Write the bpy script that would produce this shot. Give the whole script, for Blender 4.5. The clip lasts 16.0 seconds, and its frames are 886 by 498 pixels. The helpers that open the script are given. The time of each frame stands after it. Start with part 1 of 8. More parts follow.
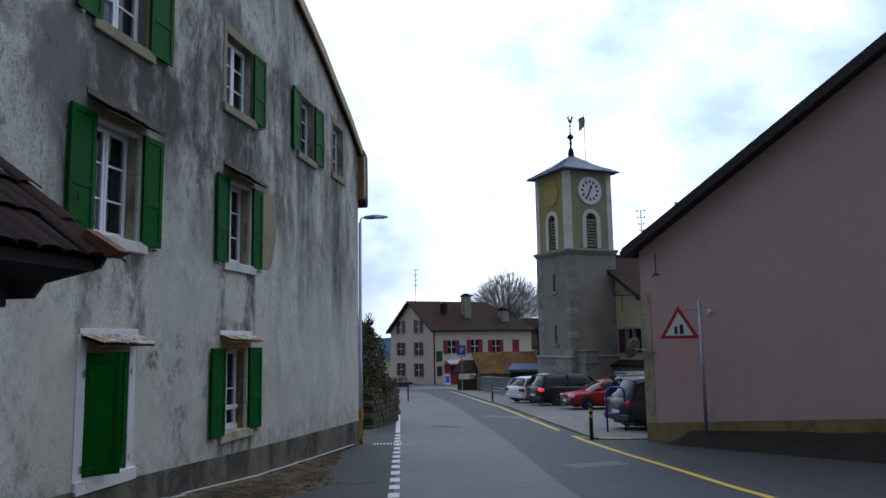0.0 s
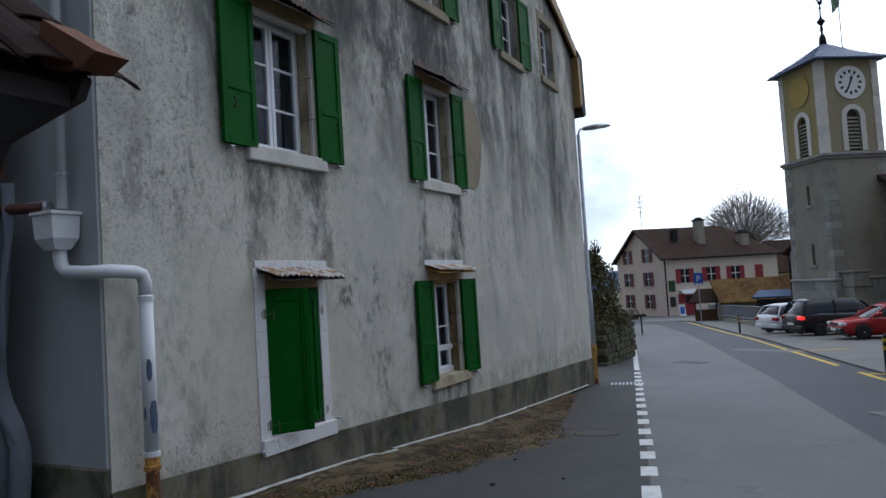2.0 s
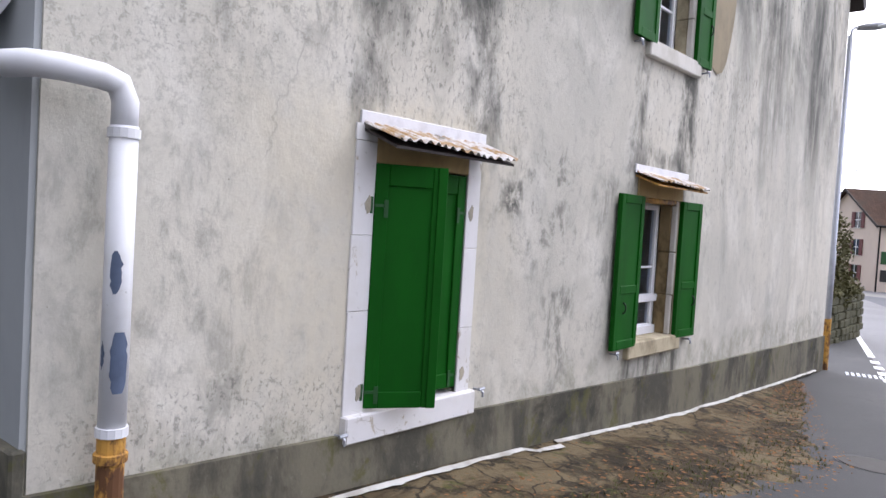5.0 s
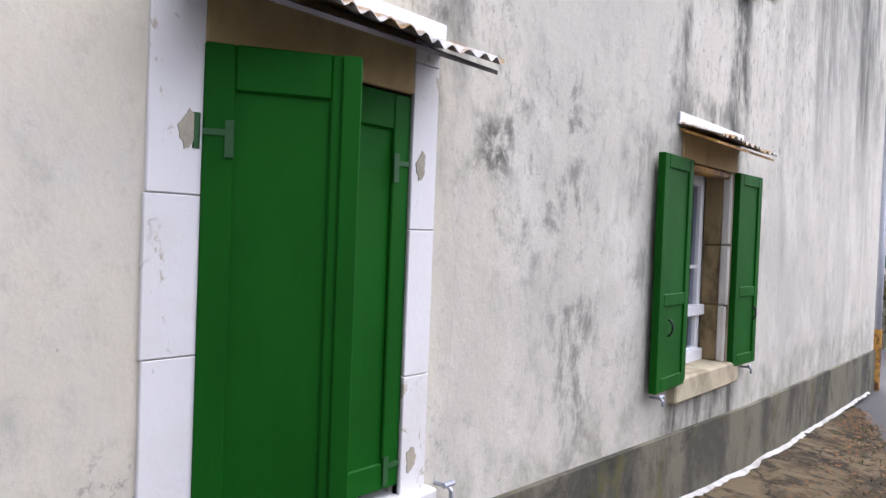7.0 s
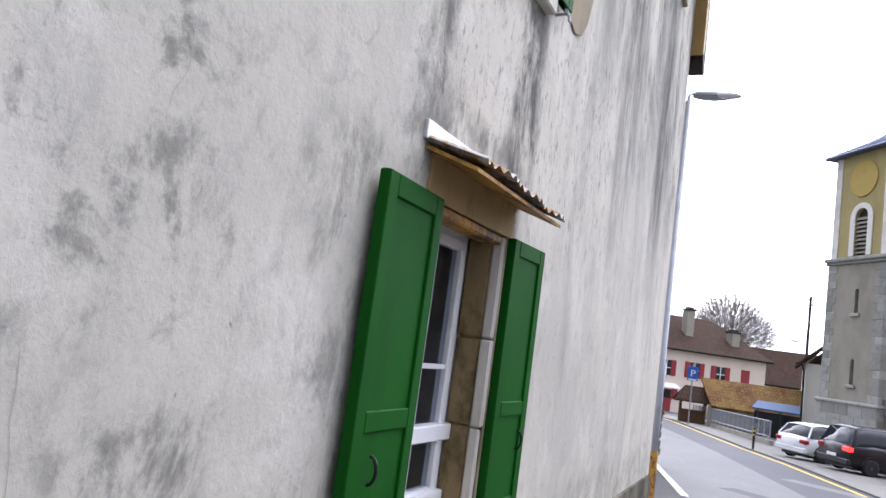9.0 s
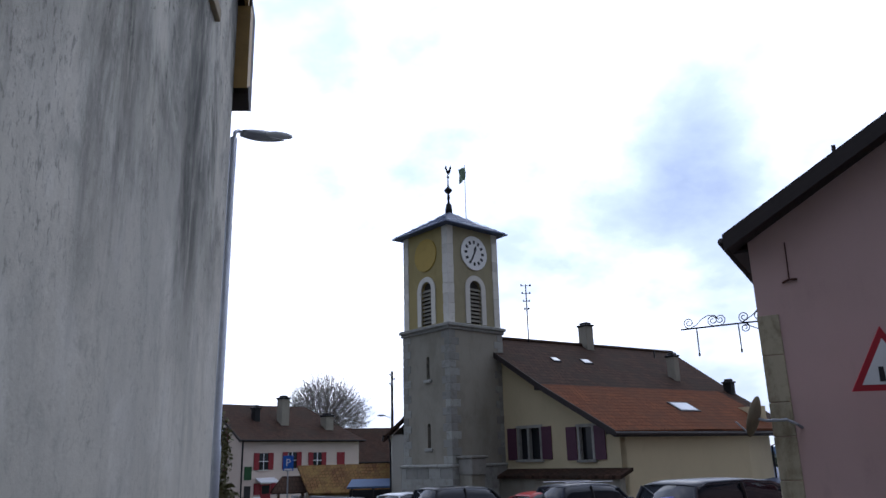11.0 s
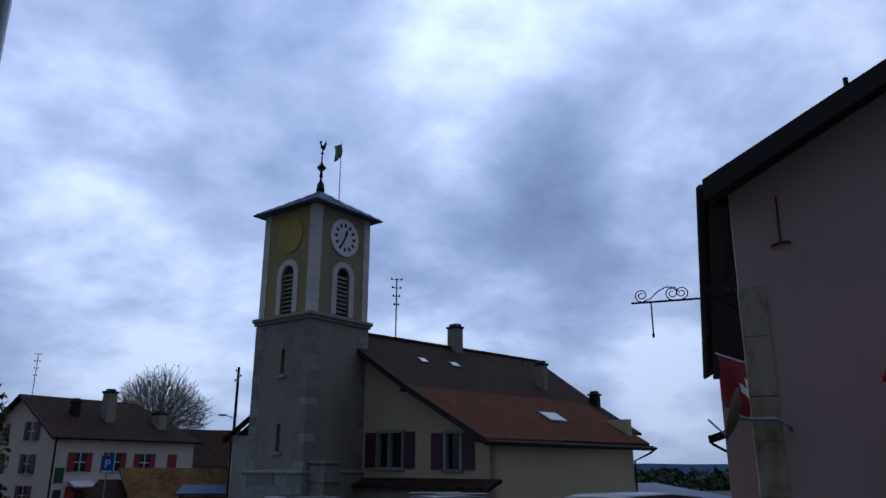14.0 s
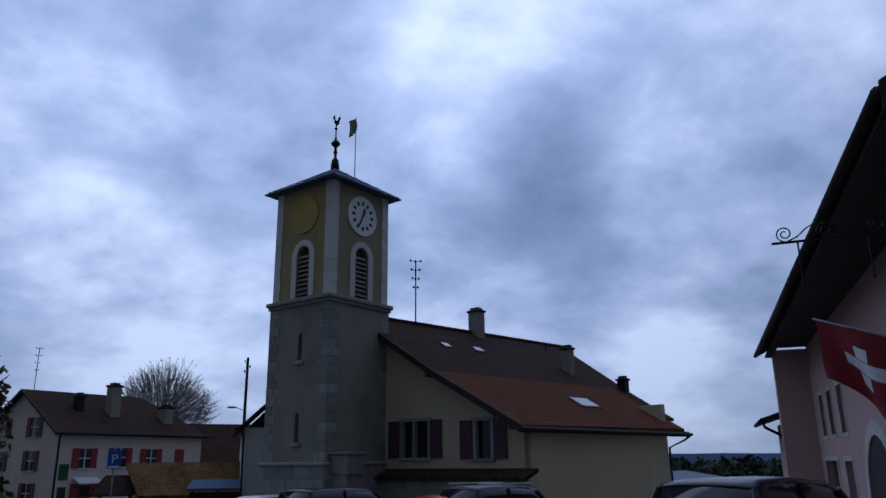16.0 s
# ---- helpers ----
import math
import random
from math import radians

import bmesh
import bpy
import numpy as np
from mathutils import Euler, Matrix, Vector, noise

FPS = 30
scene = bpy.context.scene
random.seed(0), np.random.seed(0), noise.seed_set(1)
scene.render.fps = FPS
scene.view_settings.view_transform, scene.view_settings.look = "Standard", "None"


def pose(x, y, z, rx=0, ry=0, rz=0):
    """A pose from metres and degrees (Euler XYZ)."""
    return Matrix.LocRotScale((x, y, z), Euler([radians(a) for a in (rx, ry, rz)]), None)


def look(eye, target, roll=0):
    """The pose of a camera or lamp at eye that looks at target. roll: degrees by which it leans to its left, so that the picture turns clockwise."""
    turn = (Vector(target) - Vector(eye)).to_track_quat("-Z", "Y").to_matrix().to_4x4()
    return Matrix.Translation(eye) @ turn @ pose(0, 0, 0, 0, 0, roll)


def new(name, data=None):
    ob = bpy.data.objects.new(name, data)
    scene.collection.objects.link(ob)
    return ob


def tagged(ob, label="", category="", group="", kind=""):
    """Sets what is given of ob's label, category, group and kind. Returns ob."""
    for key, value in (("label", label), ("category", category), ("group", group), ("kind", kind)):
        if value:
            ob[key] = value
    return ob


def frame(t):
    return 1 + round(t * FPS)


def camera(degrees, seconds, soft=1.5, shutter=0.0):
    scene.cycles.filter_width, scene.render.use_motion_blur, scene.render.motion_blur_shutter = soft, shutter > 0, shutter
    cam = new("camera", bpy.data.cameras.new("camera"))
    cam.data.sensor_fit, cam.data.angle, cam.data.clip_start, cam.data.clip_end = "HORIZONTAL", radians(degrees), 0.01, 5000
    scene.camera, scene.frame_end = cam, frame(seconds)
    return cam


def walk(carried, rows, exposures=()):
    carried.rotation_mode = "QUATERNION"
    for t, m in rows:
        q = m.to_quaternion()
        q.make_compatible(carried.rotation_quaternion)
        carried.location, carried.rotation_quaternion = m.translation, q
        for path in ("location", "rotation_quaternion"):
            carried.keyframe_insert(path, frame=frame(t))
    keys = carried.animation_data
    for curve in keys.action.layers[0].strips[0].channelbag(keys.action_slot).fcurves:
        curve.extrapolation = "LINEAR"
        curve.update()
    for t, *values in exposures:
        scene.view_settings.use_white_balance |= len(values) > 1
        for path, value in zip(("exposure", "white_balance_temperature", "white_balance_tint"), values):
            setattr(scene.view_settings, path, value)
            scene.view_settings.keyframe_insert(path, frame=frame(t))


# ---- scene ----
cam = camera(61.8, 16.0)
METRES, EYE, TILT, LEAN, TURN = 18.0, 1.7, 0.0, 0.0, 10.7
PATH = [
    (0, (0.009, 0.021, 1.673), (-0.36, 1.97, 1.923), -1.0),
    (0.5, (-0.184, 0.655, 1.561), (-0.672, 2.579, 1.804), -1.3),
    (1, (-0.386, 1.205, 1.556), (-1.054, 3.065, 1.861), -2.6),
    (1.5, (-0.588, 1.721, 1.589), (-1.353, 3.551, 1.847), -2.8),
    (1.6, (-0.624, 1.828, 1.59), (-1.41, 3.653, 1.817), -3.1),
    (2, (-0.776, 2.268, 1.53), (-1.709, 4.034, 1.633), -3.6),
    (2.5, (-1.124, 2.77, 1.442), (-2.223, 4.44, 1.49), -2.3),
    (3, (-1.399, 3.295, 1.37), (-2.54, 4.937, 1.36), -0.5),
    (3.5, (-1.726, 3.752, 1.372), (-2.946, 5.336, 1.311), 1.3),
    (4, (-2.059, 4.148, 1.387), (-3.331, 5.688, 1.285), -0.1),
    (4.5, (-2.357, 4.635, 1.337), (-3.649, 6.16, 1.272), 0.7),
    (4.7, (-2.499, 4.791, 1.332), (-3.803, 6.305, 1.249), 3.6),
    (6.8, (-4.026, 6.716, 1.105), (-5.279, 8.273, 1.034), 0.8),
    (7, (-4.071, 6.926, 1.108), (-5.349, 8.464, 1.068), 2.2),
    (7.5, (-4.236, 7.403, 1.076), (-5.403, 9.027, 1.063), 3.7),
    (8, (-4.41, 7.892, 1.094), (-5.562, 9.526, 1.111), 5.4),
    (8.5, (-4.51, 8.397, 1.11), (-5.592, 10.077, 1.198), 6.2),
    (9, (-4.585, 8.906, 1.086), (-5.44, 10.7, 1.321), 7.8),
    (9.5, (-4.566, 9.512, 1.064), (-5.034, 11.417, 1.454), 7.2),
    (10, (-4.423, 9.944, 1.011), (-4.53, 11.875, 1.521), 4.1),
    (12.3, (-4.234, 12.37, 0.912), (-3.96, 14.272, 1.465), -1.6),
    (12.5, (-4.224, 12.615, 0.91), (-3.934, 14.526, 1.425), -0.4),
    (13, (-4.228, 13.177, 0.881), (-3.866, 15.074, 1.399), -0.9),
    (13.5, (-4.27, 13.751, 0.849), (-3.797, 15.61, 1.415), -2.0),
    (14, (-4.345, 14.388, 0.831), (-3.8, 16.227, 1.398), 0.2),
    (14.5, (-4.457, 14.962, 0.82), (-3.874, 16.784, 1.405), 0.3),
    (15, (-4.53, 15.448, 0.792), (-3.969, 17.282, 1.356), 0.1),
    (15.5, (-4.692, 15.969, 0.748), (-4.098, 17.804, 1.276), -0.6),
    (16, (-4.825, 16.599, 0.711), (-4.276, 18.442, 1.261), -0.6),
]
EXPO = [(0, -0.40, 5850, 2), (1.5, -0.36, 5950, 1), (2.5, 0.1, 6450, 5), (3.5, 0.8, 6750, 10), (4.5, 1.25, 6850, 11), (6.8, 1.6, 6800, 12), (8, 1.65, 6750, 12), (9, 1.45, 6700, 11), (10, 0.7, 6500, 9), (12.3, -1.2, 5350, 8), (13.5, -1.5, 5180, 8), (16, -1.68, 5120, 9)]
walk(cam, [(t, look(eye, target, roll)) for t, eye, target, roll in PATH], EXPO)

# ---- light and sky ----
world = bpy.data.worlds.new("overcast_sky")
scene.world = world
world.use_nodes = True
SUN_EL, SUN_AZ = 44.0, 6.0
wn, wl = world.node_tree.nodes, world.node_tree.links
wn.clear()


def wnode(kind, **kw):
    n = wn.new(kind)
    for k, val in kw.items():
        n.inputs[k].default_value = val
    return n


sky = wn.new("ShaderNodeTexSky")
sky.sky_type, sky.sun_disc = "NISHITA", False
sky.sun_elevation, sky.sun_rotation = radians(SUN_EL), radians(SUN_AZ)
tc = wn.new("ShaderNodeTexCoord")
sep = wn.new("ShaderNodeSeparateXYZ")
wl.new(tc.outputs["Generated"], sep.inputs[0])


def wmath(op, a, b=None, clamp=False):
    n = wn.new("ShaderNodeMath")
    n.operation, n.use_clamp = op, clamp
    for i, s in enumerate((a, b)):
        if s is None:
            continue
        if isinstance(s, (int, float)):
            n.inputs[i].default_value = s
        else:
            wl.new(s, n.inputs[i])
    return n.outputs[0]


zz = wmath("ADD", wmath("MAXIMUM", sep.outputs[2], 0.0), 0.42)
comb = wn.new("ShaderNodeCombineXYZ")
wl.new(wmath("DIVIDE", sep.outputs[0], zz), comb.inputs[0])
wl.new(wmath("DIVIDE", sep.outputs[1], zz), comb.inputs[1])


def wnoise(scale, detail, rough, dist, off):
    n = wnode("ShaderNodeTexNoise", Scale=scale, Detail=detail, Roughness=rough, Distortion=dist)
    m = wn.new("ShaderNodeMapping")
    m.inputs["Location"].default_value = off
    wl.new(comb.outputs[0], m.inputs[0])
    wl.new(m.outputs[0], n.inputs["Vector"])
    return n.outputs["Fac"]


def wramp(fac, stops):
    r = wn.new("ShaderNodeValToRGB")
    els = r.color_ramp.elements
    while len(els) < len(stops):
        els.new(0.5)
    for e, (p, c) in zip(els, stops):
        e.position, e.color = p, (*c, 1)
    wl.new(fac, r.inputs[0])
    return r.outputs[0]


big = wnoise(0.95, 6, 0.52, 0.15, (3.1, 0.7, 0))
fine = wnoise(3.0, 9, 0.55, 0.12, (1.3, 4.2, 2))
puffs = wnoise(6.5, 6, 0.55, 0.1, (7.3, 2.2, 5))
cl = wmath("ADD", wmath("ADD", wmath("MULTIPLY", big, 0.40), wmath("MULTIPLY", fine, 0.42)), wmath("MULTIPLY", puffs, 0.18))


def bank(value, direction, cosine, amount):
    """A thin, brighter (+) or heavy, darker (-) part of the cloud cover round a direction."""
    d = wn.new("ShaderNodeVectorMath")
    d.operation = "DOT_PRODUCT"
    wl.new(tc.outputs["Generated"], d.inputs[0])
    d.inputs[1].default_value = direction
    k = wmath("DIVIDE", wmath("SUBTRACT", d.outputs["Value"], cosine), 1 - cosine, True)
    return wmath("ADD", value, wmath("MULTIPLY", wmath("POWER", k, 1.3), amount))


# lobes set by hand into the cloud brightness, direction by direction
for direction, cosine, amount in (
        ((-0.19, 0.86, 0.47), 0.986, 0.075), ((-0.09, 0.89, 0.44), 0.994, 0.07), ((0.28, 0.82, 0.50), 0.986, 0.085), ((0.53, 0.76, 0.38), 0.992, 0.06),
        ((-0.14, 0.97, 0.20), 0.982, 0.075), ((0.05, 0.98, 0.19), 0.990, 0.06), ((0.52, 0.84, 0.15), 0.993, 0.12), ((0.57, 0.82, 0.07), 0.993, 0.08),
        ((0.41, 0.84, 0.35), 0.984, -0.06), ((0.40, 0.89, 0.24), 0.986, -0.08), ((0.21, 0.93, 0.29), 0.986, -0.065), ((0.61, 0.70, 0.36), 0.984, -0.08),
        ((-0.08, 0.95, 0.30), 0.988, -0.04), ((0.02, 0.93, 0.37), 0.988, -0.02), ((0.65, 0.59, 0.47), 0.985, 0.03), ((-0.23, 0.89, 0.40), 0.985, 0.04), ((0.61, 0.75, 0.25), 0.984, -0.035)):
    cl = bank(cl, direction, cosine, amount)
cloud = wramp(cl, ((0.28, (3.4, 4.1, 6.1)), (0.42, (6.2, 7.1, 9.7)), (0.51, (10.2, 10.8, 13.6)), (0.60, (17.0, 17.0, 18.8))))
lowband = wmath("POWER", wmath("SUBTRACT", 1.0, wmath("MAXIMUM", sep.outputs[2], 0.0), True), 9.0)
lift = wn.new("ShaderNodeMixRGB")
wl.new(wmath("MULTIPLY", lowband, 0.55, True), lift.inputs[0])
wl.new(cloud, lift.inputs[1])
lift.inputs[2].default_value = (11.5, 12.0, 13.4, 1)
# the cloud is brightest round the hidden sun
dot = wn.new("ShaderNodeVectorMath")
dot.operation = "DOT_PRODUCT"
wl.new(tc.outputs["Generated"], dot.inputs[0])
dot.inputs[1].default_value = (math.sin(radians(SUN_AZ)) * math.cos(radians(SUN_EL)), math.cos(radians(SUN_AZ)) * math.cos(radians(SUN_EL)), math.sin(radians(SUN_EL)))
near_sun = wmath("POWER", wmath("ADD", wmath("MULTIPLY", dot.outputs["Value"], 0.5), 0.5, True), 2.4)
glow = wmath("ADD", wmath("MULTIPLY", near_sun, 1.74), 0.07)
lit_cloud = wn.new("ShaderNodeVectorMath")
lit_cloud.operation = "SCALE"
wl.new(lift.outputs[0], lit_cloud.inputs[0])
wl.new(glow, lit_cloud.inputs["Scale"])
mixs = wn.new("ShaderNodeMixRGB")
mixs.inputs[0].default_value = 0.93
wl.new(sky.outputs[0], mixs.inputs[1])
wl.new(lit_cloud.outputs[0], mixs.inputs[2])
bgn = wn.new("ShaderNodeBackground")
bgn.inputs[1].default_value = 0.1
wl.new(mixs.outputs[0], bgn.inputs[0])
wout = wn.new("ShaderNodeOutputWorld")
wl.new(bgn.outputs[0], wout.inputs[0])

sun = new("sun", bpy.data.lights.new("sun", "SUN"))
sun.data.energy, sun.data.angle, sun.data.color = 0.4, radians(40), (1.0, 0.96, 0.9)
_az, _el = radians(SUN_AZ), radians(SUN_EL)
sun.matrix_world = look((0, 0, 40), (-math.sin(_az) * math.cos(_el), -math.cos(_az) * math.cos(_el), 40 - math.sin(_el)))


# ---- materials ----
class Mat:
    """A small builder of node materials on object coordinates."""

    def __init__(self, name, base, rough=0.8, metal=0.0, spec=0.5):
        self.m = bpy.data.materials.new(name)
        self.m.use_nodes = True
        self.n, self.l = self.m.node_tree.nodes, self.m.node_tree.links
        self.b = self.n["Principled BSDF"]
        self.b.inputs["Roughness"].default_value = rough
        self.b.inputs["Metallic"].default_value = metal
        self.b.inputs["Specular IOR Level"].default_value = spec
        self.b.inputs["Base Color"].default_value = (*base, 1)
        rgb = self.n.new("ShaderNodeRGB")
        rgb.outputs[0].default_value = (*base, 1)
        self.col = rgb.outputs[0]
        self.co = self.n.new("ShaderNodeTexCoord").outputs["Object"]
        self.height = None

    def math(self, op, a, b=None, clamp=False):
        n = self.n.new("ShaderNodeMath")
        n.operation, n.use_clamp = op, clamp
        for i, s in enumerate((a, b)):
            if s is None:
                continue
            if isinstance(s, (int, float)):
                n.inputs[i].default_value = s
            else:
                self.l.new(s, n.inputs[i])
        return n.outputs[0]

    def noise(self, scale, detail=5, rough=0.6, stretch=(1, 1, 1), dist=0.0, off=(0, 0, 0)):
        mp = self.n.new("ShaderNodeMapping")
        mp.inputs["Scale"].default_value = stretch
        mp.inputs["Location"].default_value = off
        self.l.new(self.co, mp.inputs[0])
        n = self.n.new("ShaderNodeTexNoise")
        n.inputs["Scale"].default_value, n.inputs["Detail"].default_value = scale, detail
        n.inputs["Roughness"].default_value, n.inputs["Distortion"].default_value = rough, dist
        self.l.new(mp.outputs[0], n.inputs["Vector"])
        return n.outputs["Fac"]

    def voro(self, scale, feature="F1", stretch=(1, 1, 1)):
        mp = self.n.new("ShaderNodeMapping")
        mp.inputs["Scale"].default_value = stretch
        wob = self.n.new("ShaderNodeTexNoise")
        wob.inputs["Scale"].default_value, wob.inputs["Detail"].default_value = 1.7, 6
        self.l.new(self.co, wob.inputs["Vector"])
        add = self.n.new("ShaderNodeVectorMath")
        add.operation = "MULTIPLY_ADD"
        self.l.new(wob.outputs["Color"], add.inputs[0])
        add.inputs[1].default_value = (0.9, 0.9, 0.9)
        self.l.new(self.co, add.inputs[2])
        self.l.new(add.outputs[0], mp.inputs[0])
        n = self.n.new("ShaderNodeTexVoronoi")
        n.feature = feature
        n.inputs["Scale"].default_value = scale
        self.l.new(mp.outputs[0], n.inputs["Vector"])
        return n.outputs[0]

    def step(self, v, lo, hi):
        n = self.n.new("ShaderNodeMapRange")
        n.interpolation_type = "SMOOTHSTEP"
        n.inputs["From Min"].default_value, n.inputs["From Max"].default_value = lo, hi
        self.l.new(v, n.inputs["Value"])
        return n.outputs[0]

    def mix(self, fac, color, amount=1.0, blend="MIX"):
        n = self.n.new("ShaderNodeMixRGB")
        n.blend_type = blend
        if amount != 1.0:
            fac = self.math("MULTIPLY", fac, amount)
        self.l.new(fac, n.inputs[0])
        self.l.new(self.col, n.inputs[1])
        n.inputs[2].default_value = (*color, 1)
        self.col = n.outputs[0]
        return self

    def vary(self, amount=0.15):
        """Piece to piece and island to island variation of value."""
        oi = self.n.new("ShaderNodeObjectInfo").outputs["Random"]
        gi = self.n.new("ShaderNodeNewGeometry").outputs["Random Per Island"]
        s = self.math("FRACT", self.math("ADD", oi, gi))
        hs = self.n.new("ShaderNodeHueSaturation")
        self.l.new(self.math("ADD", self.math("MULTIPLY", s, 2 * amount), 1 - amount), hs.inputs["Value"])
        self.l.new(self.col, hs.inputs["Color"])
        self.col = hs.outputs[0]
        return self

    def bump(self, h, strength=0.3, dist=0.01):
        n = self.n.new("ShaderNodeBump")
        n.inputs["Strength"].default_value, n.inputs["Distance"].default_value = strength, dist
        self.l.new(h, n.inputs["Height"])
        if self.height is not None:
            self.l.new(self.height, n.inputs["Normal"])
        self.height = n.outputs[0]
        self.l.new(n.outputs[0], self.b.inputs["Normal"])
        return self

    def axis(self, i):
        s = self.n.new("ShaderNodeSeparateXYZ")
        self.l.new(self.co, s.inputs[0])
        return s.outputs[i]

    def patch(self, y0, y1, z0, z1, soft_y, soft_z, color, amount, scale=3.0, thr=(0.38, 0.62), stretch=(1, 1, 0.45)):
        """A stain with a ragged outline between y0..y1 and z0..z1 of the object."""
        w = self.noise(2.6, 5, 0.65, (1, 1, 0.6), 0.5, (y0, z1, 3))
        off = self.math("MULTIPLY", self.math("SUBTRACT", w, 0.5), 0.55)
        y = self.math("ADD", self.axis(1), off)
        z = self.math("ADD", self.axis(2), off)
        m = self.math("MULTIPLY", self.step(y, y0 - soft_y, y0 + soft_y), self.step(y, y1 + soft_y, y1 - soft_y))
        m = self.math("MULTIPLY", m, self.step(z, z0 - soft_z, z0 + soft_z))
        m = self.math("MULTIPLY", m, self.step(z, z1 + 0.1, z1 - 0.1))
        g = self.step(self.noise(scale, 8, 0.7, stretch, 0.3, (z0, y1, 1)), *thr)
        return self.mix(self.math("MULTIPLY", m, g), color, amount)

    def done(self):
        self.l.new(self.col, self.b.inputs["Base Color"])
        return self.m


def plain(name, base, rough=0.7, metal=0.0, mottle=0.25, scale=6.0, bump=0.15, grain=60.0, bdist=0.004):
    m = Mat(name, base, rough, metal)
    dark = tuple(c * 0.55 for c in base)
    m.mix(m.step(m.noise(scale, 6, 0.65), 0.42, 0.72), dark, mottle)
    m.mix(m.step(m.noise(scale * 7, 4, 0.6), 0.5, 0.8), tuple(min(1, c * 1.35) for c in base), mottle * 0.6)
    if bump:
        m.bump(m.noise(grain, 4, 0.6), bump, bdist)
    return m.done()


def facade_stucco():
    m = Mat("old_lime_render", (0.565, 0.54, 0.465), 0.93, spec=0.15)
    # broad discolouring and trowelled mottling
    m.mix(m.step(m.noise(0.45, 6, 0.6, (1, 1, 0.8)), 0.40, 0.64), (0.43, 0.42, 0.37), 0.75)
    m.mix(m.step(m.noise(1.5, 7, 0.62, (1, 1, 0.7), 0.4, (4, 2, 1)), 0.48, 0.68), (0.63, 0.61, 0.545), 0.75)
    m.mix(m.step(m.noise(2.4, 8, 0.68, (1, 1, 0.7), 0.6, (1, 9, 4)), 0.50, 0.70), (0.34, 0.335, 0.295), 0.55)
    m.mix(m.step(m.noise(11, 8, 0.72, (1, 1, 0.8), 0.4, (2, 3, 4)), 0.52, 0.68), (0.32, 0.31, 0.27), 0.45)
    # weathered grey of the upper storeys with pale runs and dark lichen
    up = m.step(m.math("ADD", m.axis(2), m.math("MULTIPLY", m.noise(0.5, 5, 0.6), 3.2)), 4.0, 6.2)
    streak = m.step(m.noise(1.7, 6, 0.58, (1, 1, 0.16), 0.8, (2, 7, 0)), 0.48, 0.74)
    m.mix(m.math("MULTIPLY", streak, m.math("ADD", m.math("MULTIPLY", up, 0.75), 0.12)), (0.19, 0.19, 0.17), 0.75)
    far_end = m.step(m.axis(1), 12.6, 14.2)
    runs = m.step(m.noise(2.6, 7, 0.6, (1, 1, 0.12), 0.6, (8, 8, 1)), 0.47, 0.68)
    m.mix(m.math("MULTIPLY", m.math("MULTIPLY", runs, far_end), m.step(m.noise(0.9, 5, 0.6, (1, 1, 0.5), 0.4, (3, 8, 1)), 0.40, 0.62)), (0.27, 0.27, 0.245), 0.62)
    m.mix(m.math("MULTIPLY", up, m.step(m.noise(0.9, 8, 0.66, (1, 1, 0.5), 0.5, (9, 3, 2)), 0.40, 0.60)), (0.115, 0.118, 0.108), 0.82)
    m.mix(m.math("MULTIPLY", up, m.step(m.noise(3.2, 9, 0.72, (1, 1, 0.35), 0.5, (3, 1, 6)), 0.53, 0.64)), (0.50, 0.48, 0.41), 0.60)
    m.mix(m.math("MULTIPLY", up, m.step(m.noise(7.0, 9, 0.76, (1, 1, 0.5), 0.4, (5, 1, 6)), 0.56, 0.62)), (0.060, 0.062, 0.056), 0.60)
    # pitted coarse coat near the corner, fine speckle elsewhere
    coarse = m.math("MULTIPLY", m.step(m.axis(1), 8.1, 7.0), m.step(m.math("ADD", m.axis(2), m.math("MULTIPLY", m.noise(0.8, 4, 0.6), 1.6)), 2.2, 3.4))
    m.mix(m.math("MULTIPLY", coarse, m.step(m.noise(26, 8, 0.78), 0.50, 0.60)), (0.15, 0.148, 0.128), 0.62)
    zone = m.step(m.noise(1.0, 6, 0.65, (1, 1, 0.8), 0.3, (5, 5, 5)), 0.50, 0.66)
    m.mix(m.math("MULTIPLY", zone, m.step(m.noise(12, 9, 0.78), 0.52, 0.64)), (0.22, 0.215, 0.185), 0.55)
    m.mix(m.math("MULTIPLY", zone, m.step(m.noise(46, 6, 0.75), 0.56, 0.66)), (0.12, 0.115, 0.10), 0.55)
    m.mix(m.step(m.noise(17, 5, 0.6, (1, 1, 1), 0, (6, 2, 2)), 0.70, 0.735), (0.14, 0.135, 0.115), 0.6)
    # yellowish bloom round the ground-floor openings
    m.patch(7.2, 9.45, 0.1, 2.0, 0.5, 0.4, (0.60, 0.545, 0.42), 0.55, scale=1.4, thr=(0.34, 0.60), stretch=(1, 1, 0.7))
    dk = (0.072, 0.074, 0.068)
    # grime below the first-floor sills: two runs and a band between them
    m.patch(7.95, 9.15, 2.35, 2.98, 0.10, 0.3, dk, 0.76, scale=4.0, thr=(0.36, 0.64))
    m.patch(7.90, 8.12, 1.85, 2.95, 0.10, 0.3, dk, 0.76, scale=5.0, thr=(0.32, 0.62))
    m.patch(8.95, 9.22, 1.55, 2.95, 0.10, 0.4, dk, 0.83, scale=5.0, thr=(0.32, 0.62))
    m.patch(11.38, 11.60, 1.90, 2.95, 0.08, 0.3, dk, 0.81, scale=5.0, thr=(0.32, 0.60))
    m.patch(12.35, 12.72, 1.15, 2.98, 0.10, 0.6, dk, 0.90, scale=4.0, thr=(0.34, 0.60))
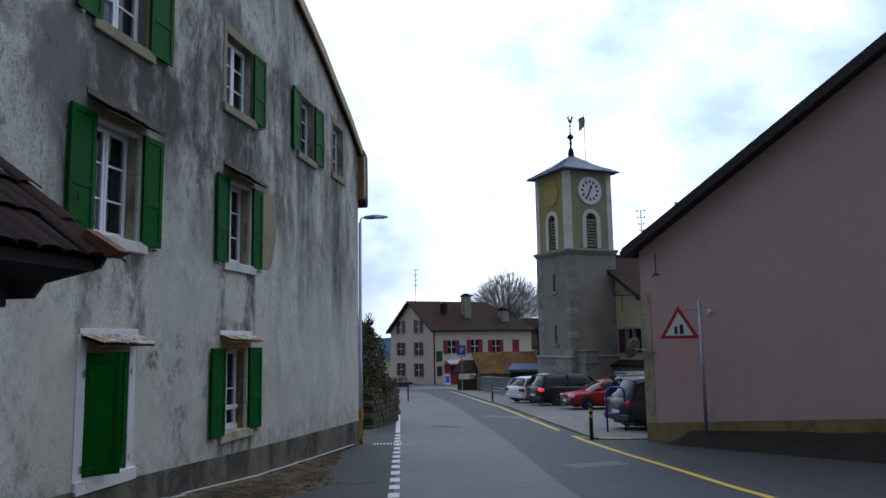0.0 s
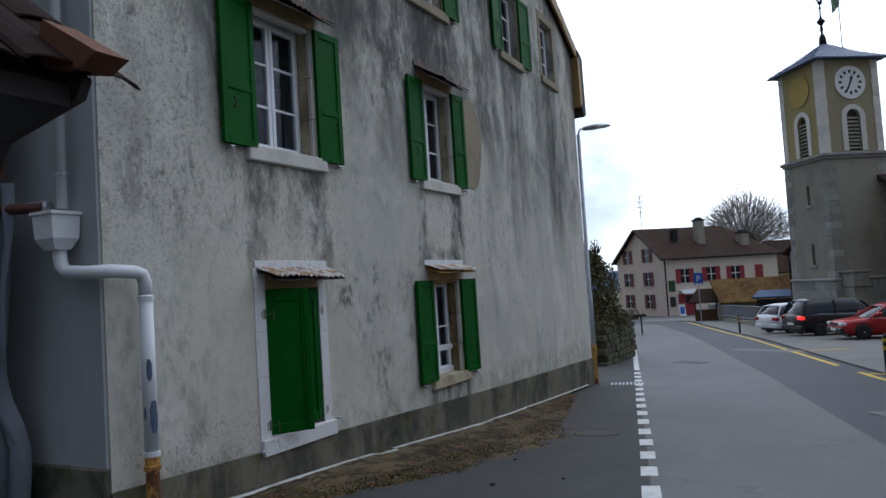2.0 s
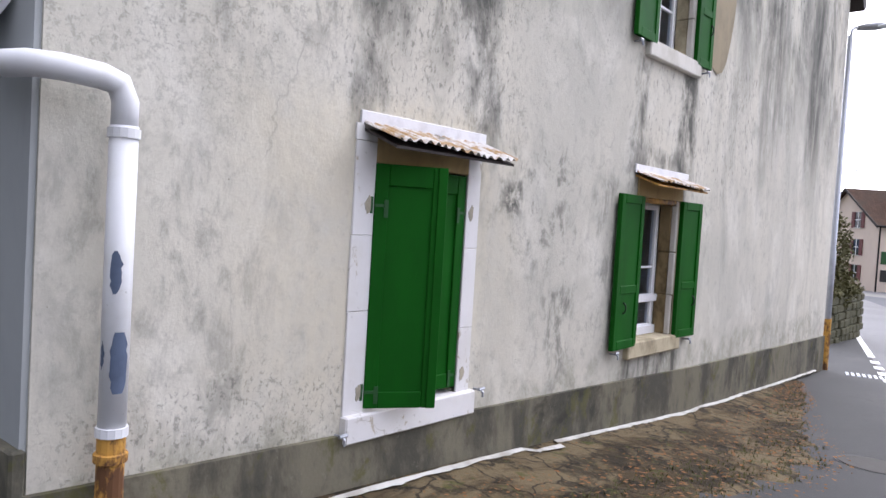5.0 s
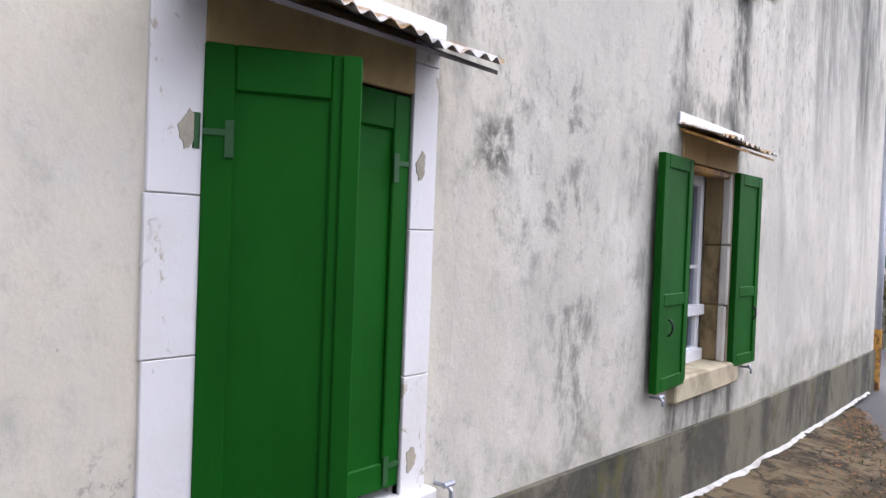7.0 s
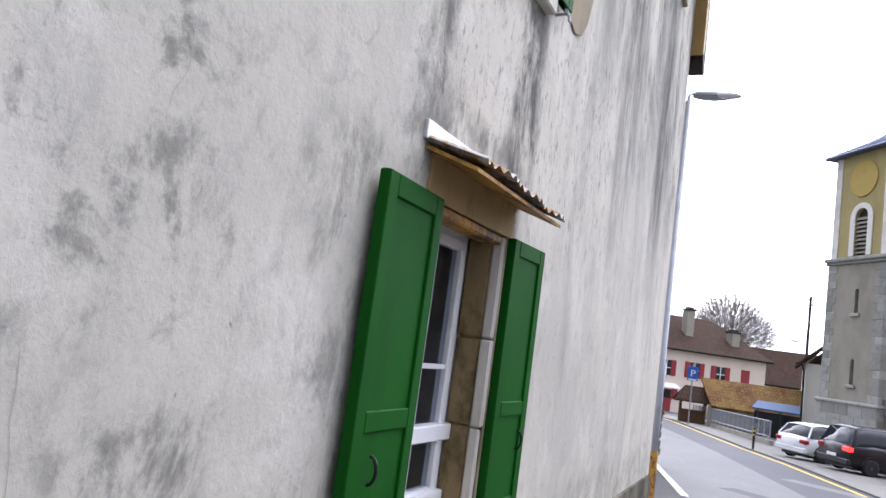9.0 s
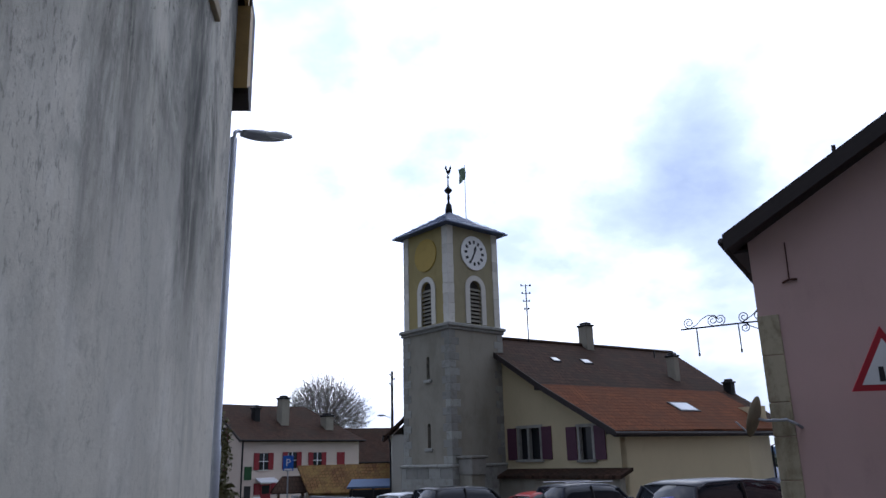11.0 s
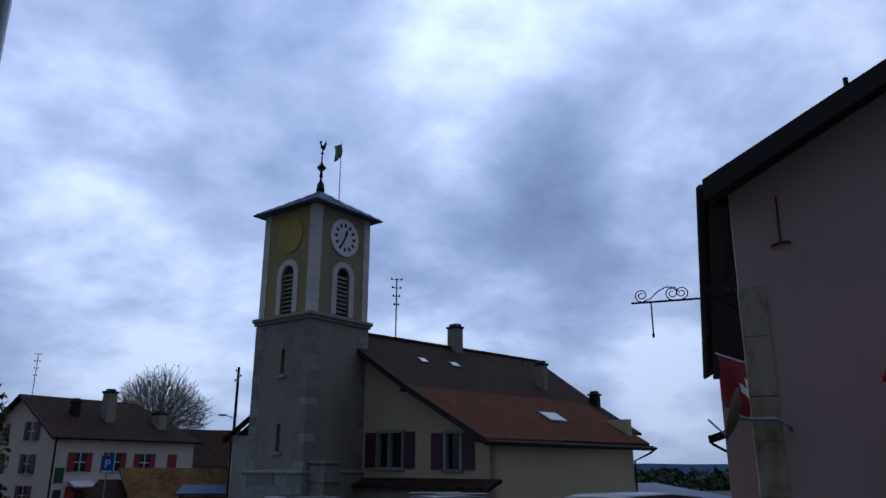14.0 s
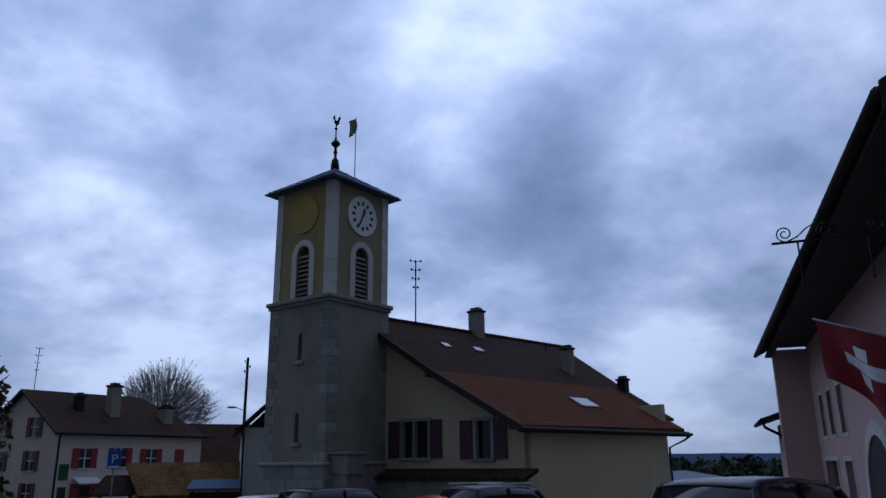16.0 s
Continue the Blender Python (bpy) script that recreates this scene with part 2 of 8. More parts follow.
    m.patch(11.35, 12.65, 1.86, 2.10, 0.12, 0.08, dk, 0.67, scale=5.0, thr=(0.34, 0.60))
    # dark lichen between the upper storeys
    m.patch(7.9, 10.2, 4.7, 5.75, 0.3, 0.2, dk, 0.90, thr=(0.34, 0.52))
    m.patch(9.6, 11.7, 4.0, 7.6, 0.6, 0.8, dk, 0.88)
    m.patch(11.5, 12.75, 4.75, 5.75, 0.15, 0.1, dk, 0.95, thr=(0.30, 0.5))
    m.patch(12.7, 14.6, 4.3, 7.3, 0.5, 0.8, dk, 0.76)
    # long runs under the attic windows
    m.patch(15.0, 15.95, 2.6, 5.8, 0.30, 1.4, dk, 0.95, scale=2.0, thr=(0.30, 0.62), stretch=(1, 1, 0.22))
    m.patch(17.45, 18.35, 2.4, 5.85, 0.30, 1.4, dk, 0.95, scale=2.0, thr=(0.30, 0.62), stretch=(1, 1, 0.22))
    m.patch(13.6, 14.2, 1.4, 5.4, 0.35, 1.2, dk, 0.46, scale=2.2, thr=(0.40, 0.62), stretch=(1, 1, 0.24))
    # blotches on the ground floor
    m.patch(9.36, 9.66, 1.36, 1.66, 0.10, 0.10, dk, 0.88, scale=9, thr=(0.40, 0.60), stretch=(1, 1, 0.8))
    m.patch(9.30, 10.5, 0.95, 1.95, 0.35, 0.35, dk, 0.61, scale=5, thr=(0.50, 0.66), stretch=(1, 1, 0.8))
    m.patch(9.95, 10.45, 0.0, 0.85, 0.16, 0.25, dk, 0.61, scale=6, thr=(0.46, 0.64), stretch=(1, 1, 0.6))
    m.patch(10.75, 11.25, 0.2, 1.75, 0.2, 0.3, dk, 0.49, scale=5, thr=(0.46, 0.64))
    m.patch(6.25, 8.0, 2.2, 3.0, 0.6, 0.3, dk, 0.51, scale=6, thr=(0.48, 0.62))
    m.patch(6.2, 7.4, -0.2, 1.6, 0.4, 0.3, dk, 0.39, scale=4, thr=(0.48, 0.64))
    m.patch(6.2, 19.9, -0.6, 0.10, 0.3, 0.18, (0.17, 0.17, 0.12), 0.5, thr=(0.40, 0.66), stretch=(1, 1, 1))
    m.patch(11.4, 12.7, -0.3, 0.12, 0.1, 0.1, (0.06, 0.06, 0.055), 0.85, stretch=(1, 1, 0.3))
    m.patch(6.3, 9.2, -0.3, 0.45, 0.3, 0.25, dk, 0.50, scale=30, thr=(0.52, 0.64), stretch=(1, 1, 0.8))
    m.patch(7.7, 9.5, 1.9, 3.0, 0.3, 0.3, dk, 0.55, scale=24, thr=(0.52, 0.64), stretch=(1, 1, 0.6))
    m.patch(11.2, 15.0, 1.7, 3.4, 0.3, 0.4, dk, 0.50, scale=22, thr=(0.53, 0.65), stretch=(1, 1, 0.5))
    # hairline cracks
    crack = m.step(m.voro(0.55, "DISTANCE_TO_EDGE", (1, 1, 0.6)), 0.006, 0.0)
    crack = m.math("MULTIPLY", crack, m.step(m.noise(0.8, 3, 0.5, (1, 1, 1), 0, (2, 2, 8)), 0.5, 0.6))
    m.mix(crack, (0.09, 0.085, 0.075), 0.22)
    m.bump(m.noise(75, 5, 0.7), 0.30, 0.004)
    m.bump(m.noise(9, 7, 0.66), 0.40, 0.012)
    return m.done()


def rough_render(name, base, dark, amt=0.5, scale=1.2, bump=0.25):
    m = Mat(name, base, 0.9, spec=0.25)
    m.mix(m.step(m.noise(scale, 7, 0.65, (1, 1, 0.6), 0.2), 0.42, 0.7), dark, amt)
    m.mix(m.step(m.noise(scale * 4, 6, 0.7, (1, 1, 0.3)), 0.55, 0.75), tuple(c * 0.6 for c in base), amt * 0.5)
    m.bump(m.noise(40, 5, 0.65), bump, 0.006)
    return m.done()


def chipped_stone():
    """White limewashed stone with chips down to the tan core and a few hairlines."""
    m = Mat("limewashed_stone", (0.68, 0.67, 0.665), 0.85, spec=0.2)
    m.mix(m.step(m.noise(2.2, 6, 0.62), 0.45, 0.70), (0.60, 0.58, 0.54), 0.6)
    m.mix(m.step(m.noise(5.0, 8, 0.7, (1, 1, 0.7), 0.5, (1, 3, 2)), 0.60, 0.63), (0.42, 0.37, 0.28), 0.85)
    m.mix(m.step(m.noise(18, 7, 0.75, (1, 1, 1), 0.3, (4, 1, 2)), 0.62, 0.68), (0.20, 0.18, 0.14), 0.55)
    m.mix(m.math("MULTIPLY", m.step(m.voro(0.6, "DISTANCE_TO_EDGE"), 0.005, 0.0), m.step(m.noise(2, 3, 0.5), 0.5, 0.6)), (0.30, 0.27, 0.22), 0.6)
    m.bump(m.noise(5.0, 8, 0.7, (1, 1, 0.7), 0.5, (1, 3, 2)), 0.4, -0.008)
    m.bump(m.noise(50, 5, 0.65), 0.2, 0.003)
    return m.done()


def painted_green():
    m = Mat("green_paint", (0.003, 0.085, 0.006), 0.62, spec=0.10)
    m.mix(m.step(m.noise(3, 5, 0.6, (1, 1, 0.4)), 0.4, 0.7), (0.002, 0.055, 0.004), 0.6)
    m.mix(m.step(m.noise(14, 6, 0.7, (1, 1, 0.2)), 0.62, 0.8), (0.010, 0.135, 0.014), 0.5)
    m.bump(m.noise(30, 4, 0.6, (1, 1, 0.06)), 0.08, 0.003)
    return m.done()


def asphalt(name, base, spot, crackamt=0.3, rough=0.85):
    m = Mat(name, base, rough, spec=0.35)
    m.mix(m.step(m.noise(0.35, 6, 0.6), 0.38, 0.68), tuple(c * 0.7 for c in base), 0.6)
    m.mix(m.step(m.noise(1.4, 6, 0.65, (1, 0.35, 1)), 0.5, 0.72), spot, 0.45)
    m.mix(m.step(m.noise(110, 3, 0.6), 0.48, 0.7), tuple(min(1, c * 1.7) for c in base), 0.35)
    ck = m.step(m.voro(0.33, "DISTANCE_TO_EDGE"), 0.010, 0.002)
    ck = m.math("MULTIPLY", ck, m.step(m.noise(0.3, 2, 0.5, (1, 1, 1), 0, (7, 1, 0)), 0.52, 0.6))
    m.mix(ck, (0.02, 0.02, 0.02), crackamt)
    m.bump(m.noise(130, 3, 0.6), 0.35, 0.004)
    return m.done()


def tile_mat(name, base, alt, lichen, amt=0.6):
    """Clay roof tiles in courses, for roofs too far off to tell the tiles apart."""
    m = Mat(name, base, 0.92, spec=0.08)
    br = m.n.new("ShaderNodeTexBrick")
    br.inputs["Scale"].default_value = 1.0
    br.inputs["Brick Width"].default_value, br.inputs["Row Height"].default_value = 0.24, 0.30
    br.inputs["Mortar Size"].default_value = 0.018
    br.inputs["Color1"].default_value = (*base, 1)
    br.inputs["Color2"].default_value = (*alt, 1)
    br.inputs["Mortar"].default_value = (*[c * 0.35 for c in base], 1)
    m.l.new(m.co, br.inputs["Vector"])
    m.col = br.outputs["Color"]
    m.mix(m.step(m.noise(0.6, 6, 0.65), 0.40, 0.68), lichen, amt)
    m.mix(m.step(m.noise(4.5, 6, 0.7), 0.55, 0.72), tuple(c * 0.5 for c in base), 0.5)
    m.bump(br.outputs["Fac"], 0.6, -0.02)
    return m.done()


def peeling_pipe():
    m = Mat("white_painted_pipe", (0.66, 0.67, 0.69), 0.5)
    m.mix(m.step(m.noise(5, 5, 0.6), 0.5, 0.75), (0.55, 0.55, 0.52), 0.5)
    m.mix(m.step(m.noise(25, 5, 0.7), 0.66, 0.72), (0.14, 0.13, 0.10), 0.6)
    m.bump(m.noise(40, 3, 0.5), 0.1, 0.002)
    return m.done()


def rust_pipe():
    m = Mat("rusty_yellow_cast_iron", (0.50, 0.26, 0.05), 0.75)
    m.mix(m.step(m.noise(9, 7, 0.7, (1, 1, 0.5)), 0.46, 0.58), (0.09, 0.035, 0.015), 0.95)
    m.mix(m.step(m.noise(30, 5, 0.7), 0.6, 0.7), (0.03, 0.02, 0.015), 0.7)
    m.bump(m.noise(35, 5, 0.6), 0.3, 0.004)
    return m.done()


def grimy_plinth():
    m = Mat("grimy_cement_plinth", (0.165, 0.152, 0.112), 0.92, spec=0.2)
    m.mix(m.step(m.noise(1.2, 7, 0.68, (1, 1, 0.5), 0.4), 0.42, 0.58), (0.055, 0.054, 0.045), 0.85)
    m.mix(m.step(m.noise(1.6, 8, 0.7, (1, 1, 0.8), 0.5, (3, 1, 2)), 0.50, 0.66), (0.024, 0.024, 0.020), 0.75)
    m.mix(m.step(m.noise(3.2, 7, 0.7, (1, 1, 0.8), 0.3, (1, 6, 4)), 0.54, 0.64), (0.095, 0.095, 0.03), 0.65)
    m.mix(m.step(m.noise(16, 6, 0.7), 0.58, 0.7), (0.21, 0.20, 0.16), 0.4)
    m.bump(m.noise(40, 6, 0.7), 0.5, 0.008)
    return m.done()


def broken_strip():
    m = Mat("cracked_dirty_concrete", (0.14, 0.108, 0.062), 0.95, spec=0.2)
    m.mix(m.step(m.noise(1.3, 7, 0.68, (1, 0.6, 1), 0.5), 0.44, 0.56), (0.050, 0.035, 0.018), 0.9)
    m.mix(m.step(m.noise(3.0, 7, 0.7, (1, 1, 1), 0.4, (2, 5, 1)), 0.50, 0.60), (0.020, 0.017, 0.011), 0.8)
    m.mix(m.step(m.noise(4.5, 6, 0.7, (1, 1, 1), 0.2, (7, 1, 1)), 0.57, 0.65), (0.065, 0.072, 0.018), 0.7)
    m.mix(m.step(m.noise(24, 5, 0.7, (1, 1, 1), 0, (4, 4, 1)), 0.60, 0.66), (0.21, 0.10, 0.03), 0.7)
    m.mix(m.step(m.voro(2.2, "DISTANCE_TO_EDGE"), 0.035, 0.008), (0.014, 0.012, 0.009), 0.85)
    m.bump(m.noise(28, 7, 0.72), 0.9, 0.02)
    return m.done()


def corrugated(name, base, second, third):
    m = Mat(name, base, 0.65, 0.1)
    m.mix(m.step(m.noise(7, 7, 0.7), 0.46, 0.58), second, 0.9)
    m.mix(m.step(m.noise(4, 6, 0.7, off=(3, 1, 2)), 0.52, 0.62), third, 0.85)
    m.bump(m.noise(40, 4, 0.6), 0.2, 0.003)
    return m.done()


M = dict(
    stucco=facade_stucco(),
    side=rough_render("smooth_grey_render", (0.34, 0.36, 0.36), (0.25, 0.27, 0.27), 0.5, 0.8, 0.12),
    plinth=grimy_plinth(),
    stone=rough_render("pale_limestone", (0.62, 0.60, 0.55), (0.36, 0.33, 0.26), 0.5, 3.0, 0.25),
    stone_ochre=rough_render("ochre_stained_lintel", (0.40, 0.29, 0.14), (0.16, 0.11, 0.06), 0.7, 3.0, 0.4),
    crackdark=plain("crack_shadow", (0.36, 0.34, 0.285), 0.95, 0, 0.4, 20, 0),
    linegrey=rough_render("worn_white_mortar", (0.50, 0.49, 0.46), (0.24, 0.22, 0.18), 0.7, 3.0, 0.4),
    bluesheet=plain("dull_blue_sheet", (0.045, 0.085, 0.17), 0.85, 0, 0.3, 2, 0.05),
    whitewall=rough_render("white_house_render", (0.70, 0.68, 0.62), (0.58, 0.56, 0.50), 0.4, 0.8, 0.1),
    # shaded copy of the tower's yellow render, for the clock side
    belfryshade=rough_render("belfry_shaded_render", (0.35, 0.315, 0.20), (0.24, 0.215, 0.14), 0.5, 1.0, 0.15),
    mossywall=rough_render("mossy_rubble", (0.085, 0.082, 0.050), (0.04, 0.042, 0.022), 0.7, 2.0, 0.8),
    rot=rough_render("rotten_brown_stone", (0.26, 0.19, 0.10), (0.045, 0.035, 0.018), 0.85, 5.0, 1.0),
    castiron=plain("worn_cast_iron", (0.050, 0.046, 0.042), 0.85, 0, 0.4, 20, 0.3, 60),
    mortar=rough_render("rough_grey_mortar", (0.38, 0.345, 0.27), (0.22, 0.20, 0.16), 0.6, 8.0, 0.8),
    whitestone=chipped_stone(),
    stone_tan=rough_render("tan_sandstone", (0.30, 0.25, 0.17), (0.16, 0.14, 0.10), 0.6, 2.5, 0.3),
    stone_dirty=rough_render("crumbling_limestone", (0.46, 0.40, 0.28), (0.12, 0.10, 0.06), 0.7, 3.5, 0.6),
    green=painted_green(),
    iron=plain("black_iron", (0.02, 0.02, 0.022), 0.55, 0.6, 0.4, 20),
    irongreen=plain("green_painted_iron", (0.008, 0.070, 0.014), 0.65, 0.0, 0.4, 20),
    white=plain("white_frame_paint", (0.80, 0.81, 0.83), 0.4, 0, 0.12, 5, 0.04),
    curtain=plain("net_curtain", (0.50, 0.51, 0.52), 0.9, 0, 0.3, 3, 0.1),
    # near black: the shade of unlit rooms is put into this colour
    room=plain("room_shade", (0.05, 0.045, 0.04), 0.9, 0, 0.3, 2, 0),
    corr=corrugated("weathered_white_sheet", (0.62, 0.60, 0.58), (0.34, 0.19, 0.05), (0.20, 0.18, 0.15)),
    corr_dark=corrugated("dark_rusted_sheet", (0.055, 0.040, 0.032), (0.12, 0.055, 0.02), (0.03, 0.027, 0.025)),
    rustboard=corrugated("rusty_ochre_board", (0.46, 0.25, 0.05), (0.20, 0.09, 0.02), (0.06, 0.035, 0.02)),
    zinc=plain("white_zinc_flashing", (0.68, 0.68, 0.70), 0.45, 0.15, 0.4, 9, 0.1),
    wood_old=plain("aged_timber", (0.11, 0.055, 0.025), 0.8, 0, 0.5, 4, 0.3, 30),
    ochrewood=plain("ochre_bargeboard", (0.30, 0.185, 0.055), 0.6, 0, 0.4, 3, 0.2, 40),
    darkwood=plain("dark_stained_wood", (0.030, 0.022, 0.020), 0.75, 0, 0.4, 3, 0.2, 30),
    pipe=peeling_pipe(), rust=rust_pipe(),
    galv=plain("galvanised_steel", (0.36, 0.38, 0.42), 0.45, 0.5, 0.3, 8, 0.05),
    lampgrey=plain("lamp_housing", (0.33, 0.34, 0.36), 0.4, 0.3, 0.2, 8, 0.03),
    asphalt_pave=asphalt("worn_pavement_asphalt", (0.048, 0.048, 0.048), (0.075, 0.073, 0.069), 0.5),
    asphalt_light=asphalt("worn_light_carriageway", (0.122, 0.120, 0.121), (0.155, 0.151, 0.148), 0.25, 0.75),
    asphalt_dark=asphalt("dark_asphalt", (0.036, 0.039, 0.048), (0.054, 0.056, 0.064), 0.2, 0.7),
    parking=asphalt("pale_parking_surface", (0.165, 0.16, 0.146), (0.22, 0.21, 0.19), 0.3),
    concrete_old=broken_strip(),
    soil=rough_render("dark_soil", (0.030, 0.024, 0.018), (0.012, 0.010, 0.008), 0.7, 3.0, 1.0),
    field=rough_render("rough_grass_ground", (0.060, 0.068, 0.028), (0.035, 0.038, 0.018), 0.7, 0.5, 0.6),
    linewhite=plain("road_marking_white", (0.62, 0.62, 0.60), 0.7, 0, 0.75, 9, 0.2, 120),
    lineyellow=plain("road_marking_yellow", (0.62, 0.42, 0.03), 0.7, 0, 0.4, 4, 0.2, 120),
    pink=rough_render("pink_render", (0.57, 0.40, 0.37), (0.49, 0.34, 0.305), 0.5, 0.7, 0.15),
    ochreplinth=rough_render("ochre_stone_plinth", (0.30, 0.225, 0.10), (0.12, 0.095, 0.05), 0.7, 2.5, 0.6),
    palepink=rough_render("pale_pink_render", (0.68, 0.58, 0.50), (0.60, 0.50, 0.43), 0.4, 0.8, 0.1),
    cream=rough_render("cream_render", (0.60, 0.52, 0.33), (0.50, 0.43, 0.27), 0.4, 0.5, 0.1),
    towerwall=rough_render("tower_grey_render", (0.32, 0.30, 0.245), (0.20, 0.19, 0.15), 0.6, 0.9, 0.25),
    toweryellow=rough_render("tower_yellow_render", (0.40, 0.33, 0.15), (0.30, 0.245, 0.11), 0.5, 1.0, 0.15),
    disc=plain("ochre_disc", (0.46, 0.33, 0.08), 0.8, 0, 0.25, 2, 0.1),
    quoin=None, quoin_white=None,
    slate=plain("blue_grey_sheet_roof", (0.085, 0.115, 0.20), 0.5, 0.25, 0.3, 1.5, 0.1),
    tile_brown=tile_mat("brown_clay_tiles", (0.080, 0.047, 0.033), (0.055, 0.034, 0.026), (0.042, 0.035, 0.027)),
    tile_orange=tile_mat("orange_clay_tiles", (0.18, 0.064, 0.028), (0.13, 0.048, 0.023), (0.085, 0.042, 0.024)),
    tile_lichen=tile_mat("lichen_covered_tiles", (0.17, 0.09, 0.035), (0.10, 0.05, 0.026), (0.24, 0.17, 0.055)),
    claytile=None,
    redshut=plain("red_shutter_paint", (0.26, 0.012, 0.020), 0.5, 0, 0.3, 3, 0.05),
    plumshut=plain("plum_shutter_paint", (0.085, 0.028, 0.055), 0.55, 0, 0.3, 3, 0.05),
    maroon=plain("dark_red_shutter_paint", (0.12, 0.018, 0.020), 0.55, 0, 0.3, 3, 0.05),
    clockwhite=plain("clock_enamel", (0.80, 0.80, 0.78), 0.35, 0, 0.1, 2, 0.02),
    black=plain("black_paint", (0.012, 0.012, 0.013), 0.5, 0, 0.2, 6, 0.03),
    rubber=plain("tyre_rubber", (0.018, 0.018, 0.019), 0.85, 0, 0.3, 12, 0.1),
    signwhite=plain("sign_white_film", (0.78, 0.78, 0.77), 0.4, 0, 0.08, 3, 0.02),
    signred=plain("sign_red_film", (0.42, 0.015, 0.03), 0.4, 0, 0.1, 3, 0.02),
    signblue=plain("sign_blue_film", (0.01, 0.10, 0.46), 0.4, 0, 0.1, 3, 0.02),
    bluebar=plain("blue_enamel", (0.012, 0.022, 0.32), 0.4, 0.1, 0.2, 8, 0.03),
    flagred=plain("red_flag_cloth", (0.22, 0.014, 0.02), 0.8, 0, 0.2, 4, 0.1),
    flaggrn=plain("pale_green_flag_cloth", (0.30, 0.42, 0.30), 0.8, 0, 0.2, 4, 0.1),
    tarp=plain("grey_tarpaulin", (0.150, 0.170, 0.200), 0.36, 0, 0.4, 3, 0.15, 18, 0.01),
    rustsheet=plain("rust_brown_sheet", (0.075, 0.022, 0.012), 0.65, 0.1, 0.5, 3, 0.2),
    bark=plain("grey_bark", (0.062, 0.055, 0.046), 0.9, 0, 0.4, 5, 0.4, 25),
    twig=plain("pale_grey_twigs", (0.30, 0.275, 0.27), 0.9, 0, 0.3, 3, 0),
    buds=plain("spring_buds", (0.10, 0.12, 0.045), 0.8, 0, 0.3, 3, 0),
    hedge=plain("dark_hedge_leaves", (0.085, 0.080, 0.026), 0.75, 0, 0.4, 3, 0),
    farwood=plain("distant_wood", (0.045, 0.058, 0.030), 0.9, 0, 0.4, 0.1, 0),
    # distance haze is put into this blue base colour
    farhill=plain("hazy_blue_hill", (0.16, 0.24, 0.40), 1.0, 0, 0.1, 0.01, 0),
    aluminium=plain("aluminium", (0.5, 0.5, 0.52), 0.35, 0.9, 0.1, 10, 0.02),
    hay=plain("grey_wall_stone", (0.26, 0.25, 0.22), 0.9, 0, 0.5, 2, 0.4, 12, 0.02),
)
_q = Mat("grey_quoin_stone", (0.32, 0.32, 0.29), 0.9, spec=0.25)
_q.vary(0.22).mix(_q.step(_q.noise(3, 6, 0.7), 0.45, 0.7), (0.17, 0.165, 0.15), 0.6)
_q.bump(_q.noise(20, 5, 0.6), 0.4, 0.01)
M["quoin"] = _q.done()
_q = Mat("white_quoin_stone", (0.68, 0.66, 0.60), 0.85, spec=0.25)
_q.vary(0.10).mix(_q.step(_q.noise(2.5, 6, 0.7), 0.5, 0.75), (0.40, 0.38, 0.33), 0.5)
_q.bump(_q.noise(20, 5, 0.6), 0.2, 0.006)
M["quoin_white"] = _q.done()
_q = Mat("weathered_clay_tile", (0.015, 0.0065, 0.0045), 0.9, spec=0.1)
_q.vary(0.35).mix(_q.step(_q.noise(6, 6, 0.7), 0.52, 0.66), (0.036, 0.014, 0.007), 0.5)
_q.mix(_q.step(_q.noise(14, 6, 0.7), 0.5, 0.7), (0.012, 0.008, 0.007), 0.6)
_q.bump(_q.noise(30, 4, 0.6), 0.4, 0.006)
M["claytile"] = _q.done()


def glassy(name, base, rough=0.05):
    m = Mat(name, base, rough, spec=0.4)
    m.bump(m.noise(1.5, 2, 0.5), 0.02, 0.02)
    return m.done()


def paintwork(name, base):
    m = Mat(name, base, 0.36, spec=0.35)
    m.b.inputs["Coat Weight"].default_value = 0.22
    m.b.inputs["Coat Roughness"].default_value = 0.06
    m.mix(m.step(m.noise(2.5, 5, 0.6), 0.5, 0.8), tuple(c * 0.75 for c in base), 0.4)
    return m.done()


def clear_glass():
    m = bpy.data.materials.new("window_glass")
    m.use_nodes = True
    b = m.node_tree.nodes["Principled BSDF"]
    b.inputs["Base Color"].default_value = (0.62, 0.68, 0.78, 1)
    b.inputs["Roughness"].default_value = 0.03
    b.inputs["Transmission Weight"].default_value = 1.0
    b.inputs["IOR"].default_value = 1.22
    return m


M["glass"] = clear_glass()
M["darkglass"] = glassy("dark_glass", (0.018, 0.021, 0.026))


def lampmat(name, base, strength):
    m = Mat(name, base, 0.3)
    m.b.inputs["Emission Color"].default_value = (*base, 1)
    m.b.inputs["Emission Strength"].default_value = strength
    return m.done()


M["taillight"] = glassy("red_tail_lens", (0.30, 0.008, 0.010), 0.15)
M["taillit"] = lampmat("lit_tail_lamp", (0.9, 0.03, 0.03), 1.2)
M["headlens"] = glassy("headlamp_lens", (0.55, 0.57, 0.60), 0.08)


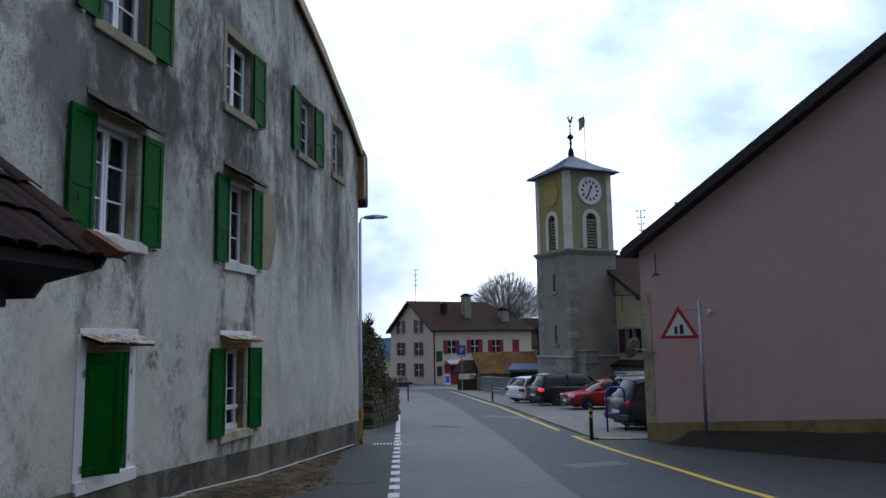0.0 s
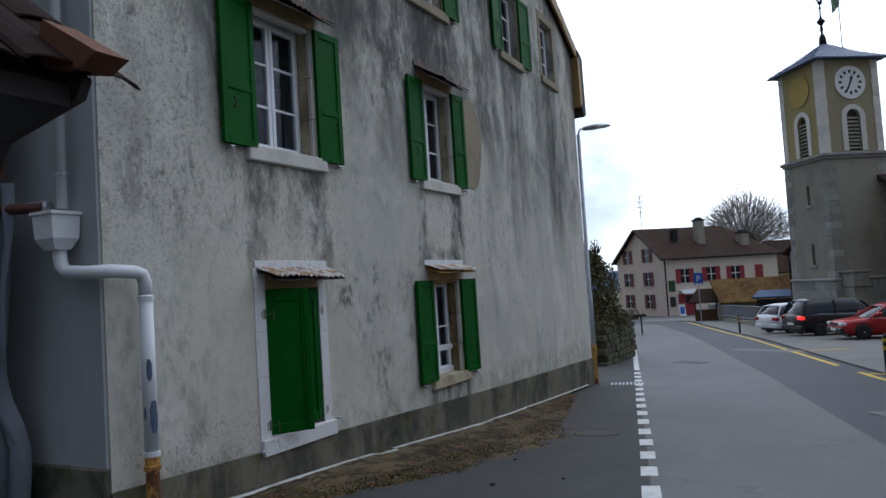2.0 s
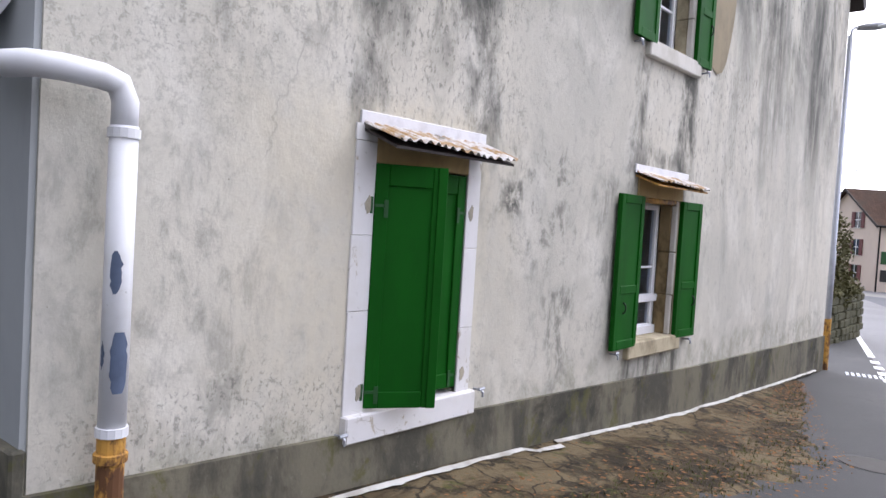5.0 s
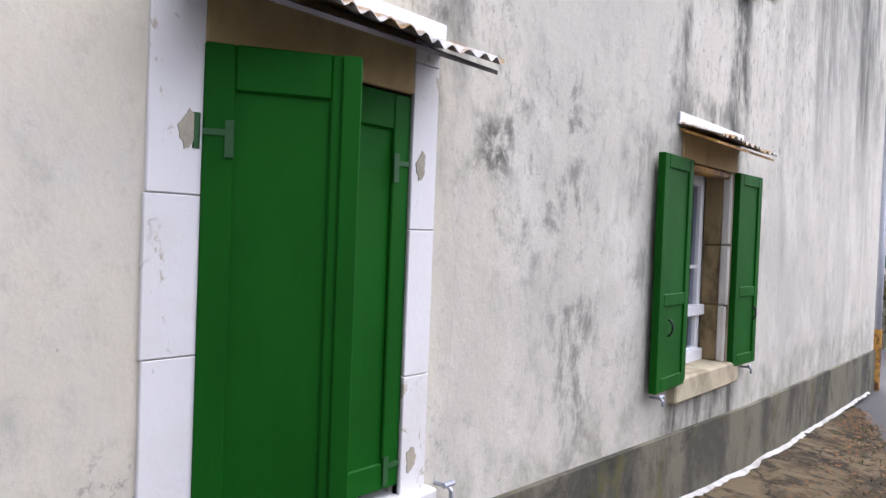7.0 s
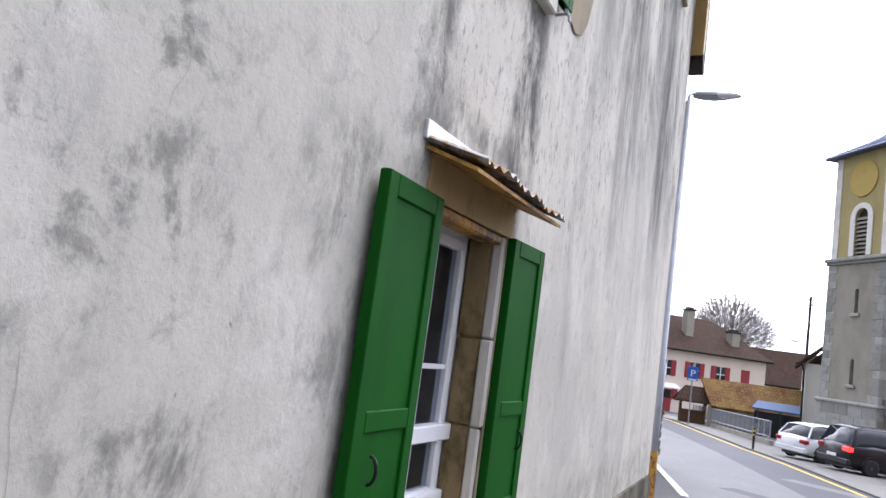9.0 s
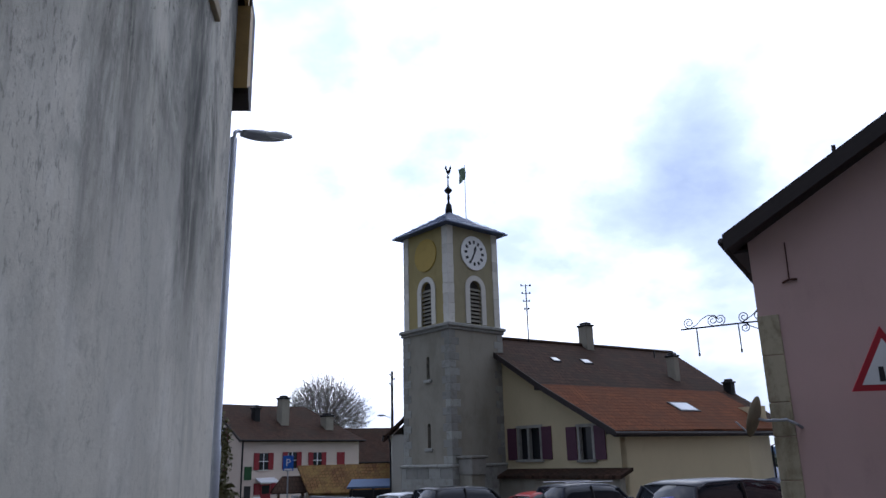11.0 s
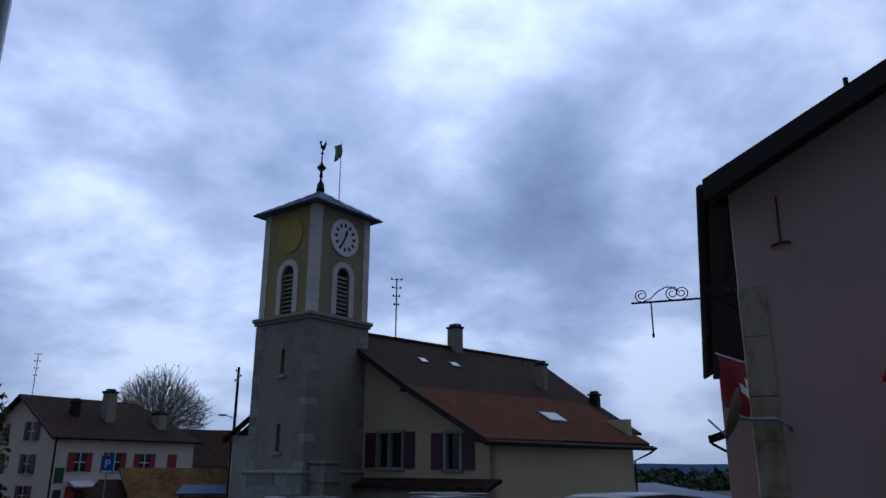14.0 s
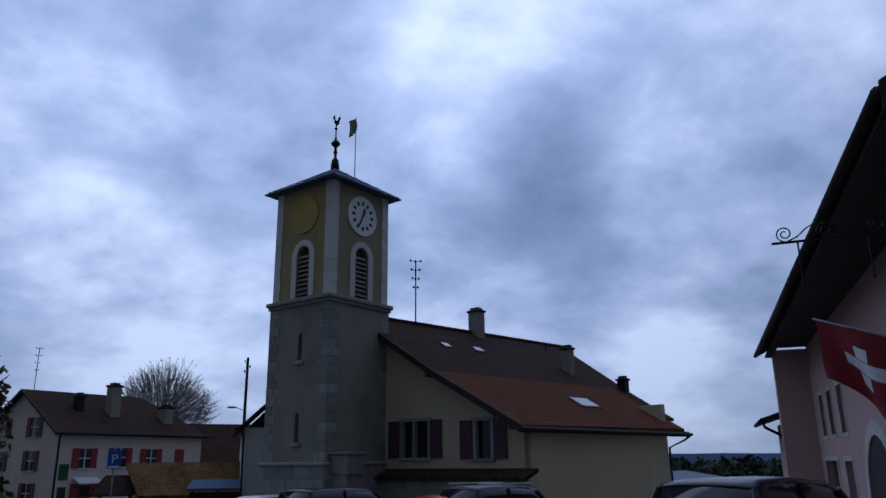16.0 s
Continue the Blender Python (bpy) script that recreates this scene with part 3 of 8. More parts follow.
# ---- building helpers ----
def part(name, bm, material, parent=None, label="", smooth=False):
    me = bpy.data.meshes.new(name)
    bmesh.ops.recalc_face_normals(bm, faces=bm.faces)
    bm.to_mesh(me)
    bm.free()
    if smooth:
        me.polygons.foreach_set("use_smooth", [True] * len(me.polygons))
    if material is not None:
        me.materials.append(M[material] if isinstance(material, str) else material)
    ob = new(name, me)
    if parent is not None:
        ob.parent = parent
    if label:
        ob["label"] = label
    return ob


def thing(name, m, label, category, group="", kind=""):
    ob = new(name)
    ob.empty_display_size = 0.2
    ob.matrix_world = m
    return tagged(ob, label, category, group, kind)


def structure(name, bm, material, label="", smooth=False):
    return tagged(part(name, bm, material, None, "", smooth), label, "", "", "structure")


def B():
    return bmesh.new()


def box(bm, x0, x1, y0, y1, z0, z1, m=None, bevel=0.0):
    vs = [bm.verts.new((x, y, z)) for x in (x0, x1) for y in (y0, y1) for z in (z0, z1)]
    fs = [bm.faces.new([vs[i] for i in q]) for q in ((0, 1, 3, 2), (4, 6, 7, 5), (0, 4, 5, 1), (2, 3, 7, 6), (0, 2, 6, 4), (1, 5, 7, 3))]
    if bevel:
        ed = list({e for f in fs for e in f.edges})
        r = bmesh.ops.bevel(bm, geom=ed, offset=bevel, segments=1, affect="EDGES")
        vs = list({v for f in r["faces"] for v in f.verts} | {v for v in vs if v.is_valid})
    if m is not None:
        for v in vs:
            v.co = m @ v.co
    return bm


def tube(bm, pts, r, seg=10, caps=True):
    """A round tube through points; r is one radius or one for each point."""
    pts = [Vector(p) for p in pts]
    rs = r if isinstance(r, (list, tuple)) else [r] * len(pts)
    rings, ref = [], None
    for i, p in enumerate(pts):
        d = (pts[min(i + 1, len(pts) - 1)] - pts[max(i - 1, 0)]).normalized()
        if ref is None:
            ref = Vector((0, 0, 1)) if abs(d.z) < 0.9 else Vector((1, 0, 0))
        a = d.cross(ref).normalized()
        b = d.cross(a).normalized()
        ref = a.cross(d)
        rings.append([bm.verts.new(p + rs[i] * (math.cos(2 * math.pi * k / seg) * a + math.sin(2 * math.pi * k / seg) * b)) for k in range(seg)])
    for q, w in zip(rings, rings[1:]):
        for k in range(seg):
            bm.faces.new((q[k], q[(k + 1) % seg], w[(k + 1) % seg], w[k]))
    if caps:
        bm.faces.new(rings[0])
        bm.faces.new(rings[-1][::-1])
    return bm


def prism(bm, poly, d, m=None):
    """Extrudes a polygon of 3D points along the vector d."""
    d = Vector(d)
    a = [bm.verts.new(Vector(p)) for p in poly]
    b = [bm.verts.new(Vector(p) + d) for p in poly]
    bm.faces.new(a)
    bm.faces.new(b[::-1])
    n = len(a)
    for i in range(n):
        bm.faces.new((a[i], b[i], b[(i + 1) % n], a[(i + 1) % n]))
    if m is not None:
        for v in a + b:
            v.co = m @ v.co
    return bm


def lathe(bm, prof, seg=16, at=(0, 0, 0)):
    rings = [[bm.verts.new((at[0] + r * math.cos(2 * math.pi * k / seg), at[1] + r * math.sin(2 * math.pi * k / seg), at[2] + z)) for k in range(seg)] for r, z in prof]
    for q, w in zip(rings, rings[1:]):
        for k in range(seg):
            bm.faces.new((q[k], q[(k + 1) % seg], w[(k + 1) % seg], w[k]))
    bm.faces.new(rings[0][::-1])
    bm.faces.new(rings[-1])
    return bm


# ---- ground ----
GY = (-80.0, 0.0, 4.6, 8.9, 12.8, 18.3, 22.0, 38.0, 44.0, 75.0, 130.0, 3000.0)
GZ = (4.6, 0.0, -0.20, -0.42, -0.70, -0.98, -1.14, -1.65, -1.90, -2.70, -3.6, -60.0)


def ground_z(y):
    return float(np.interp(y, GY, GZ))


def lerp(y, pts):
    return float(np.interp(y, [p[0] for p in pts], [p[1] for p in pts]))


bm = B()
ys = sorted({*np.arange(-80, 131, 3.0), *GY, 180.0, 260.0, 400.0, 700.0, 1200.0, 2000.0})
xs = (-1500, -400, -150, -60, -30, -12, 0, 12, 30, 60, 150, 400, 1500)
grid = [[bm.verts.new((x, y, ground_z(y) - 0.012)) for x in xs] for y in ys]
for a, b in zip(grid, grid[1:]):
    for i in range(len(xs) - 1):
        bm.faces.new((a[i], a[i + 1], b[i + 1], b[i]))
structure("ground", bm, "field", "rough grass and earth falling gently away from the village")

DASH = ((-20, 4.85), (9.4, -2.49), (11.42, -2.98), (16.23, -4.19), (20.08, -5.15), (28.15, -7.18), (40.8, -10.4), (48.0, -12.6), (56, -16.5), (62, -21), (66, -27), (70, -36))
BOUND = ((-20, 4.9), (0, 2.2), (11.2, -0.14), (21.5, -2.3), (32.4, -5.1), (45, -8.3), (59, -12.9), (66, -19), (71, -36))
YELL = ((-20, 8.6), (0, 4.9), (11.67, 2.53), (14.92, 1.70), (20.68, 0.1), (23.42, -0.6), (24.77, -0.95), (42.89, -5.59), (61, -11.0), (68, -14.0), (73, -22), (76, -36))


def strip(left, right, y0, y1, dz, step=1.0, cols=1):
    bm = B()
    rows = []
    for y in np.arange(y0, y1 + 1e-6, step):
        a, b = left(y), right(y)
        rows.append([bm.verts.new((a + (b - a) * i / cols, y, ground_z(y) + dz)) for i in range(cols + 1)])
    for p, q in zip(rows, rows[1:]):
        for i in range(cols):
            bm.faces.new((p[i], p[i + 1], q[i + 1], q[i]))
    return bm


fx = lambda y: -5.94 - 0.037 * max(0.0, y - 13.0)
structure("pavement_village_side", strip(lambda y: -30.0 if (y < 6.2 or y > 20) else fx(y) - 0.3, lambda y: lerp(y, DASH), -20, 66, 0.0), "asphalt_pave", "worn grey asphalt footway beside the house")
structure("road_light_lane", strip(lambda y: lerp(y, DASH), lambda y: lerp(y, BOUND), -20, 70, 0.0), "asphalt_light", "pale worn carriageway surface")
structure("road_dark_lane", strip(lambda y: lerp(y, BOUND), lambda y: lerp(y, YELL) + 0.35, -20, 70, 0.0), "asphalt_dark", "newer dark asphalt lane along the far kerb")
structure("parking_ground", strip(lambda y: lerp(y, YELL) + 0.35, lambda y: 34.0, 22, 66, 0.025), "parking", "pale gritty parking place in front of the church")
structure("pavement_right", strip(lambda y: lerp(y, YELL) + 0.35, lambda y: 16.0, -20, 22, 0.0), "asphalt_pave", "grey asphalt shoulder before the pink house")
structure("road_far", strip(lambda y: -60.0, lambda y: -5.0, 70, 80, 0.0), "asphalt_light", "pale road turning away before the far house")
structure("forecourt", strip(lambda y: -16.0, lambda y: -5.0, 66, 71, 0.008), "parking", "pale forecourt below the far house")
# kerb between carriageway and parking place
bm = B()
for y in np.arange(22.0, 65.0, 1.0):
    a, b = lerp(y, YELL) + 0.36, lerp(y + 0.98, YELL) + 0.36
    za, zb = ground_z(y), ground_z(y + 0.98)
    prism(bm, [(a, y, za - 0.05), (b, y + 0.98, zb - 0.05), (b, y + 0.98, zb + 0.05), (a, y, za + 0.05)], (0.14, 0.02, 0))
structure("kerb", bm, "parking", "low pale kerb stones")


def mark(name, pts, w, mat, dz=0.006):
    bm = B()
    prev = None
    for i, (x, y) in enumerate(pts):
        d = Vector(pts[min(i + 1, len(pts) - 1)]) - Vector(pts[max(i - 1, 0)])
        n = Vector((d.y, -d.x)).normalized() * w / 2
        cur = [bm.verts.new((x + s * n.x, y + s * n.y, ground_z(y) + dz)) for s in (-1, 1)]
        if prev:
            bm.faces.new((prev[0], prev[1], cur[1], cur[0]))
        prev = cur
    return part(name, bm, mat)


marks = thing("road_marking", Matrix(), "worn white broken and solid edge line on the asphalt", "road marking", kind="structure")
y = 1.0
while y < 23.4:
    mark("dash", [(lerp(q, DASH) , q) for q in (y, y + 0.5)], 0.17, "linewhite").parent = marks
    y += 0.98
mark("solid_line", [(lerp(q, DASH), q) for q in np.arange(23.7, 42, 1.5)], 0.15, "linewhite").parent = marks
ymarks = thing("yellow_marking", Matrix(), "worn yellow edge line along the parking place", "road marking", kind="structure")
mark("line", [(lerp(q, YELL), q) for q in np.arange(-10, 23.5, 1.0)], 0.14, "lineyellow").parent = ymarks
mark("line", [(lerp(q, YELL), q) for q in np.arange(24.8, 64.0, 1.2)], 0.14, "lineyellow").parent = ymarks
mark("bay_line", [(-0.35, 22.4), (1.1, 22.0)], 0.12, "lineyellow", 0.03).parent = ymarks
mark("bay_line", [(-2.2, 30.0), (-0.6, 30.6)], 0.12, "lineyellow", 0.035).parent = ymarks
mk = thing("road_patch", Matrix(), "pale mended rectangles in the dark asphalt", "road patch", kind="structure")
mark("patch", [(-0.35, 15.3), (0.75, 16.1)], 0.75, "asphalt_light", 0.004).parent = mk
mark("patch", [(-4.4, 31.6), (-1.6, 29.6)], 0.9, "asphalt_light", 0.004).parent = mk
mark("dark_patch", [(-5.6, 26.4), (-4.5, 25.6)], 0.8, "asphalt_dark", 0.004).parent = mk

# ---- the old house ----
WIN = dict(
    closed=(8.09, 8.96, 0.12, 1.62), w2=(11.59, 12.48, 0.24, 1.64), w1=(8.06, 9.08, 3.09, 4.60), w3=(11.62, 12.54, 3.10, 4.55),
    w4=(8.08, 9.14, 5.84, 7.25), w5=(11.50, 12.50, 5.83, 7.12), w6=(15.02, 16.02, 5.88, 7.22), w7=(17.50, 18.38, 5.98, 7.28))
Y0, Y1, TOP = 6.22, 19.92, 10.6
ROOFLINE = ((6.0, 7.9), (7.4, 8.33), (9.8, 9.1), (12.0, 9.75), (13.1, 9.85), (14.8, 9.26), (16.4, 8.74), (17.4, 8.32), (18.7, 7.80), (20.30, 7.0))


def holed_wall(y0, y1, z0, z1, holes, x_out, x_in, bend=lambda y: 0.0, extra=()):
    """A wall with openings through it, facing +x."""
    bm = B()
    yc = sorted({y0, y1, *extra, *[h[0] for h in holes], *[h[1] for h in holes]})
    zc = sorted({z0, z1, *[h[2] for h in holes], *[h[3] for h in holes]})
    cache = {}

    def v(y, z, x):
        k = (round(y, 4), round(z, 4), x)
        if k not in cache:
            cache[k] = bm.verts.new((x + bend(y), y, z))
        return cache[k]

    def void(a, b, c, d):
        ym, zm = (a + b) / 2, (c + d) / 2
        return any(h[0] < ym < h[1] and h[2] < zm < h[3] for h in holes)

    for a, b in zip(yc, yc[1:]):
        for c, d in zip(zc, zc[1:]):
            if void(a, b, c, d):
                continue
            bm.faces.new((v(a, c, x_out), v(b, c, x_out), v(b, d, x_out), v(a, d, x_out)))
            bm.faces.new((v(a, c, x_in), v(a, d, x_in), v(b, d, x_in), v(b, c, x_in)))
    for a, b, c, d in holes:
        for p, q in (((a, c), (b, c)), ((b, c), (b, d)), ((b, d), (a, d)), ((a, d), (a, c))):
            ps = [p, q]
            if p[1] == q[1]:
                cuts = [t for t in yc if min(p[0], q[0]) <= t <= max(p[0], q[0])]
                segs = [((s, p[1]), (e, p[1])) for s, e in zip(cuts, cuts[1:])]
            else:
                cuts = [t for t in zc if min(p[1], q[1]) <= t <= max(p[1], q[1])]
                segs = [((p[0], s), (p[0], e)) for s, e in zip(cuts, cuts[1:])]
            for s, e in segs:
                bm.faces.new((v(*s, x_out), v(*e, x_out), v(*e, x_in), v(*s, x_in)))
    for (p, q) in (((y0, z0), (y1, z0)), ((y0, z1), (y1, z1))):
        for a, b in zip(yc, yc[1:]):
            bm.faces.new((v(a, p[1], x_out), v(b, p[1], x_out), v(b, p[1], x_in), v(a, p[1], x_in)))
    for yy in (y0, y1):
        for c, d in zip(zc, zc[1:]):
            bm.faces.new((v(yy, c, x_out), v(yy, d, x_out), v(yy, d, x_in), v(yy, c, x_in)))
    return bm


bend = lambda y: -0.037 * max(0.0, y - 13.0)
bm = holed_wall(Y0, Y1, -1.6, TOP, list(WIN.values()), -5.94, -6.40, bend, (13.0, 13.2, 14.0, 17.0, 19.0))
for (ya, za), (yb, zb) in zip(ROOFLINE[:5], ROOFLINE[1:5]):
    pass
for (ya, za), (yb, zb) in ((ROOFLINE[0], ROOFLINE[4]), (ROOFLINE[4], ROOFLINE[6]), (ROOFLINE[6], ROOFLINE[9])):
    d = Vector((0, yb - ya, zb - za)).normalized()
    n = Vector((0, -d.z, d.y))
    geom = list(bm.verts) + list(bm.edges) + list(bm.faces)
    bmesh.ops.bisect_plane(bm, geom=geom, plane_co=(0, ya, za - 0.05), plane_no=n, clear_outer=True)
old_house = thing("old_house", Matrix(), "tall old house with stained lime render, green shutters and pitched roof", "house")
part("front_wall", bm, "stucco", old_house, "weather-stained pale lime render")
bm = box(B(), -16.0, -6.36, 6.22, 6.62, -1.2, 9.3)
bm2 = bm
part("side_wall", bm2, "side", old_house, "smooth blue-grey render")
part("side_coat", box(B(), -16.0, -5.955, 6.192, 6.222, -1.2, 8.2), "side", old_house, "smooth blue-grey render")
part("side_plinth", box(B(), -16.0, -5.93, 6.15, 6.215, -1.2, 0.27, None, 0.012), "plinth", old_house, "grimy cement plinth")
part("rear_wall", box(B(), -16.0, -15.6, 6.62, 19.5, -1.6, 8.6), "side", old_house)
part("far_wall", box(B(), -15.6, -6.55, 19.45, 19.9, -1.6, 7.0), "stucco", old_house)
# added slabs and partition, near black for the shade behind the panes
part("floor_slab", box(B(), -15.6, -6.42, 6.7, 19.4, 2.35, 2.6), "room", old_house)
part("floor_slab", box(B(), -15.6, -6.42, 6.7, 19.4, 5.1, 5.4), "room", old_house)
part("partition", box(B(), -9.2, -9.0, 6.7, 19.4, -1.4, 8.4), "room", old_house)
# plinth along the street
bm = B()
for a, b in zip(np.arange(6.2, 19.9, 0.685), np.arange(6.885, 20.6, 0.685)):
    b = min(b, 19.94)
    ta, tb = 0.06 - 0.036 * (a - 6.2), 0.06 - 0.036 * (b - 6.2)
    pr = 0.035
    prism(bm, [(fx(a) - 0.02, a, -1.6), (fx(b) - 0.02, b, -1.6), (fx(b) - 0.02, b, tb + 0.02), (fx(a) - 0.02, a, ta + 0.02)], (pr + 0.02, 0, 0))
bmesh.ops.remove_doubles(bm, verts=bm.verts, dist=0.001)
part("plinth", bm, "plinth", old_house, "grimy dark cement plinth")
# roof and bargeboard
bm = B()
for (ya, za), (yb, zb) in zip(ROOFLINE, ROOFLINE[1:]):
    prism(bm, [(-5.83 + bend(ya), ya, za), (-5.83 + bend(yb), yb, zb), (-5.83 + bend(yb), yb, zb + 0.14), (-5.83 + bend(ya), ya, za + 0.14)], (-10.6, 0, 0))
bmesh.ops.remove_doubles(bm, verts=bm.verts, dist=0.001)
part("roof", bm, "tile_brown", old_house, "brown tiled roof")
for (ya, za), (yb, zb) in zip(ROOFLINE, ROOFLINE[1:]):
    bm = prism(B(), [(-5.80 + bend(ya), ya, za - 0.16), (-5.80 + bend(yb), yb, zb - 0.16), (-5.80 + bend(yb), yb, zb + 0.10), (-5.80 + bend(ya), ya, za + 0.10)], (-0.05, 0, 0))
    part("bargeboard", bm, "ochrewood", old_house, "ochre-brown painted bargeboard")
bm = B()
prism(bm, [(-6.03, 20.02, 7.2), (-6.03, 20.34, 7.05), (-6.03, 20.36, 5.62), (-6.03, 20.22, 5.55), (-6.03, 20.10, 5.75)], (-9.5, 0, 0))
part("eave_box", bm, "darkwood", old_house, "dark boxed eave")
bm = B()
prism(bm, [(-6.02, 19.93, 7.0), (-6.02, 20.1, 7.0), (-6.02, 20.14, 5.9), (-6.02, 19.93, 5.75)], (-0.25, 0, 0))
part("eave_cheek", bm, "ochrewood", old_house)
# running cracks in the render
for path_ in (((9.33, 1.62), (9.31, 1.41), (9.27, 1.24), (9.25, 1.15), (9.23, 1.14), (9.26, 1.0), (9.245, 0.85), (9.24, 0.5), (9.22, 0.1)), ((10.15, 1.95), (10.14, 1.80), (10.19, 1.66), (10.15, 1.52), (10.17, 1.42)),
              ((10.25, 1.72), (10.33, 1.66), (10.38, 1.58)), ((10.9, 1.62), (11.05, 1.60), (11.12, 1.58)), ((9.9, 0.95), (9.93, 0.6), (9.98, 0.3)), ((11.44, 2.9), (11.46, 2.5), (11.43, 2.2), (11.47, 2.0))):
    bm = B()
    prev = None
    pts = []
    for (ya, za), (yb, zb) in zip(path_, path_[1:]):
        pts += [(ya + (yb - ya) * k / 5 + 0.013 * noise.noise((ya * 9 + k * 0.6, za * 7, 1)) + 0.008 * noise.noise((k * 1.9, za * 31, 4)), za + (zb - za) * k / 5) for k in range(5)]
    for i, (ya, za) in enumerate(pts):
        hw_ = 0.0009 + 0.0008 * noise.noise((i * 0.7, ya, 3))
        cur = (bm.verts.new((-5.9385, ya - hw_, za)), bm.verts.new((-5.9385, ya + hw_, za)))
        if prev:
            bm.faces.new((prev[0], prev[1], cur[1], cur[0]))
        prev = cur
    part("crack", bm, "crackdark", old_house, "thin crack in the render")
# worn patch of bare cement beside the upper window
bm = B()
bmesh.ops.create_circle(bm, cap_ends=True, segments=18, radius=1.0)
for v_ in bm.verts:
    a = math.atan2(v_.co.y, v_.co.x)
    v_.co = Vector((-5.936, 13.24 + 0.42 * math.cos(a) * (1 + 0.1 * math.sin(3 * a)), 3.85 + 0.75 * math.sin(a)))
part("render_patch", bm, "stone_tan", old_house, "bare tan cement patch")


def shutter(parent, y0, y1, z0, z1, hinge, angle, closed=False):
    """A boarded shutter with raised frame, in the window's local frame; hinge is the y of its hinge side."""
    w, h = abs(y1 - y0), z1 - z0
    sgn = 1 if (y0 + y1) / 2 > hinge else -1
    m = Matrix.Translation((0.035, hinge, z0)) @ Matrix.Rotation(radians(-angle * sgn), 4, "Z") @ Matrix.Diagonal((1, sgn, 1, 1))
    bm = B()
    box(bm, -0.012, 0.012, 0.0, w, 0.0, h, m)
    leaf = part("shutter", bm, "green", parent)
    fr = 0.075
    for (a, b, c, d) in ((0, fr, 0, h), (w - fr, w, 0, h), (fr, w - fr, 0, fr * 1.1), (fr, w - fr, h - fr * 1.1, h), (fr, w - fr, h * 0.36, h * 0.36 + fr)):
        part("frame_rail", box(B(), -0.022, 0.024, a + 0.001, b - 0.001, c, d, m, 0.004), "green", leaf)
    bm = B()
    tube(bm, [m @ Vector((0.03 + 0.03 * math.sin(a), w * 0.72, h * 0.27 + 0.05 * math.cos(a))) for a in np.linspace(0, math.pi, 7)], 0.007, 6)
    part("pull_ring", bm, "iron", leaf)
    return leaf


def casement(parent, w, h, bars=3, curtain=True, x=-0.14):
    """White two-leaf window set back in the opening; local y centred, z from the sill."""
    f = 0.05
    bm = B()
    for a, b, c, d in ((-w / 2, -w / 2 + f, 0, h), (w / 2 - f, w / 2, 0, h), (-w / 2 + f, w / 2 - f, 0, f), (-w / 2 + f, w / 2 - f, h - f, h)):
        box(bm, x - 0.04, x + 0.02, a, b, c, d, None, 0.004)
    fr = part("window_frame", bm, "white", parent, "white painted frame")
    for s in (-1, 1):
        a, b = sorted((s * 0.004, s * (w / 2 - f - 0.004)))
        bm = B()
        t = 0.055
        for p in ((a, a + t, f, h - f), (b - t, b, f, h - f), (a + t, b - t, f, f + t), (a + t, b - t, h - f - t, h - f)):
            box(bm, x - 0.025, x + 0.035, *p, None, 0.005)
        for k in range(1, bars):
            zc = f + (h - 2 * f) * k / bars
            box(bm, x - 0.005, x + 0.025, a + t, b - t, zc - 0.012, zc + 0.012)
        sash = part("sash", bm, "white", fr)
        g = part("pane", box(B(), x, x + 0.006, a + t, b - t, f + t, h - f - t), "glass", fr, "clear window glass")
        g.visible_shadow = False
    if curtain:
        bm = B()
        n = 26
        prev = None
        for i in range(n + 1):
            yy = -w / 2 + f + (w - 2 * f) * i / n
            if abs(yy) < 0.16 and curtain == "parted":
                prev = None
                continue
            xx = x - 0.12 + 0.018 * math.sin(i * 1.9)
            cur = (bm.verts.new((xx, yy, f)), bm.verts.new((xx, yy, h - f)))
            if prev:
                bm.faces.new((prev[0], cur[0], cur[1], prev[1]))
            prev = cur
        ob = part("curtain", bm, "curtain", parent, "pale net curtain")
        ob.data.materials[0] = M["curtain"]


def awning(parent, ya, yb, z, depth=0.30, drop=0.16, mat="corr"):
    """Small corrugated sheet canopy with a zinc flashing, in the window's local frame."""
    n = int((yb - ya) / 0.0125)
    bm = B()
    prev = None
    for i in range(n + 1):
        yy = ya + (yb - ya) * i / n
        c = 0.011 * math.sin(2 * math.pi * (yy - ya) / 0.076)
        k = drop * (1 + 0.12 * math.sin(yy * 5)) 
        cur = (bm.verts.new((0.0, yy, z - 0.03 + c)), bm.verts.new((depth + 0.012 * math.sin(yy * 17), yy, z - 0.03 - k + c)))
        if prev:
            bm.faces.new((prev[0], prev[1], cur[1], cur[0]))
        prev = cur
    r = bmesh.ops.extrude_face_region(bm, geom=list(bm.faces))
    for e in r["geom"]:
        if isinstance(e, bmesh.types.BMVert):
            e.co.z -= 0.004
    part("canopy_board", prism(B(), [(0.0, ya + 0.01, z - 0.062), (0.0, yb - 0.01, z - 0.062), (depth - 0.03, yb - 0.01, z - 0.062 - drop), (depth - 0.03, ya + 0.01, z - 0.062 - drop)], (0, 0, -0.016)), "rustboard" if depth < 0.3 else "darkwood", parent, "rusty ochre underside" if depth < 0.3 else "dark board underside")
    aw = part("canopy_sheet", bm, mat, parent, "rusting corrugated sheet canopy")
    part("flashing", box(B(), -0.002, 0.016, ya - 0.02, yb + 0.01, z - 0.045, z + 0.035, None, 0.003), "zinc" if mat == "corr" else mat, parent, "thin flashing strip")
    return aw


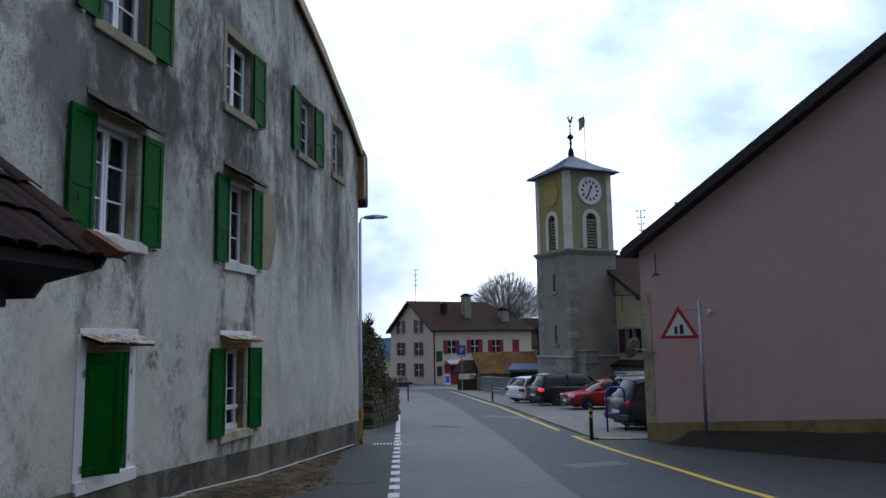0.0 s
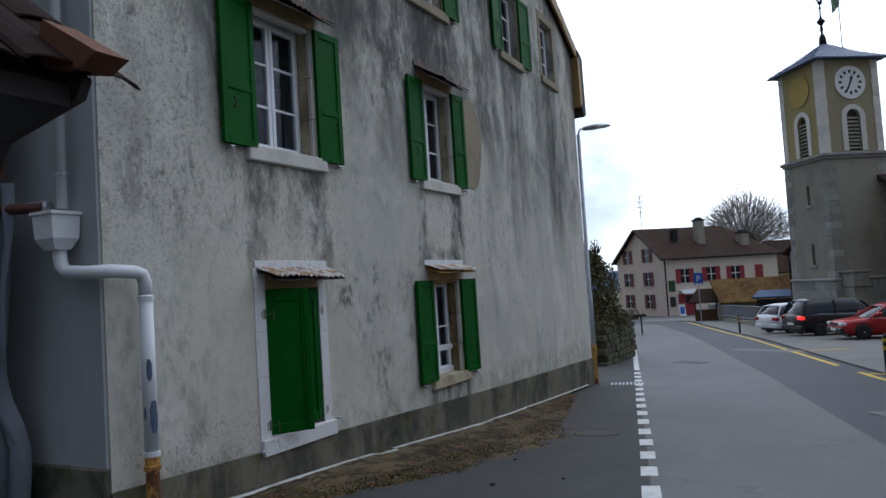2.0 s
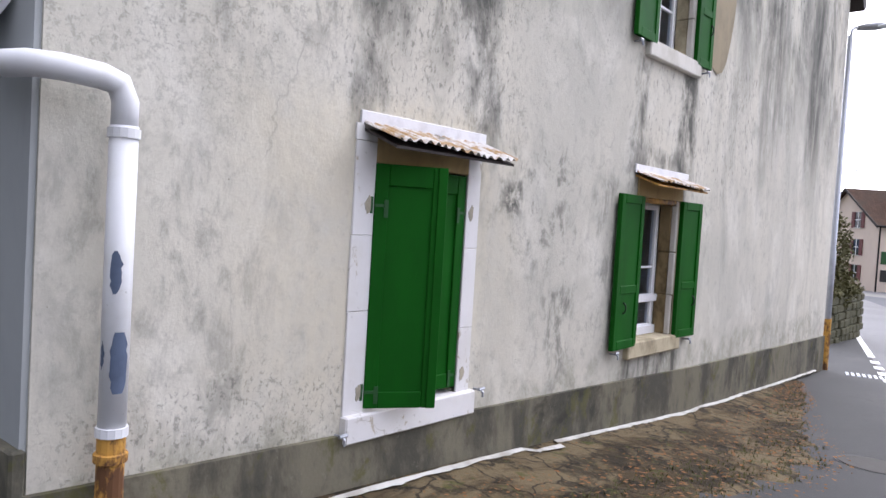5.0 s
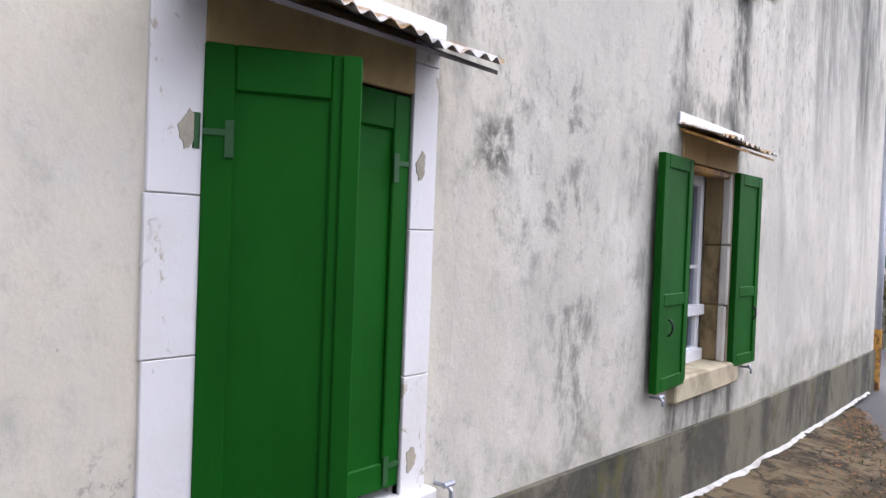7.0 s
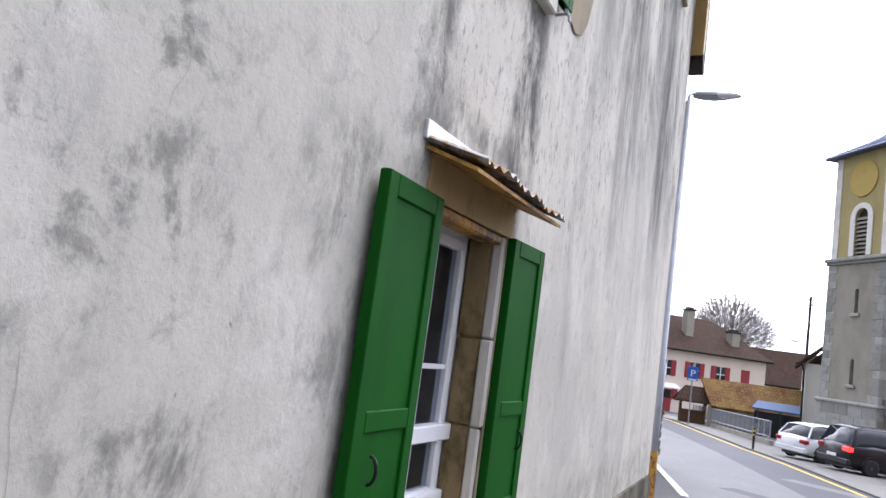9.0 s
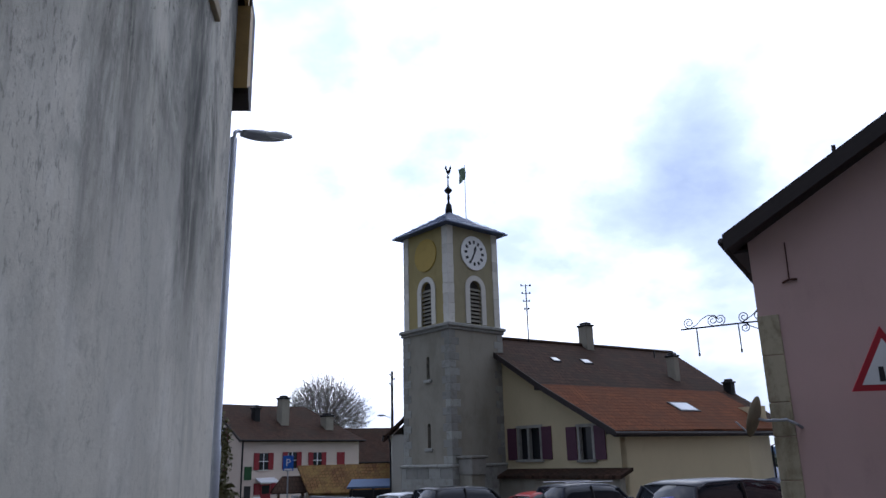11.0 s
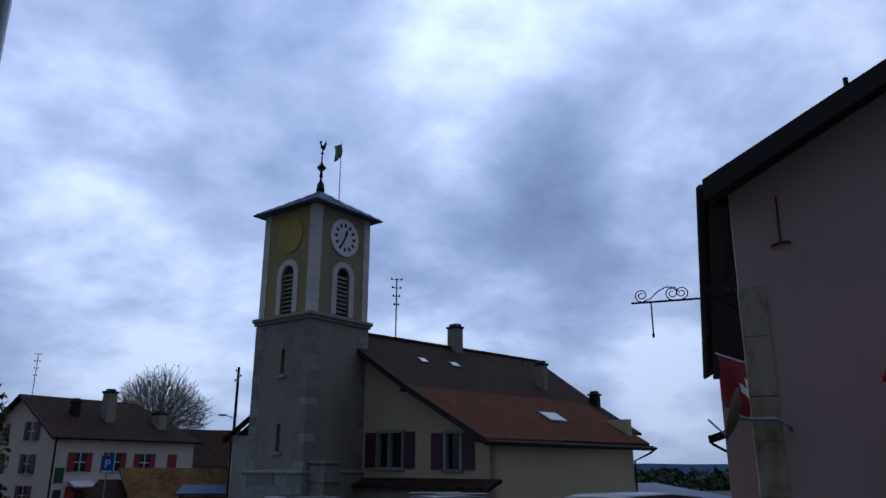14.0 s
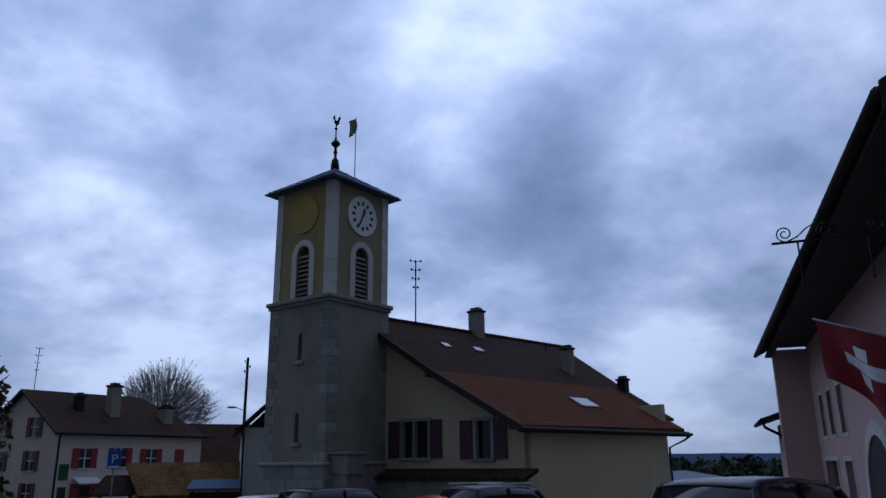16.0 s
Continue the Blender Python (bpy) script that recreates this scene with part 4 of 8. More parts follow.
def unit_pose(key, extra=0.0):
    a, b, c, d = WIN[key]
    ym = (a + b) / 2
    return Matrix.Translation((fx(ym), ym, c)) @ Matrix.Rotation(math.atan(0.037) if ym > 13 else 0.0, 4, "Z"), b - a, d - c


def surround(parent, w, h, t, mat, top=True, sill=True, proud=0.012, blocks=False, sill_h=0.14, sill_over=0.1):
    if blocks:
        for s in (-1, 1):
            zc = 0.0
            k = 0
            while zc < h + 0.2:
                hh = min((0.62, 0.45, 0.55)[(k + (s > 0)) % 3], h + 0.22 - zc)
                tt = t * (0.97 + 0.03 * (k % 2)) if s < 0 else t * 0.82
                a, b = sorted((s * w / 2, s * (w / 2 + tt)))
                part("jamb_stone", box(B(), -0.03, proud, a, b, zc + 0.0015, zc + hh - 0.0015, None, 0.003), mat, parent)
                zc += hh
                k += 1
    else:
        for s in (-1, 1):
            a, b = sorted((s * w / 2, s * (w / 2 + t)))
            part("jamb_stone", box(B(), -0.03, proud, a, b, 0, h, None, 0.006), mat, parent)
    if top:
        part("lintel_stone", box(B(), -0.03, proud + 0.002, -w / 2 - (0 if blocks else t), w / 2 + (0 if blocks else t), h, h + (0.22 if mat != "stone_tan" else t * 1.4), None, 0.006), "stone_ochre" if mat != "stone_tan" else mat, parent)
    if sill:
        part("sill", box(B(), -0.2, 0.06, -w / 2 - sill_over, w / 2 + sill_over, -sill_h, 0.006, None, 0.010), mat if sill is True else sill, parent, "stone window sill")


def hook(parent, y, z):
    bm = B()
    tube(bm, [(-0.02, y, z), (0.07, y, z), (0.085, y, z - 0.015), (0.085, y, z - 0.045)], 0.009, 6)
    tube(bm, [(0.07, y - 0.03, z + 0.01), (0.07, y + 0.03, z + 0.01)], 0.012, 6)
    part("shutter_catch", bm, "galv", parent)


def mortar_blob(y, z):
    """An irregular flat daub of mortar on the jamb."""
    bm = B()
    out = [(y + (0.024 + 0.006 * math.sin(3 * a + z * 9) + 0.003 * math.sin(11 * a)) * math.cos(a), z + (0.050 + 0.010 * math.sin(2 * a + z * 5) + 0.005 * math.sin(9 * a + z)) * math.sin(a)) for a in np.linspace(0, 2 * math.pi, 31)[:-1]]
    return prism(bm, [(0.010, *p) for p in out], (0.007, 0, 0))


# closed ground-floor opening
m, w, h = unit_pose("closed")
t1 = thing("shuttered_window", m, "green wooden shutters, one ajar, in a chipped white stone surround", "window")
# near-black board put in for the shade behind the shutters
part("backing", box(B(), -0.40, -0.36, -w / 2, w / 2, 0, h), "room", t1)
surround(t1, w, h, 0.17, "whitestone", True, "whitestone", 0.014, True, 0.16, 0.17)
for ya, yb, hg, ang, hz, H, base_x in ((-w / 2 + 0.005, 0.01, -w / 2 + 0.005, 33.0, 0.03, h, 0.0), (0.012, w / 2 - 0.005, w / 2 - 0.005, 0.0, 0.045, h - 0.01, -0.022)):
    turn = Matrix.Translation((0, hg, 0)) @ Matrix.Rotation(radians(-ang), 4, "Z") @ Matrix.Translation((0, -hg, 0))
    leaf = part("shutter", box(B(), base_x - 0.014, base_x + 0.012, ya, yb, hz, H, turn, 0.003), "green", t1)
    fr = 0.085
    for (a, b, c, d) in ((ya, ya + fr, hz, H), (yb - fr, yb, hz, H), (ya + fr, yb - fr, hz, hz + 0.1), (ya + fr, yb - fr, H - 0.13, H)):
        part("frame_rail", box(B(), base_x + 0.011, base_x + 0.026, a, b, c, d, turn, 0.005), "green", leaf)
    if ang:
        part("cover_strip", box(B(), base_x + 0.027, base_x + 0.038, yb - 0.055, yb + 0.004, hz, H, turn, 0.004), "green", leaf)
    s = -1 if ang else 1
    for zc in (0.13, H - 0.25):
        bm = B()
        a, b = sorted((hg, hg - s * 0.085))
        box(bm, base_x + 0.026, base_x + 0.031, a, b, zc - 0.009, zc + 0.009)
        a, b = sorted((hg - s * 0.06, hg - s * 0.085))
        box(bm, base_x + 0.026, base_x + 0.033, a, b, zc - 0.07, zc + 0.035)
        tube(bm, [(base_x + 0.018, hg + s * 0.022, zc - 0.05), (base_x + 0.018, hg + s * 0.022, zc + 0.05)], 0.017, 8)
        bm.transform(turn)
        part("strap_hinge", bm, "irongreen", leaf)
        part("hinge_mortar", mortar_blob(hg + s * 0.055, zc), "mortar", t1, "rough grey mortar patch")
awning(t1, -w / 2 - 0.12, w / 2 + 0.16, h + 0.26, 0.31, 0.11)
hook(t1, -w / 2 - 0.2, -0.10)
hook(t1, w / 2 + 0.22, -0.0)

rngw = random.Random(7)
specs = {
    "w2": ("stone_dirty", True, 0.50, 0.46, 1.6, "parted"), "w1": ("stone", True, 0.50, 0.44, 1.6, False), "w3": ("stone", True, 0.46, 0.37, 1.6, False),
    "w4": ("stone_tan", False, 0.50, 0.54, 1.6, False), "w5": ("stone_tan", False, 0.0, 0.47, 1.6, False),
    "w6": ("stone_tan", False, 0.52, 0.54, 1.6, False), "w7": ("stone_tan", False, 0.0, 0.0, 1.6, False)}
LABEL = {"w2": "ground-floor window with open green shutters and crumbling stone jambs", "w1": "tall white window with open green shutters and stone sill",
         "w3": "white window with open green shutters under a small canopy", "w4": "top-floor window with tan stone surround and green shutters",
         "w5": "top-floor window with tan surround and a single green shutter", "w6": "small attic window with narrow open green shutters",
         "w7": "bare attic window in a tan stone surround"}
for key, (mat, aw, ls, rs, _, cur) in specs.items():
    m, w, h = unit_pose(key)
    t1 = thing("window", m, LABEL[key], "window", "windows of the old house")
    surround(t1, w, h, 0.13 if mat == "stone_tan" else 0.07, mat, True, mat, 0.012, False, 0.15, 0.14)
    casement(t1, w, h, 2 if key == "w2" else 3, cur, -0.22 if mat != "stone_tan" else -0.18)
    if key == "w2":
        low = part("lower_light", box(B(), -0.225, -0.158, -w / 2 + 0.02, w / 2 - 0.02, 0.0, 0.09, None, 0.006), "white", t1, "white lower frame")
        part("lower_rail", box(B(), -0.225, -0.156, -w / 2 + 0.02, w / 2 - 0.02, 0.34, 0.42, None, 0.006), "white", low)
    if ls:
        shutter(t1, -w / 2 - ls, -w / 2, -0.03, h + 0.0, -w / 2 - 0.005, 2.5)
        hook(t1, -w / 2 - ls * 0.8, -0.07)
    if rs:
        shutter(t1, w / 2, w / 2 + rs, -0.03, h + 0.0, w / 2 + 0.005, 2.5)
        hook(t1, w / 2 + rs * 0.8, -0.07)
    if aw:
        awning(t1, -w / 2 - 0.14, w / 2 + 0.16, h + 0.26, 0.27 if key == "w2" else 0.30, 0.09 if key == "w2" else 0.19, "corr" if key == "w2" else "corr_dark")
    if mat != "stone_tan":
        for s in (-1, 1):
            for z0, z1 in ((0.0, h * 0.3), (h * 0.3, h * 0.62), (h * 0.62, h)):
                a, b = sorted((s * w / 2, s * (w / 2 - 0.03 - 0.012 * rngw.random())))
                part("reveal_stone", box(B(), -0.055, 0.012 * rngw.random(), a, b, z0 + 0.004, z1 - 0.004, None, 0.01), "stone", t1, "white reveal stone")
                part("reveal_core", box(B(), -0.19, -0.055, *sorted((s * w / 2, s * (w / 2 - 0.022 - 0.012 * rngw.random()))), z0, z1, None, 0.012), "rot" if key == "w2" else "stone_dirty", t1, "crumbling brown reveal")
        part("reveal_lintel", box(B(), -0.11, 0.0, -w / 2 + 0.04, w / 2 - 0.04, h - 0.05, h, None, 0.01), "rustboard" if key == "w2" else mat, t1)

# downpipe with hopper round the corner
dp = thing("downpipe", Matrix(), "white painted downpipe with hopper box, peeling, cast-iron foot", "downpipe")
part("upper_pipe", tube(B(), [(-6.26, 6.11, 8.0), (-6.26, 6.11, 2.36)], 0.042, 12), "pipe", dp, "", True)
part("pipe_clip", tube(B(), [(-6.26, 6.11, 2.62), (-6.26, 6.11, 2.65)], 0.054, 12), "galv", dp)
bm = B()
for z0, z1, a0, a1 in ((2.11, 2.30, 0.115, 0.125), (2.30, 2.325, 0.14, 0.14), (2.02, 2.11, 0.07, 0.115)):
    vs0 = [(-6.27 + sx * a0, 6.06 + sy * a0, z0) for sx, sy in ((-1, -1), (1, -1), (1, 1), (-1, 1))]
    vs1 = [(-6.27 + sx * a1, 6.06 + sy * a1, z1) for sx, sy in ((-1, -1), (1, -1), (1, 1), (-1, 1))]
    a = [bm.verts.new(p) for p in vs0]
    b = [bm.verts.new(p) for p in vs1]
    bm.faces.new(a[::-1]), bm.faces.new(b)
    for i in range(4):
        bm.faces.new((a[i], a[(i + 1) % 4], b[(i + 1) % 4], b[i]))
part("hopper", bm, "pipe", dp, "white zinc hopper box")
P = [(-6.27, 6.08, 2.03), (-6.27, 6.08, 1.95), (-6.25, 6.08, 1.88), (-6.19, 6.08, 1.84), (-5.98, 6.10, 1.82), (-5.86, 6.14, 1.82), (-5.81, 6.24, 1.82), (-5.80, 6.40, 1.81), (-5.80, 6.47, 1.79), (-5.80, 6.50, 1.72), (-5.80, 6.50, 1.60)]
part("bend_pipe", tube(B(), P, 0.055, 14), "pipe", dp, "", True)
M["baremetal"] = plain("bare_blue_grey_metal", (0.085, 0.115, 0.18), 0.6, 0.1, 0.4, 15, 0.1)
part("lower_pipe", tube(B(), [(-5.80, 6.50, 1.62), (-5.80, 6.50, 0.33)], 0.058, 14), "pipe", dp, "white paint flaking to blue-grey metal", True)
part("collar", tube(B(), [(-5.80, 6.50, 1.57), (-5.80, 6.50, 1.61)], 0.066, 14), "pipe", dp)
part("collar", tube(B(), [(-5.80, 6.50, 0.31), (-5.80, 6.50, 0.35)], 0.067, 14), "pipe", dp)
part("iron_foot", tube(B(), [(-5.80, 6.50, 0.33), (-5.80, 6.50, 0.24), (-5.80, 6.50, 0.235), (-5.80, 6.50, 0.20), (-5.80, 6.50, 0.195), (-5.80, 6.50, -0.34)], [0.058, 0.058, 0.07, 0.07, 0.057, 0.057], 14), "rust", dp, "rusty yellow cast-iron foot")
part("inlet_pipe", tube(B(), [(-6.95, 5.85, 2.40), (-6.6, 5.98, 2.38), (-6.38, 6.03, 2.37)], 0.045, 10), "rustsheet", dp, "brown inlet pipe")
bm = B()
for a, b, r in ((-6.56, -6.50, 0.055), (-6.50, -6.44, 0.05), (-6.42, -6.36, 0.055)):
    tube(bm, [(a, 6.0 + (a + 6.66) * 0.2, 2.38), (b, 6.01 + (b + 6.66) * 0.2, 2.375)], r, 10)
part("inlet_coupling", bm, "aluminium", dp)

# bare metal where the paint has come off
for za, zb, a0, a1, sd_ in ((0.92, 1.10, -1.0, -0.2, 1), (0.50, 0.76, -0.75, 0.5, 2), (0.60, 0.72, -1.6, -1.2, 3)):
    bm = B()
    n, mm = 10, 8
    g = []
    for i in range(n + 1):
        z = za + (zb - za) * i / n
        e = math.sin(math.pi * i / n) ** 0.45
        lo = a0 + 0.25 * (1 - e) + 0.18 * noise.noise((i * 0.8, sd_, 0))
        hi = a1 - 0.35 * (1 - e) + 0.18 * noise.noise((i * 0.8, sd_ + 5, 0))
        g.append([bm.verts.new((-5.80 + 0.0592 * math.cos(lo + (hi - lo) * k / mm), 6.50 + 0.0592 * math.sin(lo + (hi - lo) * k / mm), z)) for k in range(mm + 1)])
    for p, q in zip(g, g[1:]):
        for k in range(mm):
            bm.faces.new((p[k], p[k + 1], q[k + 1], q[k]))
    part("bare_patch", bm, "baremetal", dp, "bare blue-grey metal")

# white painted line and dirty concrete strip at the foot of the wall
bm = B()
EDGE = ((6.4, 0.32), (7.2, 0.62), (8.26, 1.0), (9.31, 1.48), (10.2, 1.5), (11.28, 1.72), (12.2, 1.68), (13.0, 1.42), (14.2, 1.05), (15.6, 0.75), (17.0, 0.35), (18.0, 0.12))
rows = []
for y in np.arange(6.4, 18.0, 0.2):
    e = lerp(y, EDGE) * (1 + 0.05 * math.sin(y * 7.3) + 0.04 * math.sin(y * 17))
    rows.append([bm.verts.new((fx(y) + 0.02 + e * k / 6, y, ground_z(y) + 0.012 + 0.012 * noise.noise((k * 0.9, y * 1.7, 0)) + (0.05 * (1 - k / 3) if k < 3 else 0) - (0.03 if k == 6 else 0))) for k in range(7)])
for p, q in zip(rows, rows[1:]):
    for k in range(6):
        bm.faces.new((p[k], p[k + 1], q[k + 1], q[k]))
structure("wall_foot_strip", bm, "concrete_old", "cracked dirty concrete strip with moss along the wall foot")
bm = B()
prev = None
for y in np.arange(6.75, 19.2, 0.06):
    wob = 0.03 * noise.noise((y * 1.3, 4, 0)) + 0.012 * noise.noise((y * 7, 4, 2))
    a = fx(y) + 0.05 + 0.03 * max(0.0, 10.0 - y) + wob + (0.10 if 9.8 < y < 10.2 else 0)
    cur = (bm.verts.new((a, y, ground_z(y) + 0.076)), bm.verts.new((a + 0.045 + 0.035 * noise.noise((y * 3.1, 9, 0)) + 0.03 * noise.noise((y * 11, 9, 0)), y, ground_z(y) + 0.064)))
    if prev:
        bm.faces.new((prev[0], prev[1], cur[1], cur[0]))
    prev = cur
tagged(part("painted_line", bm, "linegrey"), "rough white painted line at the wall foot", "painted line", "", "structure")

# tarpaulin curtain, sheet panel and yard beside the house
bm = B()
n = 90
rows = []
for i in range(n + 1):
    s = i / n
    x = -8.6 + 1.92 * s
    col = []
    for k in range(15):
        q = k / 14
        z = 2.60 - 2.74 * q
        pinch = 1 - 0.14 * math.exp(-((q - 0.62) / 0.12) ** 2)
        xx = -7.9 + (x + 7.9) * pinch + 0.03 * math.sin(q * 9 + s * 8)
        ph_ = s * 84 + 1.6 * math.sin(q * 5 + s * 3)
        yy = 5.90 + (0.055 + 0.03 * q) * (abs(math.sin(ph_ / 2)) * 2 - 1) + 0.03 * math.sin(s * 13 + q * 9) - 0.06 * q * math.sin(s * 11)
        col.append(bm.verts.new((xx, yy, z)))
    rows.append(col)
for p, q in zip(rows, rows[1:]):
    for k in range(14):
        bm.faces.new((p[k], q[k], q[k + 1], p[k + 1]))
tagged(part("tarpaulin_curtain", bm, "tarp", None, "", True), "grey plastic tarpaulin hanging in folds before the yard opening", "tarpaulin")
bm = B()
prev = None
for i in range(61):
    x = -9.6 + 2.85 * i / 60
    yy = 5.93 + 0.02 * math.sin(i * 1.26)
    cur = (bm.verts.new((x, yy, 2.66 + 0.04 * math.sin(i * 0.9))), bm.verts.new((x, yy, 4.6)))
    if prev:
        bm.faces.new((prev[0], cur[0], cur[1], prev[1]))
    prev = cur
r = bmesh.ops.extrude_face_region(bm, geom=list(bm.faces))
for e in r["geom"]:
    if isinstance(e, bmesh.types.BMVert):
        e.co.y += 0.02
tagged(part("sheet_panel", bm, "rustsheet"), "rust-brown corrugated sheet panel above the tarpaulin", "metal sheet")
# small tiled shelter roof by the footway
shelter = thing("shelter_roof", Matrix(), "low old tiled shelter roof with dark timber underside", "shelter")
SX, SY0, SY1, SZ, SL = -2.57, 2.35, 3.56, 2.20, 0.78
bm = prism(B(), [(SX, SY0, SZ - 0.12), (SX - 3.2, SY0, SZ - 0.12 + 3.2 * SL), (SX - 3.2, SY0, SZ - 0.06 + 3.2 * SL), (SX, SY0, SZ - 0.06)], (0, SY1 - SY0, 0))
part("roof_boarding", bm, "darkwood", shelter)
for yy in (SY0 + 0.1, SY1 - 0.14):
    part("rafter", prism(B(), [(SX - 0.3, yy, SZ - 0.26 + 0.3 * SL), (SX - 3.2, yy, SZ - 0.26 + 3.2 * SL), (SX - 3.2, yy, SZ - 0.12 + 3.2 * SL), (SX - 0.3, yy, SZ - 0.12 + 0.3 * SL)], (0, 0.1, 0)), "darkwood", shelter)
part("tie_beam", box(B(), -5.8, -3.05, SY1 - 0.16, SY1 - 0.05, SZ - 0.30, SZ - 0.12, None, 0.01), "darkwood", shelter)
part("gable_board", prism(B(), [(SX + 0.02, SY1 + 0.002, SZ - 0.10), (SX - 0.32, SY1 + 0.002, SZ - 0.17), (SX - 0.38, SY1 + 0.002, SZ - 0.25), (SX - 3.2, SY1 + 0.002, SZ - 0.25), (SX - 3.2, SY1 + 0.002, SZ - 0.02 + 3.2 * SL), (SX + 0.05, SY1 + 0.002, SZ - 0.05)], (0, 0.03, 0)), "darkwood", shelter, "dark timber gable board")
part("post", box(B(), -5.8, -5.65, 2.4, 2.55, -0.3, 4.1), "darkwood", shelter)
part("post", box(B(), -5.8, -5.65, 3.2, 3.35, -0.3, 4.1), "darkwood", shelter)
tm = None
for r_ in range(11):
    for c_ in range(8):
        x = SX + 0.1 - r_ * 0.29
        yy = SY0 + 0.09 + c_ * 0.17
        if tm is None:
            bm = B()
            prev = None
            for i in range(7):
                a = math.pi * i / 6
                ring = [bm.verts.new((x_, 0.095 * math.cos(a) * s_, 0.024 * math.sin(a) * s_ + z_)) for x_, s_, z_ in ((0.0, 1.05, 0.0), (-0.40, 0.85, 0.40 * SL - 0.03), (-0.40, 0.68, 0.40 * SL - 0.03), (0.0, 0.86, 0.0))]
                if prev:
                    for k in range(4):
                        bm.faces.new((prev[k], prev[(k + 1) % 4], ring[(k + 1) % 4], ring[k]))
                else:
                    bm.faces.new(ring)
                prev = ring
            bm.faces.new(prev[::-1])
            ob = part("roof_tile", bm, "claytile", shelter)
            tm = ob.data
        else:
            ob = new("roof_tile", tm)
            ob.parent = shelter
        ob.location = (x + random.uniform(-0.02, 0.02), yy, SZ - 0.04 + (SX - x) * SL + 0.06 + random.uniform(-0.008, 0.008))
        ob.rotation_euler = (random.uniform(-0.03, 0.03), random.uniform(-0.03, 0.03), random.uniform(-0.04, 0.04))

bm = B()
prism(bm, [(SX + 0.19, 0, SZ - 0.02), (SX - 0.02, 0, SZ + 0.11), (SX - 0.04, 0, SZ + 0.07), (SX - 0.02, 0, SZ - 0.02), (SX + 0.12, 0, SZ - 0.05)], (0, 0.10, 0))
bm.transform(Matrix.Translation((0, SY1 - 0.06, 0)))
M["tile_end"] = plain("orange_clay", (0.13, 0.045, 0.015), 0.85, 0, 0.5, 9, 0.3, 40)
part("eave_tile", bm, "tile_end", shelter, "orange clay end tile")

# street lamp at the house corner
lamp = thing("street_lamp", pose(-6.185, 20.08, ground_z(20.08)), "slim galvanised street lamp with an arm and grey head", "street lamp")
H = 6.35
part("pole", tube(B(), [(0, 0, 0), (0, 0, 2.2), (0, 0, 2.22), (0, 0, H - 0.2)], [0.062, 0.062, 0.05, 0.045], 12), "galv", lamp, "", True)
part("pole_sleeve", tube(B(), [(0, 0, -0.02), (0, 0, 0.95)], 0.072, 12), "rust", lamp, "rusty yellow pole sleeve")
part("arm", tube(B(), [(0, 0, H - 0.25), (0.005, 0.04, H - 0.1), (0.025, 0.16, H - 0.02), (0.08, 0.30, H)], 0.024, 10), "galv", lamp, "", True)
bm = B()
rows = []
hd = Vector((0.86, 0.5, 0.10)).normalized()
sd = Vector((-0.5, 0.86, 0)).normalized()
up = Vector((0, 0, 1))
for i in range(9):
    s = i / 8
    r = 0.03 + 0.09 * math.sin(math.pi * (0.12 + 0.83 * s)) ** 0.8
    c = Vector((0.04, 0.28, H)) + hd * (0.62 * s)
    rows.append([bm.verts.new(c + sd * (r * math.cos(a)) + up * (r * 0.6 * math.sin(a) + (0.0 if math.sin(a) < 0 else 0.0))) for a in [2 * math.pi * k / 12 for k in range(12)]])
for p, q in zip(rows, rows[1:]):
    for k in range(12):
        bm.faces.new((p[k], p[(k + 1) % 12], q[(k + 1) % 12], q[k]))
bm.faces.new(rows[0][::-1]), bm.faces.new(rows[-1])
head = part("lamp_head", bm, "lampgrey", lamp, "grey lamp head", True)
bm = B()
c0 = Vector((0.24, 0.14, H)) + hd * 0.36 - up * 0.045
bmesh.ops.create_uvsphere(bm, u_segments=12, v_segments=8, radius=1.0, matrix=Matrix.Translation(c0) @ Matrix((hd, sd, up)).transposed().to_4x4() @ Matrix.Diagonal((0.2, 0.075, 0.05, 1)))
part("lens_bowl", bm, "headlens", head, "clear lamp bowl", True)


# ---- the pink house across the road ----
def frame_at(x, y, deg, z=0.0):
    return pose(x, y, z, 0, 0, deg)


def quad_slab(bm, pts, t):
    """A slab over four or more points of one plane, t thick downwards."""
    return prism(bm, pts, (0, 0, -t))


RH = frame_at(1.60, 21.78, -38.0)
pink_house = thing("pink_house", RH, "large pink rendered house with dark overhanging roof and ochre plinth", "house")
RS, RE = 0.566, 4.20
zr = lambda X: RE + RS * (min(X, 20.0 - X) + 0.26)
bm = prism(B(), [(0, 0, -2.2), (20, 0, -2.2), (20, 0, zr(20) - 0.16), (10, 0, zr(10) - 0.16), (0, 0, zr(0) - 0.16)], (0, 0.45, 0))
part("gable_wall", bm, "pink", pink_house, "dusty pink render")
# recessed front between two projecting end walls, a little out of square with the gable
SKEW = pose(0, 0, 0, 0, 0, 2.0)
FX = 1.0


def front(bm):
    bm.transform(SKEW)
    return bm


holes = [(13.3, 14.1, 1.3, 2.5), (15.2, 16.0, 1.3, 2.5), (16.9, 17.7, 1.3, 2.5), (13.2, 14.4, -0.9, 0.6), (15.6, 18.2, -0.9, 0.6), (8.3, 11.3, -1.9, -0.36)]
part("front_wall", front(holed_wall(0.45, 19.2, -2.6, zr(0) + 0.2, holes, FX, FX + 0.40)), "pink", pink_house)
part("end_wall", front(box(B(), -0.03, FX + 0.4, 19.2, 19.7, -2.8, zr(-0.03) - 0.16)), "pink", pink_house)
